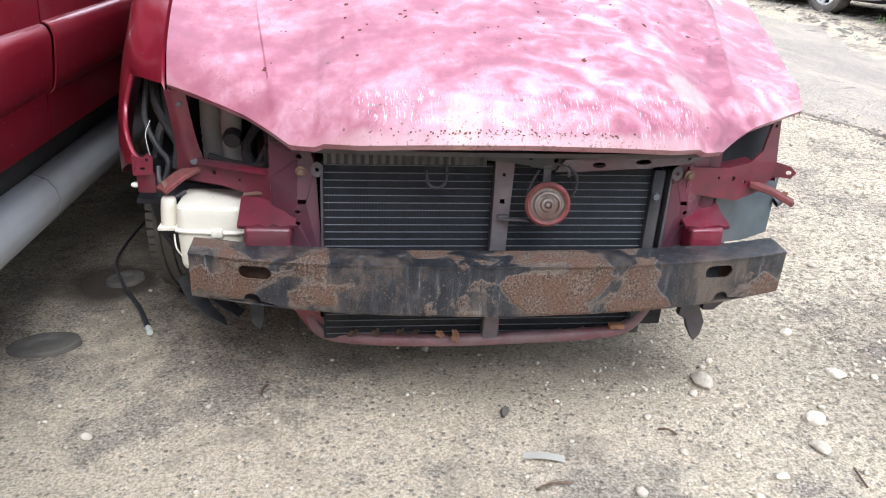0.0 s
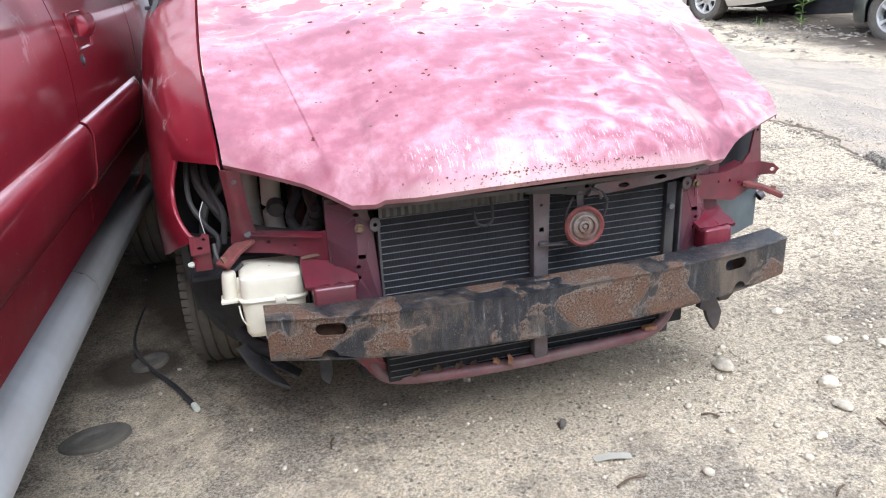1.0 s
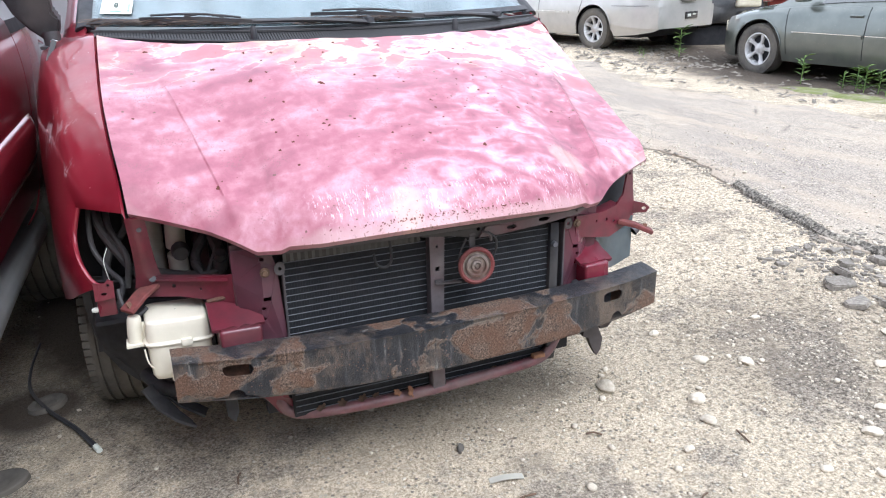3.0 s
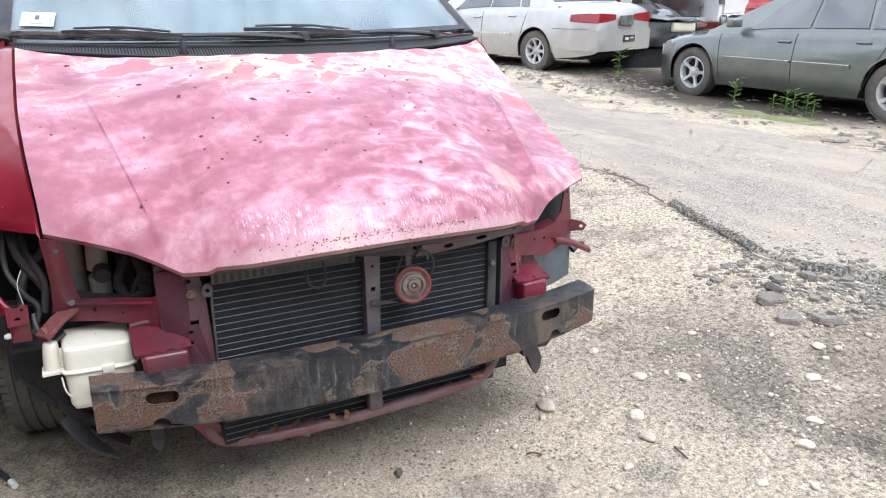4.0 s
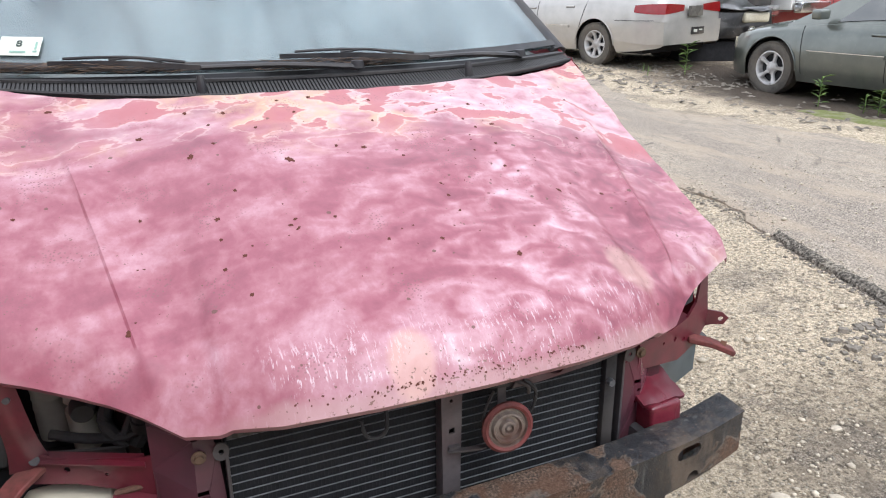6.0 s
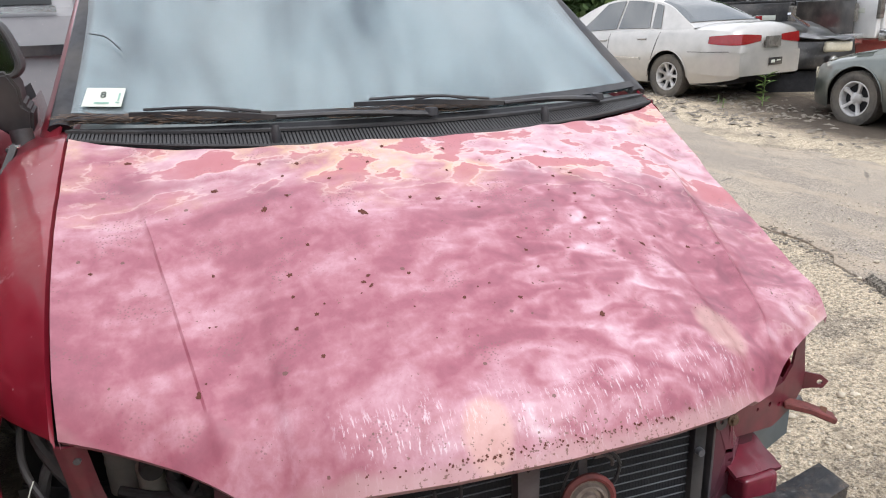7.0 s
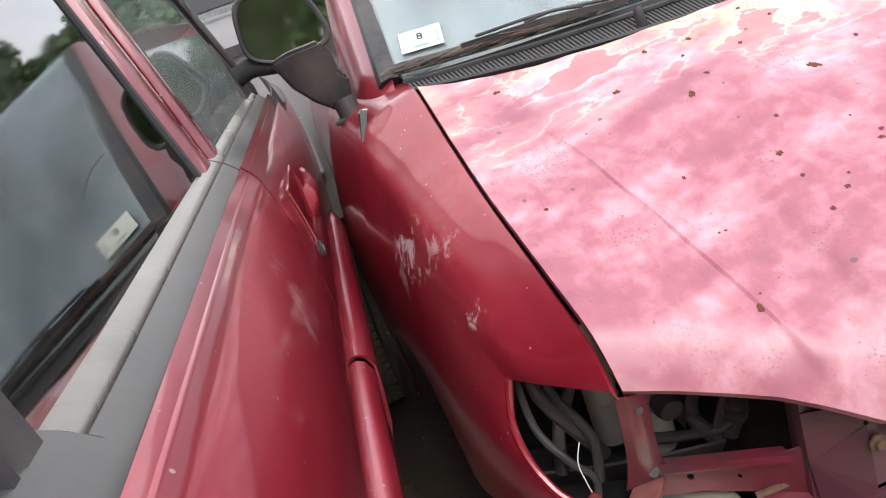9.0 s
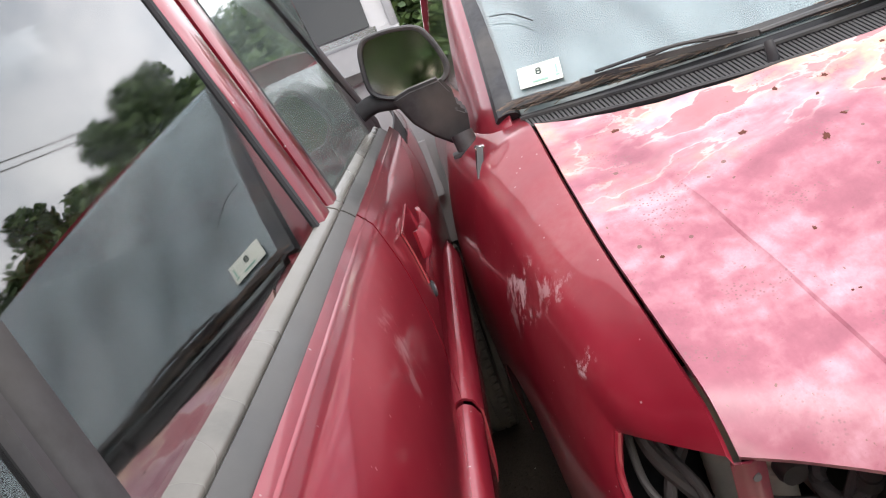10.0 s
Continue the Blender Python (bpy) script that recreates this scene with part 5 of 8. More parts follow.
def build_chips(hood):
    """Ragged spots where the paint is gone down to brown metal."""
    rng = random.Random(21)
    meshes = []
    for k in range(6):
        n = 15
        bm = bmesh.new()
        vs = [bm.verts.new((math.cos(2 * math.pi * i / n) * r, math.sin(2 * math.pi * i / n) * r, 0)) for i, r in enumerate([rng.uniform(0.5, 1.2) for i in range(n)])]
        bm.faces.new(vs)
        thicken(bm, 0.0003)
        me = bpy.data.meshes.new("paint_chip")
        bm.to_mesh(me)
        bm.free()
        me.materials.append(M["chip"])
        meshes.append(me)
    small = [(rng.gauss(0.3, 0.22), rng.uniform(0.22, 0.66)) for k in range(44)] + [(rng.uniform(-0.6, 0.5), rng.uniform(0.02, 0.3)) for k in range(24)]
    small = [p for p in small if -0.7 < p[0] < 0.66]
    lip = [rng.triangular(-0.36, 0.3, -0.1) for k in range(90)]
    row = [(x, interp(abs(x), HOOD_YF) + rng.gauss(0.014, 0.0022)) for x in lip]
    for i, (x, y) in enumerate(CHIPS + small + row):
        big = rng.uniform(0.24, 0.52) if i >= len(CHIPS) + len(small) else rng.uniform(0.22, 0.5) if i >= len(CHIPS) else {0: 1.3, 1: 1.5, 2: 1.6, 3: 2.1, 33: 1.6, 42: 1.4}.get(i, rng.uniform(0.7, 1.15))
        e = 0.01
        nx = Vector((hood_z(x - e, y) - hood_z(x + e, y), hood_z(x, y - e) - hood_z(x, y + e), 2 * e)).normalized()
        o = new("paint_chip", meshes[i % 6])
        o.parent = hood
        s = 0.0058 * big
        o.matrix_basis = Matrix.Translation(Vector((x, y, hood_z(x, y))) + nx * 0.0007) @ nx.to_track_quat("Z", "Y").to_matrix().to_4x4() @ Matrix.Rotation(rng.uniform(0, 6.28), 4, "Z") @ Matrix.Diagonal((s * rng.uniform(0.75, 1.3), s * rng.uniform(0.6, 1.0), 1, 1))


build_hood()
build_chips([o for o in van.children if o.name == "hood"][0])
build_fender(-1, "fender")
build_fender(1, "fender", 0.1)
build_van_shell()
build_windshield()
build_wipers()
build_windshield_twig()
build_cabin()
for sx in (-1, 1):
    wheel(van, (sx * (0.848 if sx < 0 else 0.8), 0.835, 0.3), None, 0.315, 0.19, 0.19, 0, steer=-6, label_tyre="worn black front tyre of the minivan", axle=(sx, 0, 0))
    wheel(van, (sx * 0.85, 3.7, 0.3), None, 0.315, 0.19, 0.19, 0, axle=(sx, 0, 0))

# ---- the stripped nose of the minivan ----
def beam_y(x):
    return smooth_interp(abs(x), [(0, -0.105), (0.3, -0.098), (0.55, -0.07), (0.73, -0.028)])


def beam_top(x):
    return 0.472 + 0.004 * abs(x)


def beam_low(x):
    return interp(abs(x), [(0, 0.348), (0.4, 0.358), (0.73, 0.374)])


def build_beam():
    def slot(cx, cz, w, h):
        pts = []
        for k in range(8):
            a = -math.pi / 2 + math.pi * k / 7
            pts.append((cx + w / 2 - h / 2 + h / 2 * math.cos(a), cz + h / 2 * math.sin(a)))
        for k in range(8):
            a = math.pi / 2 + math.pi * k / 7
            pts.append((cx - w / 2 + h / 2 + h / 2 * math.cos(a), cz + h / 2 * math.sin(a)))
        return pts
    xs = [-0.732 + 1.444 * i / 36 for i in range(37)]
    notch = lambda cx: [(cx + 0.02 * math.cos(a), beam_low(cx) + 0.006 + 0.018 * math.sin(a)) for a in (math.pi * k / 6 for k in range(7))]
    low = []
    for x in xs:
        if any(abs(x - c) < 0.026 for c in (-0.592, 0.54)):
            continue
        low.append((x, beam_low(x)))
    low += notch(-0.592) + notch(0.54)
    low.sort(key=lambda p: p[0])
    outline = low + [(x, beam_top(x)) for x in reversed(xs)]
    holes = [slot(-0.583, 0.444, 0.074, 0.032), slot(0.52, 0.444, 0.074, 0.032)]
    bm = plate(outline, holes, lambda u, v: Vector((u, beam_y(u) + 0.01 * (v - 0.42), v)), 0.004)
    def top(u, v):
        x = lerp(-0.732, 0.712, u)
        return Vector((x, beam_y(x) + 0.001 + 0.08 * v - 0.004 * (1 - v) ** 6, beam_top(x) + 0.003 + 0.004 * math.sin(v * 2)))
    join(bm, sheet(40, 6, top, 0.004))
    def bot(u, v):
        x = lerp(-0.732, 0.712, u)
        return Vector((x, beam_y(x) + 0.002 + 0.075 * v, beam_low(x) - 0.002))
    join(bm, sheet(40, 3, bot, 0.004))
    part("bumper_beam", bm, "beam", van, "black steel bumper beam with flaking rust patches", angle=35)
    ib = sheet(40, 3, lambda u, v: Vector((lerp(-0.7, 0.7, u), beam_y(lerp(-0.7, 0.7, u)) + 0.06, lerp(0.38, 0.465, v))), 0.003)
    part("beam_web", ib, "rust", van)
    for x in (-0.5, 0.5):
        part("beam_bracket", box((x - 0.05, beam_y(x) + 0.05, 0.37), (x + 0.05, 0.1, 0.46), 0.008), "dark_steel", van)


def build_condenser():
    core = part("condenser", box((-0.435, 0.052, 0.2), (0.372, 0.075, 0.672), 0.003), "fins", van, "dark cooling condenser with thin level tubes")
    mesh = None
    for i in range(25):
        z = 0.215 + i * 0.0187
        bm = box((-0.43, 0.0495, -0.001), (0.362, 0.056, 0.001), 0.0005, 1)
        if mesh is None:
            mesh = bpy.data.meshes.new("cooling_tube")
            bm.to_mesh(mesh)
            mesh.materials.append(M["tube_metal"])
        bm.free()
        o = new("cooling_tube", mesh)
        o.parent = core
        o.location = (0, 0, z)
    # corrugated fins between the tubes
    bm = bmesh.new()
    for i in range(24):
        z = 0.215 + i * 0.0187
        pts = [(-0.43 + 0.79 * k / 220, 0.0515 if k % 2 else 0.0535) for k in range(221)]
        vs = [(bm.verts.new((x, y, z + 0.003)), bm.verts.new((x, y, z + 0.0157))) for x, y in pts]
        for a, b in zip(vs, vs[1:]):
            bm.faces.new((a[0], b[0], b[1], a[1]))
    tagged(part("fin_pack", bm, "fins", core, smooth=False), kind="stuff")
    part("end_tank", box((0.362, 0.035, 0.21), (0.392, 0.07, 0.665), 0.006), "black_plastic", core)
    part("pipe_fitting", lathe([(0, 0.012), (0.008, 0.012), (0.009, 0)], Matrix.Translation((0.372, 0.034, 0.6)) @ Matrix.Rotation(radians(90), 4, "X"), 10), "tube_metal", core)
    bm = sheet(40, 6, lambda u, v: Vector((lerp(-0.43, -0.05, u), 0.045 + 0.004 * (int(u * 40) % 2), lerp(0.668, 0.722, v))), 0.003)
    part("shroud", bm, "trim_dark", van, "dusty ribbed radiator shroud")
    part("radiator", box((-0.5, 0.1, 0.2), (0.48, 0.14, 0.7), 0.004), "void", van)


def build_support():
    # centre post with hole and lever
    sq = lambda cx, cz, a, b: [(cx - a, cz - b), (cx + a, cz - b), (cx + a, cz + b), (cx - a, cz + b)]
    out = [(-0.03, 0.2), (-0.031, 0.5), (-0.034, 0.7), (0.012, 0.7), (0.008, 0.5), (0.006, 0.2)]
    bm = plate(out, [sq(-0.011, 0.588, 0.006, 0.006), ring(-0.012, 0.655, 0.004), ring(-0.012, 0.44, 0.005)], lambda u, v: Vector((u, 0.022, v)), 0.004)
    for x in (-0.032, 0.005):
        box((x, 0.022, 0.2), (x + 0.004, 0.05, 0.69), 0.001, bm=bm)
    post = part("support_post", bm, "grey_steel", van, "grimy grey sheet-metal centre post", smooth=False)
    lv = strip([(-0.022, 0.012, 0.548), (0.01, 0.0, 0.55), (0.03, -0.008, 0.553), (0.05, -0.004, 0.548)], 0.012, 0.004)
    box((-0.02, 0.008, 0.542), (0.004, 0.022, 0.556), 0.002, bm=lv)
    part("post_lever", lv, "dark_steel", post)
    # side panels
    for side in (-1, 1):
        out = [(0.405, 0.33), (0.405, 0.4), (0.42, 0.66), (0.435, 0.715), (0.525, 0.705), (0.525, 0.62), (0.515, 0.53), (0.508, 0.42), (0.5, 0.33)]
        if side < 0:
            out = [(a + 0.028, b) for a, b in out]
        off = 0.028 if side < 0 else 0.0
        holes = [sq(0.452 + off, 0.578, 0.009, 0.006), ring(0.462 + off, 0.552, 0.006), ring(0.462 + off, 0.52, 0.006), ring(0.455 + off, 0.685, 0.006)]
        bm = plate(out, holes, lambda u, v: Vector((side * u, 0.042 + 0.9 * max(0.0, u - 0.475 - off) + 0.006 * math.sin(v * 40), v)), 0.004)
        pn = part("support_panel", bm, "panel_red", van, "grimy grey and red radiator side panel", smooth=False)
        part("panel_flange", box((side * (0.403 + off), 0.03, 0.33), (side * (0.409 + off), 0.07, 0.66), 0.002), "dark_steel", pn)
        part("panel_bolt", lathe([(0, 0.01), (0.007, 0.01), (0.008, 0.004), (0.013, 0.003), (0.013, 0)], Matrix.Translation((side * (0.452 + off), 0.036, 0.652)) @ Matrix.Rotation(radians(90), 4, "X"), 12), "straw", pn)
        ear = plate(ring(0, 0, 0.014, 0.018, 14), [ring(0, 0, 0.005)], lambda u, v: Vector((side * (0.415 + off) + u, 0.028, 0.66 + v)), 0.004)
        part("panel_ear", ear, "dark_steel", pn)
        part("bay_shade", box((side * 0.45, 0.085, 0.45), (side * 0.555, 0.12, 0.72), 0.004), "dirty_red", van)
    # upper tie bar, with slots of shade
    bm = bmesh.new()
    def bar(u, v):
        x = lerp(-0.5, 0.5, u)
        return Vector((x, lerp(0.02, 0.09, v) - 0.06 * (1 - (x / 0.5) ** 2), 0.712 + 0.008 * math.sin(v * 3) + 0.012 * (1 - (x / 0.5) ** 2)))
    grid(bm, 24, 4, bar)
    thicken(bm, 0.012)
    tie = part("tie_bar", bm, "dark_steel", van, "dark steel upper radiator tie bar")
    lt = plate([(-0.07, 0.7), (-0.05, 0.725), (0.15, 0.73), (0.15, 0.692), (0.11, 0.676), (0.07, 0.68), (0.02, 0.69)], [ring(0.1, 0.7, 0.006), ring(0.04, 0.706, 0.005)], lambda u, v: Vector((u, -0.012 - 0.02 * (v - 0.64), v)), 0.006)
    part("hood_latch", lt, "black_plastic", van, "dirty steel hood latch plate", smooth=False)
    br = plate([(0.1, 0.676), (0.16, 0.678), (0.3, 0.684), (0.43, 0.69), (0.47, 0.704), (0.46, 0.725), (0.4, 0.716), (0.25, 0.708), (0.12, 0.704)], [ring(0.2, 0.693, 0.016, 0.006), ring(0.31, 0.698, 0.02, 0.006), ring(0.43, 0.706, 0.006)], lambda u, v: Vector((u, -0.012 + 0.22 * max(0.0, u - 0.2) ** 1.4, v)), 0.008)
    part("radiator_brace", br, "grey_steel", van, "grimy steel brace below the hood edge", smooth=False)
    part("latch_hook", tube([(0.1, -0.03, 0.7), (0.12, -0.045, 0.69), (0.125, -0.04, 0.672)], 0.004, 8, 6), "dark_steel", van)
    # lower cross tube
    lb = tube([(-0.54, 0.14, 0.305), (-0.475, 0.095, 0.25), (-0.43, 0.075, 0.203), (-0.3, 0.048, 0.198), (-0.1, 0.034, 0.2), (0.12, 0.03, 0.208), (0.3, 0.034, 0.216), (0.365, 0.04, 0.235), (0.41, 0.055, 0.285), (0.45, 0.09, 0.33)], lambda t: 0.0165 + 0.009 * max(0, 1 - t * 6), 60, 12)
    part("lower_crossmember", lb, "scraped_red", van, "scraped dull red lower cross tube")
    part("lower_gusset", box((-0.03, 0.02, 0.2), (0.012, 0.05, 0.24), 0.006), "dark_steel", van)
    wedge = plate([(-0.5, 0.335), (-0.47, 0.34), (-0.44, 0.25), (-0.4, 0.225), (-0.42, 0.185), (-0.47, 0.21), (-0.52, 0.29)], [], lambda u, v: Vector((u, 0.082, v)), 0.006)
    part("crossmember_end", wedge, "primer_red", van, smooth=False)


def build_lamp_bays():
    rb = plate([(0.45, 0.605), (0.45, 0.672), (0.5, 0.664), (0.577, 0.655), (0.65, 0.662), (0.684, 0.69), (0.698, 0.765), (0.722, 0.772), (0.733, 0.7), (0.74, 0.655), (0.775, 0.648), (0.79, 0.634), (0.78, 0.616), (0.758, 0.616), (0.738, 0.612), (0.7, 0.578), (0.62, 0.562), (0.53, 0.585)],
               [ring(0.6, 0.625, 0.006), ring(0.64, 0.61, 0.007, 0.005), ring(0.773, 0.631, 0.006), ring(0.71, 0.752, 0.005), ring(0.55, 0.632, 0.004)], lambda u, v: Vector((u, 0.045 + 0.38 * (min(u, 0.735) - 0.45) - 0.5 * max(0.0, u - 0.735), v)), 0.006)
    rbar = part("lamp_bar", rb, "primer_red", van, "bent red bar with a hooked upright flange", smooth=False)
    part("lamp_bar_lip", sheet(10, 2, lambda u, v: Vector((lerp(0.46, 0.66, u), 0.045 + 0.38 * (lerp(0.46, 0.66, u) - 0.45) + 0.035 * v, 0.664 - 0.008 * math.sin(3 * u) + 0.003 * v)), 0.003), "primer_red", rbar)
    for side in (-1,):
        # red bar below the lamp
        a, b = Vector((side * 0.765, 0.2, 0.6)), Vector((side * 0.5, 0.058, 0.606))
        out = [(0, -0.028), (0.3, -0.03), (0.7, -0.045), (1.0, -0.05), (1.0, 0.05), (0.92, 0.048), (0.75, 0.03), (0.3, 0.02), (0.12, 0.03), (0.02, 0.04)]
        bm = plate(out, [ring(0.26, 0.0, 0.02, 0.006), ring(0.5, -0.01, 0.012, 0.004)], lambda u, v: a.lerp(b, u) + Vector((0, 0.012 * math.sin(u * 3), v)), 0.004)
        part("lamp_bar", bm, "primer_red", van, "red sheet-metal bar below the headlight opening", smooth=False)
        lip = sheet(10, 2, lambda u, v: a.lerp(b, 0.1 + 0.65 * u) + Vector((0, -0.004 + 0.035 * v, 0.02 + 0.004 * v)), 0.003)
        part("lamp_bar_lip", lip, "primer_red", van)
        # upright strip between the lamp holes
        up = sheet(4, 10, lambda u, v: Vector((side * (lerp(0.765, 0.752, v) + 0.022 * (1 - 2 * u) + 0.015 * v ** 4 * (1 - 2 * u)), lerp(0.135, 0.198, v) + 0.008 * abs(1 - 2 * u), lerp(0.808, 0.6, v))), 0.004)
        st = part("lamp_strut", up, "primer_red", van, "red upright strut in the headlight opening")
        part("strut_bolt", lathe([(0, 0.006), (0.006, 0.006), (0.007, 0)], Matrix.Translation((side * 0.758, 0.145, 0.775)) @ Matrix.Rotation(radians(90), 4, "X"), 8), "dark_steel", st)
        # rolled outer flange of the fender
        k = 1.0 if side < 0 else 0.4
        fl = tube([(side * (0.79 + k * a), b, c) for a, b, c in ((0.105, 0.296, 0.808), (0.124, 0.285, 0.74), (0.122, 0.25, 0.685), (0.103, 0.212, 0.642), (0.082, 0.188, 0.624))], 0.0065, 24, 8)
        fx = part("fender_flange", fl, "paint_red", van)
        pl = plate([(-0.025, -0.028), (0.022, -0.024), (0.024, 0.02), (0.012, 0.028), (0.002, 0.018), (-0.024, 0.022)], [ring(-0.002, -0.01, 0.007, 0.004), ring(0.01, 0.012, 0.004)], lambda u, v: Vector((side * (0.79 + k * 0.072 - u), 0.178, 0.618 + v)), 0.004)
        part("flange_tab", pl, "primer_red", fx, smooth=False)
        part("flange_stub", box((side * (0.79 + k * 0.05), 0.19, 0.54), (side * (0.79 + k * 0.095), 0.2, 0.592), 0.006), "primer_red", fx)
    # near-black well walls that put the bays' deep shade into colour
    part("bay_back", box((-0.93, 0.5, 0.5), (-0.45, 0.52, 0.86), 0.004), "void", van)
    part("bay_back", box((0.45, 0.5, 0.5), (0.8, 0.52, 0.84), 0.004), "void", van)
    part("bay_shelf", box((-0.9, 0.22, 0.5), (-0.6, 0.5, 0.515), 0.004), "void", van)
    # Near-black sheet across the +x lamp opening, in place of its shade.
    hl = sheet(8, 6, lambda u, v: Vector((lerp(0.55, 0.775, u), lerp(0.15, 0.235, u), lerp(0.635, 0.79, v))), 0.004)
    part("lamp_hollow", hl, "void", van, "near-black sheet standing in for the shade of the empty headlight hollow")
    # lamp well in the +x side: round black housing
    part("lamp_duct", tube([(0.52, 0.3, 0.68), (0.6, 0.27, 0.69), (0.7, 0.3, 0.7), (0.8, 0.36, 0.74)], 0.045, 14, 12), "black_plastic", van)
    # pale pipes and hoses
    part("pale_pipe", tube([(-0.668, 0.33, 0.55), (-0.672, 0.32, 0.66), (-0.664, 0.33, 0.78)], 0.027, 12, 14), "pale_pipe", van, "cream plastic filler pipe")
    part("pale_pipe", tube([(-0.728, 0.4, 0.55), (-0.732, 0.4, 0.66), (-0.73, 0.42, 0.79)], 0.032, 12, 14), "pale_pipe", van, "dusty grey duct")
    pc = lathe([(0.0, 0.03), (0.02, 0.03), (0.024, 0.02), (0.024, 0.0)], Matrix.Translation((-0.664, 0.292, 0.66)) @ Matrix.Rotation(radians(100), 4, "X"), 16)
    part("pipe_clamp", pc, "black_plastic", van)
    rng = random.Random(7)
    hoses = [[(-0.86, 0.4, 0.82), (-0.855, 0.33, 0.74), (-0.82, 0.3, 0.67), (-0.78, 0.3, 0.6)], [(-0.83, 0.42, 0.82), (-0.835, 0.34, 0.74), (-0.8, 0.28, 0.66), (-0.81, 0.27, 0.58)],
             [(-0.875, 0.36, 0.8), (-0.88, 0.31, 0.7), (-0.85, 0.27, 0.64), (-0.82, 0.25, 0.6), (-0.84, 0.24, 0.54)], [(-0.8, 0.45, 0.83), (-0.79, 0.36, 0.73), (-0.84, 0.31, 0.68), (-0.86, 0.3, 0.6)],
             [(-0.62, 0.4, 0.78), (-0.6, 0.3, 0.7), (-0.63, 0.27, 0.63), (-0.6, 0.26, 0.57)], [(-0.58, 0.38, 0.77), (-0.575, 0.29, 0.69), (-0.56, 0.26, 0.62), (-0.58, 0.26, 0.57)],
             [(-0.54, 0.38, 0.74), (-0.56, 0.27, 0.68), (-0.6, 0.25, 0.6)], [(-0.73, 0.31, 0.6), (-0.66, 0.28, 0.59), (-0.58, 0.25, 0.6), (-0.54, 0.3, 0.63)]]
    for i, h in enumerate(hoses):
        part("hose", tube(h, (0.012, 0.009, 0.007, 0.011, 0.014, 0.017, 0.008, 0.01)[i], 24, 8), "weathered_plastic" if i % 3 == 1 else "black_plastic", van)
    part("plug", lathe([(0, 0.05), (0.014, 0.05), (0.016, 0.03), (0.02, 0.03), (0.02, 0.0), (0.0, 0.0)], Matrix.Translation((-0.565, 0.25, 0.61)) @ Matrix.Rotation(radians(25), 4, "X"), 14), "black_plastic", van)
    part("cable_tie", tube([(-0.84, 0.2, 0.72), (-0.852, 0.195, 0.69), (-0.85, 0.19, 0.66), (-0.845, 0.19, 0.63)], 0.001, 14, 6), "paper", van, "pale loose cable tie")
    part("wire", tube([(-0.83, 0.19, 0.61), (-0.825, 0.17, 0.57), (-0.80, 0.16, 0.54), (-0.77, 0.18, 0.55)], 0.006, 20, 6), "black_plastic", van)
    part("clip", lathe([(0, 0.012), (0.006, 0.01), (0.008, 0.0), (0.005, -0.008), (0, -0.009)], Matrix.Translation((-0.892, 0.2, 0.558)) @ Matrix.Rotation(radians(90), 4, "Y"), 10), "paper", van, "small white plastic clip")


def build_tank():
    bm = bmesh.new()
    def shell(u, v):
        a = 2 * math.pi * u
        k = 9.0
        ca, sa = math.cos(a), math.sin(a)
        r = (abs(ca) ** k + abs(sa) ** k) ** (-1 / k)
        w = interp(v, [(0, 0.02), (0.04, 0.86), (0.12, 0.93), (0.52, 0.97), (0.53, 1.05), (0.56, 1.05), (0.57, 0.97), (0.84, 0.95), (0.92, 0.93), (0.96, 0.88), (0.985, 0.78), (1.0, 0.02)])
        x = -0.703 + 0.083 * r * ca * w
        y = 0.17 + 0.075 * r * sa * w
        z = interp(v, [(0, 0.373), (0.04, 0.373), (0.12, 0.385), (0.52, 0.468), (0.53, 0.47), (0.56, 0.476), (0.57, 0.478), (0.84, 0.519), (0.92, 0.531), (0.96, 0.536), (1.0, 0.538)]) - 0.1 * (0 if v < 0.5 else 1) * (x + 0.705) * 0.4
        return Vector((x, y, z))
    grid(bm, 40, 50, shell, wrap=True)
    tk = part("coolant_tank", bm, "tank", van, "yellowed white plastic coolant tank", angle=60)
    nb = tube([(-0.808, 0.15, 0.468), (-0.807, 0.15, 0.51), (-0.803, 0.15, 0.548)], lambda t: interp(t, [(0, 0.02), (0.8, 0.018), (0.93, 0.015), (1, 0.004)]), 14, 14)
    box((-0.805, 0.146, 0.47), (-0.77, 0.154, 0.525), 0.002, bm=nb)
    box((-0.832, 0.125, 0.466), (-0.77, 0.175, 0.475), 0.003, bm=nb)
    part("tank_spout", nb, "tank", tk)
    part("tank_clip", box((-0.7, 0.085, 0.464), (-0.672, 0.1, 0.484), 0.004), "tank", tk)
    part("tank_foot", box((-0.735, 0.09, 0.365), (-0.66, 0.2, 0.4), 0.01, 3), "tank", tk)
    part("tank_line", tube([(-0.79, 0.11, 0.465), (-0.785, 0.1, 0.43), (-0.77, 0.11, 0.4)], 0.0022, 12, 6), "tank", tk)


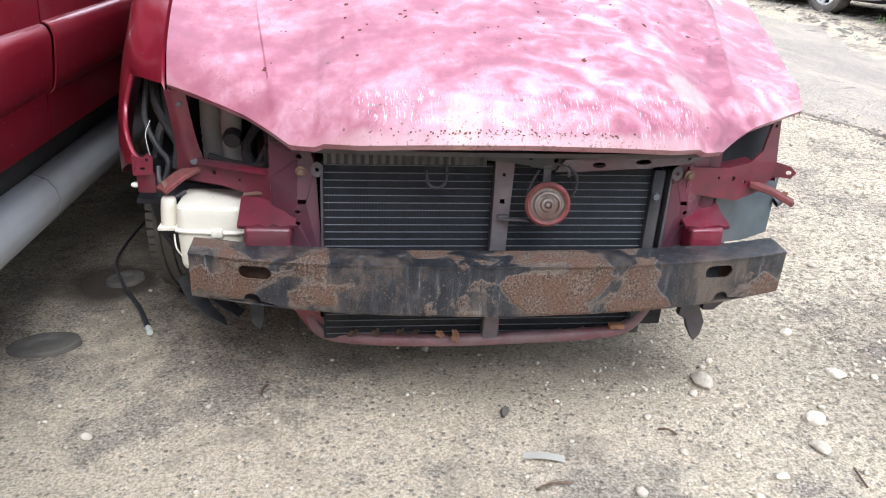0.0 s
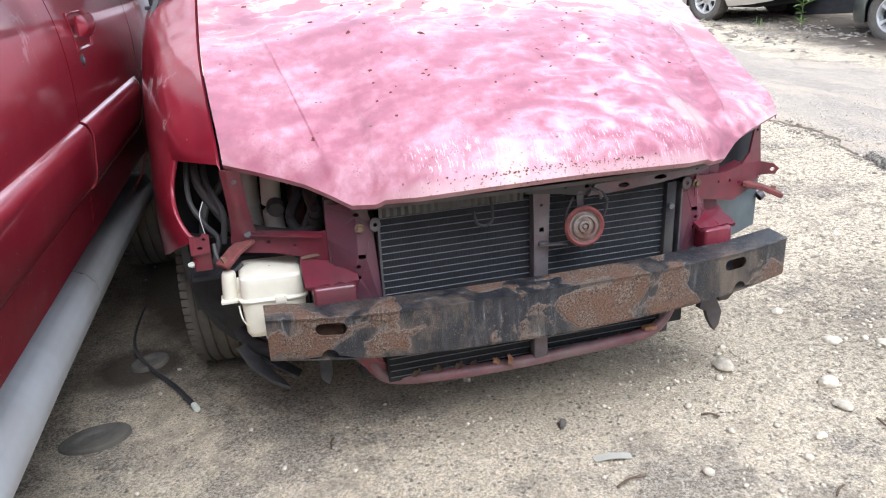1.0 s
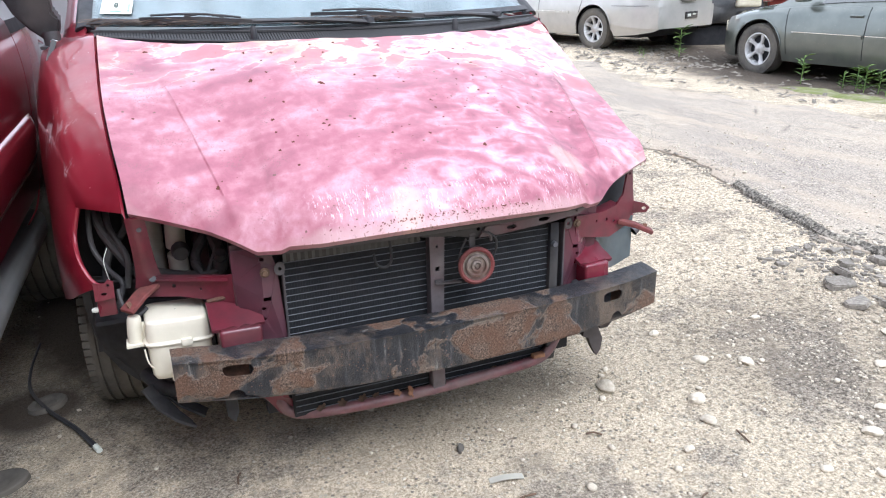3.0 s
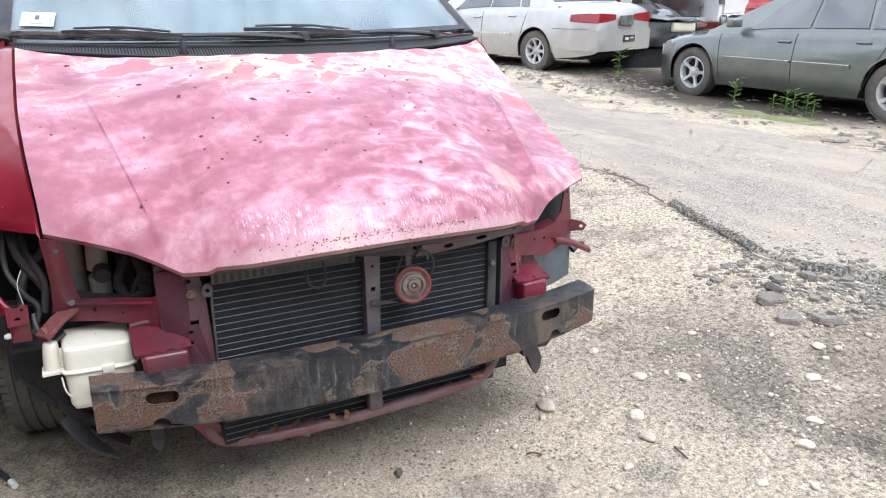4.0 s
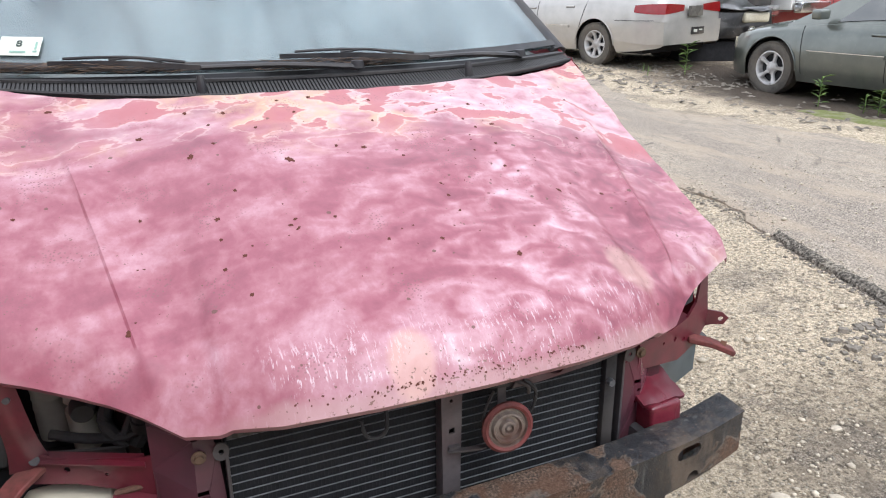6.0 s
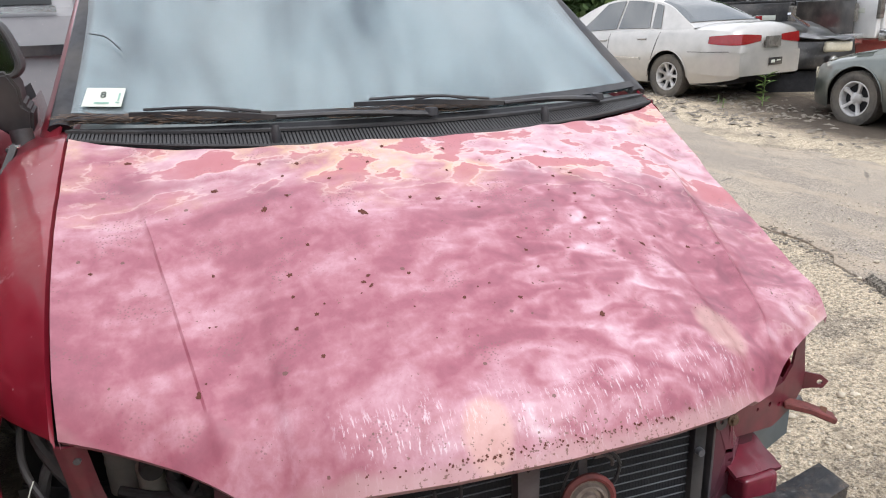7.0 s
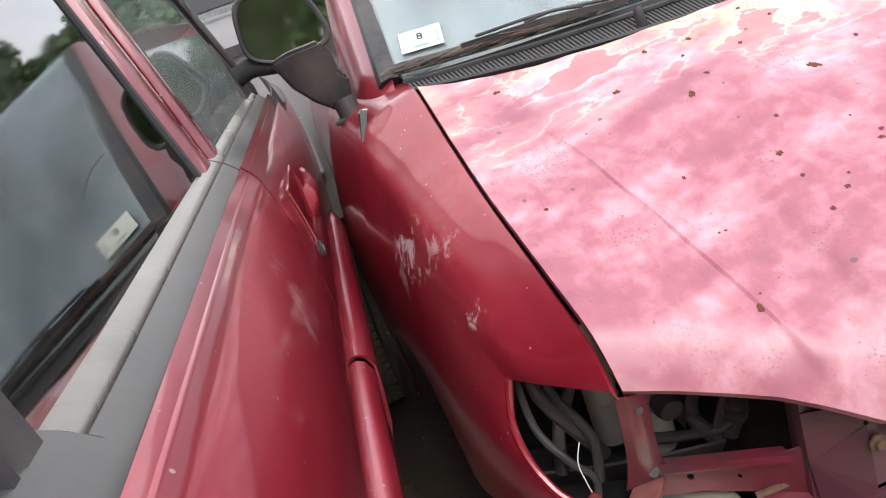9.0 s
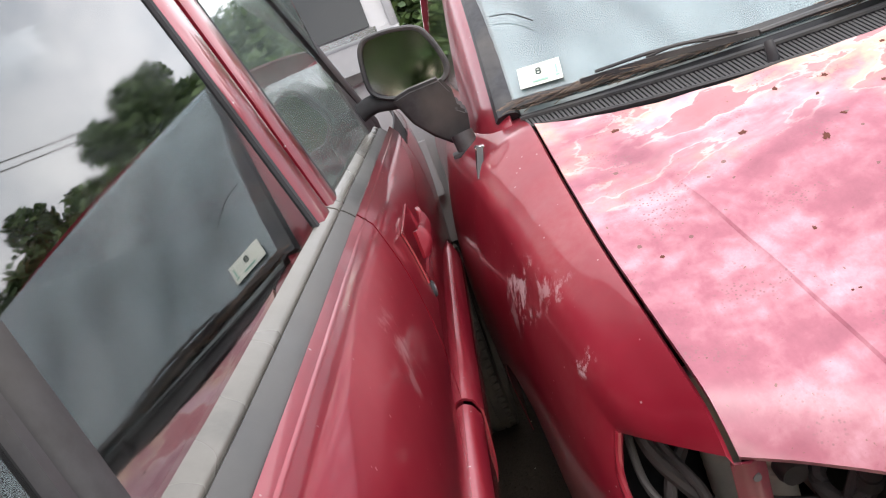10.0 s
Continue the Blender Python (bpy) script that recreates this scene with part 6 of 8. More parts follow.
def build_brackets():
    def tab(name, a, b, w, h, mat, label=""):
        bm = strip([a, Vector(a).lerp(Vector(b), 0.5) + Vector((0, 0, 0.006)), b], w, h)
        bmesh.ops.bevel(bm, geom=bm.edges[:], offset=0.0025, segments=1, affect="EDGES")
        return part(name, bm, mat, van, label)
    t = tab("bumper_tab", (-0.742, 0.205, 0.605), (-0.818, 0.14, 0.563), 0.045, 0.012, "rust_red", "rusty steel bumper tab")
    part("tab_clip", strip([(-0.805, 0.14, 0.572), (-0.812, 0.15, 0.585)], 0.012, 0.003), "rust", t)
    part("tab_bolt", lathe([(0, 0.01), (0.009, 0.01), (0.01, 0.0)], Matrix.Translation((-0.745, 0.195, 0.622)) @ Matrix.Rotation(radians(70), 4, "X"), 10), "dark_steel", t)
    t = tab("bumper_tab", (0.665, 0.125, 0.603), (0.768, 0.075, 0.566), 0.036, 0.014, "rust_red", "rusty steel bumper tab")
    part("tab_clip", strip([(0.742, 0.085, 0.58), (0.75, 0.09, 0.592)], 0.014, 0.003), "rust", t)
    # crushed rail ends
    for side, x0, x1 in ((-1, 0.505, 0.612), (1, 0.468, 0.558)):
        bm = box((side * x0, 0.0, 0.43), (side * x1, 0.16, 0.522), 0.01, 3)
        for v in bm.verts:
            v.co += Vector((noise.noise(v.co * 14), noise.noise(v.co * 14 + Vector((5, 0, 0))), noise.noise(v.co * 14 + Vector((0, 5, 0))))) * 0.008
        rl = part("rail_end", bm, "primer_red", van, "crumpled red frame rail end")
        top = sheet(8, 4, lambda u, v: Vector((side * lerp(x0 - 0.01, x1 + 0.015, u), lerp(0.015, 0.12, v), 0.527 + 0.035 * v + 0.008 * noise.noise((u * 7, v * 5, side)))), 0.01)
        part("rail_cap", top, "primer_red", rl)
        part("torn_edge", tube([(side * lerp(x0 - 0.008, x1 + 0.01, k / 5), 0.118 + 0.006 * math.sin(4.0 * k), 0.566 + 0.005 * math.sin(2.3 * k)) for k in range(6)], 0.006, 20, 6), "rust", rl)
    # grey inner panel on the far side
    gp = sheet(10, 8, lambda u, v: Vector((lerp(0.575, 0.835, u), lerp(0.12, 0.27, u) + 0.03 * math.sin(3 * u), lerp(0.4, 0.6 - 0.03 * u, v) + 0.008 * math.sin(7 * u))), 0.006)
    part("splash_panel", gp, plain("teal_grey", (0.075, 0.095, 0.105), 0.5, vary=0.25, scale=12, dirt=(0.15, 0.15, 0.145), dirt_amount=0.4), van, "dusty blue-grey splash panel")
    part("panel_knob", lathe([(0, 0.02), (0.014, 0.018), (0.016, 0.0)], Matrix.Translation((0.838, 0.262, 0.5)) @ Matrix.Rotation(radians(60), 4, "Y"), 12), "dark_steel", van)
    # black liner round the wheel and torn shields below
    ln = sheet(14, 10, lambda u, v: Vector((lerp(-0.915 + 0.13 * v, -0.6, u), 0.3 + 0.1 * math.sin(v * 2) - 0.07 * u + 0.05 * (1 - u) ** 2, lerp(0.59, 0.26 + 0.03 * (1 - u), v))), 0.005)
    part("splash_liner", ln, "black_plastic", van, "dusty black wheel-arch splash liner")
    def front_liner(u, v):
        z = lerp(0.56, 0.195, v)
        x = smooth_interp(z, [(0.19, -0.82), (0.25, -0.868), (0.32, -0.905), (0.39, -0.922), (0.47, -0.93), (0.56, -0.93)])
        return Vector((lerp(x, -0.66, u), lerp(0.475, 0.4, u) - 0.03 * math.sin(math.pi * u) + 0.012 * math.sin(9 * v), z))
    part("wheel_arch_liner", sheet(12, 16, front_liner, 0.005), "black_plastic", van, "smooth black plastic wheel-arch liner")
    rim = strip([(-0.93, 0.468, 0.55), (-0.929, 0.468, 0.47), (-0.92, 0.468, 0.39), (-0.904, 0.468, 0.32), (-0.866, 0.468, 0.25), (-0.82, 0.468, 0.2)], 0.02, 0.004, up=(0, 1, 0))
    part("liner_lip", rim, "weathered_plastic", van)
    part("liner_pipe", tube([(-0.8, 0.28, 0.31), (-0.76, 0.22, 0.29), (-0.7, 0.18, 0.29), (-0.62, 0.16, 0.3)], 0.022, 20, 10), "black_plastic", van)
    ln = sheet(14, 10, lambda u, v: Vector((lerp(0.79, 0.6, u), 0.33 + 0.1 * math.sin(v * 2), lerp(0.58, 0.26, v))), 0.005)
    part("splash_liner", ln, "black_plastic", van)
    for pts, w in (([(-0.8, 0.22, 0.3), (-0.77, 0.19, 0.25), (-0.735, 0.17, 0.215), (-0.7, 0.18, 0.178)], 0.05), ([(-0.77, 0.25, 0.28), (-0.72, 0.22, 0.23), (-0.66, 0.2, 0.19)], 0.04)):
        bm = strip(pts, w, 0.008)
        part("torn_shield", bm, "weathered_plastic", van, "torn black plastic shield hanging down")
    part("tow_post", plate([(-0.018, 0.12), (0.016, 0.12), (0.018, 0.03), (0.006, 0.0), (-0.012, 0.02)], [], lambda u, v: Vector((-0.6 + u, 0.062 + 0.03 * v, 0.228 + v)), 0.008), "weathered_plastic", van, "bent black steel tie-down post", smooth=False)
    part("subframe", tube([(-0.62, 0.2, 0.3), (-0.54, 0.18, 0.32), (-0.46, 0.17, 0.25)], 0.03, 10, 10), "black_plastic", van)
    part("subframe", box((0.42, 0.06, 0.285), (0.62, 0.2, 0.345), 0.015, 3), "black_plastic", van)
    hk = plate([(0.505, 0.31), (0.545, 0.305), (0.575, 0.24), (0.57, 0.2), (0.556, 0.18), (0.535, 0.215), (0.522, 0.25), (0.5, 0.26)], [], lambda u, v: Vector((u, 0.06, v)), 0.02)
    part("tie_down_hook", hk, "dark_steel", van, "dark hanging steel tie-down hook")
    part("tie_down_hook", plate([(0.57, 0.33), (0.63, 0.335), (0.63, 0.3), (0.6, 0.27), (0.57, 0.27)], [], lambda u, v: Vector((u, 0.08, v)), 0.03), "dark_steel", van)
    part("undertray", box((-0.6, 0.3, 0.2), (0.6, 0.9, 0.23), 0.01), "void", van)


def build_horn():
    m = Matrix.Translation((0.086, -0.028, 0.6)) @ Matrix.Rotation(radians(84), 4, "X") @ Matrix.Rotation(radians(-6), 4, "Y")
    hn = part("horn", lathe([(0.0, -0.02), (0.03, -0.02), (0.05, -0.004), (0.053, 0.0), (0.053, 0.006), (0.047, 0.011), (0.041, 0.008)], m, 36), "rust_red", van, "round red horn with a worn steel face")
    part("horn_face", lathe([(0.041, 0.0085), (0.038, 0.003), (0.034, 0.003), (0.031, 0.011), (0.027, 0.012), (0.024, 0.005), (0.018, 0.005), (0.015, 0.012), (0.01, 0.013), (0.008, 0.007), (0.004, 0.012), (0.0, 0.012)], m, 36), plain("worn_tin", (0.27, 0.245, 0.22), 0.42, 0.5, vary=0.35, scale=70, dirt=(0.15, 0.075, 0.06), dirt_amount=0.5), hn)
    part("horn_bracket", strip([(0.084, -0.012, 0.63), (0.083, -0.008, 0.665), (0.082, -0.012, 0.69)], 0.018, 0.004, up=(0, 1, 0)), "dark_steel", hn)
    part("horn_wire", tube([(0.125, -0.02, 0.69), (0.15, -0.024, 0.665), (0.148, -0.02, 0.625), (0.13, -0.014, 0.598)], 0.004, 18, 6), "black_plastic", hn)
    part("horn_wire", tube([(0.06, -0.02, 0.68), (0.045, -0.015, 0.64), (0.04, -0.01, 0.6)], 0.003, 14, 6), "black_plastic", hn)
    part("wire_loop", tube([(-0.15, 0.02, 0.71), (-0.15, 0.0, 0.65), (-0.165, 0.0, 0.628), (-0.19, 0.002, 0.635), (-0.196, 0.01, 0.665)], 0.004, 20, 6), "weathered_plastic", van, "looped grey wire hanging before the radiator")


build_beam()
build_condenser()
build_support()
build_lamp_bays()
build_tank()
build_brackets()
build_horn()

# ---- the red sport utility vehicle parked alongside ----
suv = thing("suv", "dark red sport utility vehicle parked close beside the minivan", "suv", Matrix.Translation((-1.1, 0.4, 0)) @ Matrix.Rotation(radians(-2.3), 4, "Z") @ Matrix.Translation((1.1, -0.4, 0)))
SUV_SEC = [(1.262, -1.136), (1.25, -1.124), (1.225, -1.116), (1.15, -1.1), (1.05, -1.093), (0.93, -1.098), (0.8, -1.108), (0.65, -1.125), (0.56, -1.15), (0.5, -1.19)]


def suv_x(z, y=0.3):
    x = smooth_interp(z, sorted(SUV_SEC))
    if y > 1.35:
        x -= 0.1 * ((y - 1.35) / 1.3) ** 2
    if y < -1.2:
        x -= 0.06 * ((-1.2 - y) / 0.7) ** 2
    return x


def side_panel(name, y0, y1, z0, z1, mat, ny=30, nz=30, arch=None, parent=None, label="", off=0.0, t=0.006):
    def f(u, v):
        y, z = lerp(y0, y1, u), lerp(z1, z0, v)
        if arch:
            cy, cz, r = arch
            if abs(y - cy) < r:
                a = cz + math.sqrt(r * r - (y - cy) ** 2)
                z = lerp(z1, max(z0, a), v)
        return (suv_x(z, y) + off, y, z)
    return part(name, sheet(ny, nz, f, t), mat, parent or suv, label, angle=50)


def build_suv():
    rear_arch, front_arch = (-1.2, 0.38, 0.42), (1.9, 0.38, 0.42)
    rd = side_panel("door", -0.46, 0.342, 0.64, 1.262, "paint_suv", label="dark red rear door with faint pale rub marks")
    fd = side_panel("door", 0.35, 1.34, 0.64, 1.262, "paint_suv", label="dark red front door")
    side_panel("rear_quarter", -1.95, -0.468, 0.6, 1.262, "paint_suv", 40, 24, arch=rear_arch)
    side_panel("front_wing", 1.348, 2.7, 0.5, 1.2, "paint_suv", 40, 24, arch=front_arch)
    # near-black sheet behind the panels paints in the shade of the door gaps
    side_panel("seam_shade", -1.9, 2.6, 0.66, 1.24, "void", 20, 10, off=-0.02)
    # bulging lower cladding
    for nm, y0, y1, par in (("cladding", -0.46, 0.34, rd), ("cladding", 0.352, 1.3, fd), ("cladding", -0.66, -0.47, None)):
        def f(u, v, y0=y0, y1=y1):
            z = interp(v, [(0, 0.93), (0.12, 0.925), (0.3, 0.9), (0.7, 0.8), (0.9, 0.765), (1, 0.76)])
            out = interp(v, [(0, 0.0), (0.12, 0.018), (0.3, 0.03), (0.7, 0.026), (0.9, 0.018), (1, 0.0)])
            y = lerp(y0, y1, u)
            if par is fd:
                out *= min(1, (y1 - y) / 0.1)
            return (suv_x(z, y) + out, y, z)
        part(nm, sheet(24, 14, f, 0.004), "paint_suv", par or suv, "bulging red door cladding")
    # belt trim: two grey bands
    for y0, y1, par in ((-0.352, 0.342, rd), (0.35, 1.26, fd)):
        for nm, prof, mt in (("belt_trim", [(-1.138, 1.256), (-1.133, 1.259), (-1.135, 1.264), (-1.142, 1.272), (-1.15, 1.2795), (-1.153, 1.277)], "trim_dark"),
                             ("belt_moulding", [(-1.1535, 1.277), (-1.154, 1.282), (-1.161, 1.287), (-1.17, 1.2915), (-1.179, 1.295), (-1.184, 1.288)], "trim_grey")):
            tt = [(k / 5, p) for k, p in enumerate(prof)]
            bt = bmesh.new()
            grid(bt, 10, 20, lambda u, v: (smooth_interp(u, [(a, p[0]) for a, p in tt]), lerp(y0, y1, v), smooth_interp(u, [(a, p[1]) for a, p in tt]) + 0.012 * max(0, -0.25 - lerp(y0, y1, v))))
            thicken(bt, 0.004)
            part(nm, bt, mt, par, "weathered grey belt trim")
    for y0, y1, par in ((-0.46, 0.342, rd), (0.35, 1.26, fd)):
        part("door_lip", tube([(-1.129, y0, 1.25), (-1.129, (y0 + y1) / 2, 1.25), (-1.129, y1, 1.25)], 0.0085, 8, 10), "paint_suv", par)
    # handle: cup and flap, with lock
    hx = lambda y, z: suv_x(z, y) + 0.004
    cup = sheet(16, 12, lambda u, v: (hx(lerp(0.47, 0.685, u), lerp(1.185, 1.09, v)) + 0.003 - 0.012 * max(0.0, 1 - ((2 * u - 1) ** 4 + (2 * v - 1) ** 4)), lerp(0.47, 0.685, u), lerp(1.185, 1.09, v)), 0.003)
    hd = part("door_handle", cup, "paint_suv", fd, "red pull-up door handle in a hollow cup")
    flap = sheet(14, 8, lambda u, v: (hx(0.57, 1.15) + 0.016 * math.sin(math.pi * (0.15 + 0.7 * v)) * min(1.0, 6 * u, 6 * (1 - u)) + 0.014, lerp(0.49, 0.665, u), lerp(1.176, 1.128, v) - 0.006 * math.sin(math.pi * u)), 0.006)
    part("handle_flap", flap, "paint_suv", hd)
    # near-black strip painting the shade below the flap
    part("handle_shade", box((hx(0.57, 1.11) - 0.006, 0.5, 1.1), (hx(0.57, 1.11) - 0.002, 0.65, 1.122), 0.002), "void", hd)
    lk = part("door_lock", lathe([(0, 0.004), (0.013, 0.004), (0.016, 0.0)], Matrix.Translation((suv_x(1.065) + 0.006, 0.51, 1.065)) @ Matrix.Rotation(radians(90), 4, "Y"), 14), "void", fd)
    part("lock_face", lathe([(0, 0.0055), (0.007, 0.005), (0.008, 0.003)], Matrix.Translation((suv_x(1.065) + 0.006, 0.51, 1.065)) @ Matrix.Rotation(radians(90), 4, "Y"), 12), "tube_metal", lk)
    part("glue_mark", sheet(4, 4, lambda u, v: (suv_x(lerp(1.245, 1.205, v), 0.1) + 0.0035, lerp(0.035, 0.12, u), lerp(1.245, 1.205, v)), 0.0006), "glue", rd, "pale square of old sticker glue")
    # greenhouse
    def gx(z):
        return -1.168 - (z - 1.285) * 0.215
    def frame_bar(name, pts, w, mat, par, off=0.0):
        bm = bmesh.new()
        ps = curve_points([(gx(z) + off, y, z) for y, z in pts], 16)
        rows = []
        for i, p in enumerate(ps):
            d = (ps[min(16, i + 1)] - ps[max(0, i - 1)]).normalized()
            s = d.cross(Vector((1, 0, 0.2))).normalized()
            rows.append([bm.verts.new(p + s * w * a + Vector((b, 0, 0))) for a, b in ((-0.5, -0.02), (-0.5, 0.002), (-0.3, 0.007), (0.3, 0.007), (0.5, 0.002), (0.5, -0.02))])
        for a, b in zip(rows, rows[1:]):
            for k in range(6):
                bm.faces.new((a[k], a[(k + 1) % 6], b[(k + 1) % 6], b[k]))
        return part(name, bm, mat, par)
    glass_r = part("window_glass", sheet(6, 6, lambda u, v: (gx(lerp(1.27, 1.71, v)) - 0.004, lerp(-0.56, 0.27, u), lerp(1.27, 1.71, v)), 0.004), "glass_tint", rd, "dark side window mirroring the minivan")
    glass_r.visible_shadow = False
    gf = sheet(8, 8, lambda u, v: (gx(lerp(1.27, 1.71, v)) - 0.004, lerp(0.43, lerp(1.3, 0.93, v), u), lerp(1.27, 1.71, v)), 0.004)
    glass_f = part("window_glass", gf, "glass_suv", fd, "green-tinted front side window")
    glass_f.visible_shadow = False
    frame_bar("window_frame", [(0.3, 1.28), (0.285, 1.5), (0.26, 1.72)], 0.085, "paint_suv", rd)
    frame_bar("window_frame", [(0.395, 1.28), (0.385, 1.5), (0.365, 1.72)], 0.075, "paint_suv", fd)
    frame_bar("window_seal", [(0.247, 1.28), (0.232, 1.5), (0.207, 1.72)], 0.022, "void", rd, -0.003)
    frame_bar("window_seal", [(0.437, 1.28), (0.427, 1.5), (0.407, 1.72)], 0.016, "void", fd, -0.003)
    frame_bar("division_bar", [(-0.377, 1.285), (-0.345, 1.5), (-0.31, 1.72)], 0.034, "weathered_plastic", rd, 0.0)
    frame_bar("bar_seal", [(-0.4, 1.285), (-0.368, 1.5), (-0.333, 1.72)], 0.012, "black_plastic", rd, 0.0)
    qt = bmesh.new()
    qp = [(0, -1.138, 1.256), (0.15, -1.131, 1.262), (0.4, -1.14, 1.275), (0.7, -1.158, 1.289), (0.9, -1.176, 1.297), (1, -1.186, 1.29)]
    grid(qt, 12, 20, lambda u, v: (smooth_interp(u, [(a, b) for a, b, c in qp]), lerp(-0.356, -0.9, v), smooth_interp(u, [(a, c) for a, b, c in qp]) + 0.03 * v * v))
    thicken(qt, 0.004)
    part("quarter_trim", qt, "trim_dark", suv, "dark grey trim below the quarter window")
    frame_bar("rear_pillar", [(-0.62, 1.29), (-0.61, 1.5), (-0.59, 1.72)], 0.1, "black_plastic", suv)
    frame_bar("front_pillar", [(1.36, 1.28), (1.18, 1.5), (0.98, 1.72)], 0.07, "black_plastic", fd, 0.004)
    part("quarter_glass", sheet(6, 4, lambda u, v: (gx(lerp(1.27, 1.71, v)) - 0.01, lerp(-1.8, -0.66, u), lerp(1.27, 1.71, v)), 0.004), "glass_dark", suv)
    part("roof", sheet(14, 14, lambda u, v: (lerp(-2.55, gx(1.715) + 0.004, u), lerp(-1.85, 1.0, v), 1.715 + 0.07 * math.sin(math.pi * u) ** 0.6), 0.01), "paint_suv", suv)
    part("roof_rail", tube([(gx(1.72), -1.8, 1.722), (gx(1.72), -0.3, 1.735), (gx(1.72), 0.95, 1.722)], 0.022, 20, 8), "paint_suv", suv)
    # far side, hood, ends and floor
    part("far_side", sheet(8, 8, lambda u, v: (-2.72 + 0.12 * max(0, v - 0.6), lerp(-1.9, 2.6, u), lerp(0.4, 1.27, v)), 0.01), "paint_suv", suv)
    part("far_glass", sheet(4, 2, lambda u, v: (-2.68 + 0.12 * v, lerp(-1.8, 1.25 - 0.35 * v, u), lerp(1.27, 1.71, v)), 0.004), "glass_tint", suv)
    part("engine_hood", sheet(14, 12, lambda u, v: (lerp(-2.68, -1.17, u), lerp(1.35, 2.7, v), 1.2 - 0.12 * v * v + 0.06 * math.sin(math.pi * u)), 0.01), "paint_suv", suv)
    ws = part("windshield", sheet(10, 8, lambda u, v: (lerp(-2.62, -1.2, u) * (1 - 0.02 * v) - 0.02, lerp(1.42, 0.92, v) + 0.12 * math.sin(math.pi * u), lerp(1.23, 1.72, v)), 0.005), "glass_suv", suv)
    ws.visible_shadow = False
    part("front_end", sheet(10, 6, lambda u, v: (lerp(-2.6, -1.25, u), 2.7 + 0.1 * math.sin(math.pi * u), lerp(0.4, 1.1, v)), 0.02), "paint_suv", suv)
    part("rear_end", sheet(10, 6, lambda u, v: (lerp(-2.62, -1.2, u), -1.93 - 0.05 * math.sin(math.pi * u), lerp(0.4, 1.7, v)), 0.02), "paint_suv", suv)
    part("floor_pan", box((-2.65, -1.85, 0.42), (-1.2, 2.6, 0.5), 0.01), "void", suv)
    dash = part("dashboard", box((-2.6, 1.0, 1.0), (-1.25, 1.35, 1.2), 0.05, 3), "dash_grey", suv)
    part("steering_wheel", tube([(-2.3 + 0.18 * math.cos(a), 0.92 + 0.06 * math.sin(a), 1.18 + 0.17 * math.sin(a)) for a in (2 * math.pi * k / 24 for k in range(25))], 0.015, 48, 8, cap=False), "black_plastic", suv)
    for x in (-2.3, -1.6):
        st = part("seat", box((x - 0.24, 0.05, 0.85), (x + 0.24, 0.2, 1.35), 0.05, 3), "cloth_grey", suv)
        part("headrest", box((x - 0.12, 0.06, 1.38), (x + 0.12, 0.16, 1.55), 0.04, 3), "cloth_grey", st)
    part("rear_bench", box((-2.55, -0.95, 0.8), (-1.3, -0.8, 1.3), 0.05, 3), "cloth_grey", suv)
    # running board: rounded grey step with a joint
    prof = [(-1.27, 0.5), (-1.252, 0.51), (-1.222, 0.508), (-1.194, 0.495), (-1.174, 0.468), (-1.168, 0.435), (-1.176, 0.4), (-1.196, 0.375), (-1.23, 0.365)]
    tt = [(k / 8, p) for k, p in enumerate(prof)]
    for y0, y1 in ((-0.75, 0.448), (0.455, 1.78)):
        bm = bmesh.new()
        grid(bm, 24, 20, lambda u, v: (interp(u, [(a, p[0]) for a, p in tt]) + 0.022 * max(0.0, lerp(y0, y1, v) - 0.8) ** 1.5 + 0.014 * max(0.0, -lerp(y0, y1, v)), lerp(y0, y1, v), interp(u, [(a, p[1]) for a, p in tt])))
        thicken(bm, 0.004)
        part("running_board", bm, "board_grey", suv, "smooth pale grey plastic running board", angle=80)
    for y in (-0.3, 0.5, 1.2):
        part("step_bracket", box((-1.4, y - 0.03, 0.4), (-1.23, y + 0.03, 0.44), 0.008), "void", suv)
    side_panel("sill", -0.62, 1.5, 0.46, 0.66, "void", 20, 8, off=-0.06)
    # mirror: angular housing, glass, bent arm
    outline = [(-1.136, 1.508), (-1.05, 1.51), (-0.968, 1.492), (-0.943, 1.44), (-0.926, 1.37), (-0.945, 1.335), (-1.05, 1.322), (-1.13, 1.352), (-1.153, 1.385)]
    for k in range(3):
        nxt = []
        for (ax, az), (bx, bz) in zip(outline, outline[1:] + outline[:1]):
            nxt += [(ax * 0.78 + bx * 0.22, az * 0.78 + bz * 0.22), (ax * 0.22 + bx * 0.78, az * 0.22 + bz * 0.78)]
        outline = nxt
    n = len(outline)
    mx, mz = -1.042, 1.418
    rings = [(1.248, 0.86), (1.238, 0.9), (1.236, 0.96), (1.24, 1.0), (1.27, 1.02), (1.31, 0.98), (1.345, 0.84), (1.362, 0.6), (1.366, 0.2)]
    mbm = bmesh.new()
    prev = None
    for ry, k in rings:
        row = [mbm.verts.new((mx + (x - mx) * k, ry, mz + (z - mz) * k)) for x, z in outline]
        if prev:
            for i in range(n):
                mbm.faces.new((prev[i], prev[(i + 1) % n], row[(i + 1) % n], row[i]))
        prev = row
    mbm.faces.new(prev)
    mr = part("door_mirror", mbm, "black_plastic", fd, "large angular black door mirror on a bent arm")
    mr.matrix_basis = Matrix.Translation((-1.031, 1.142, 1.416)) @ Matrix.Scale(0.95, 4) @ Matrix.Translation((1.042, -1.24, -1.418))
    gl = bmesh.new()
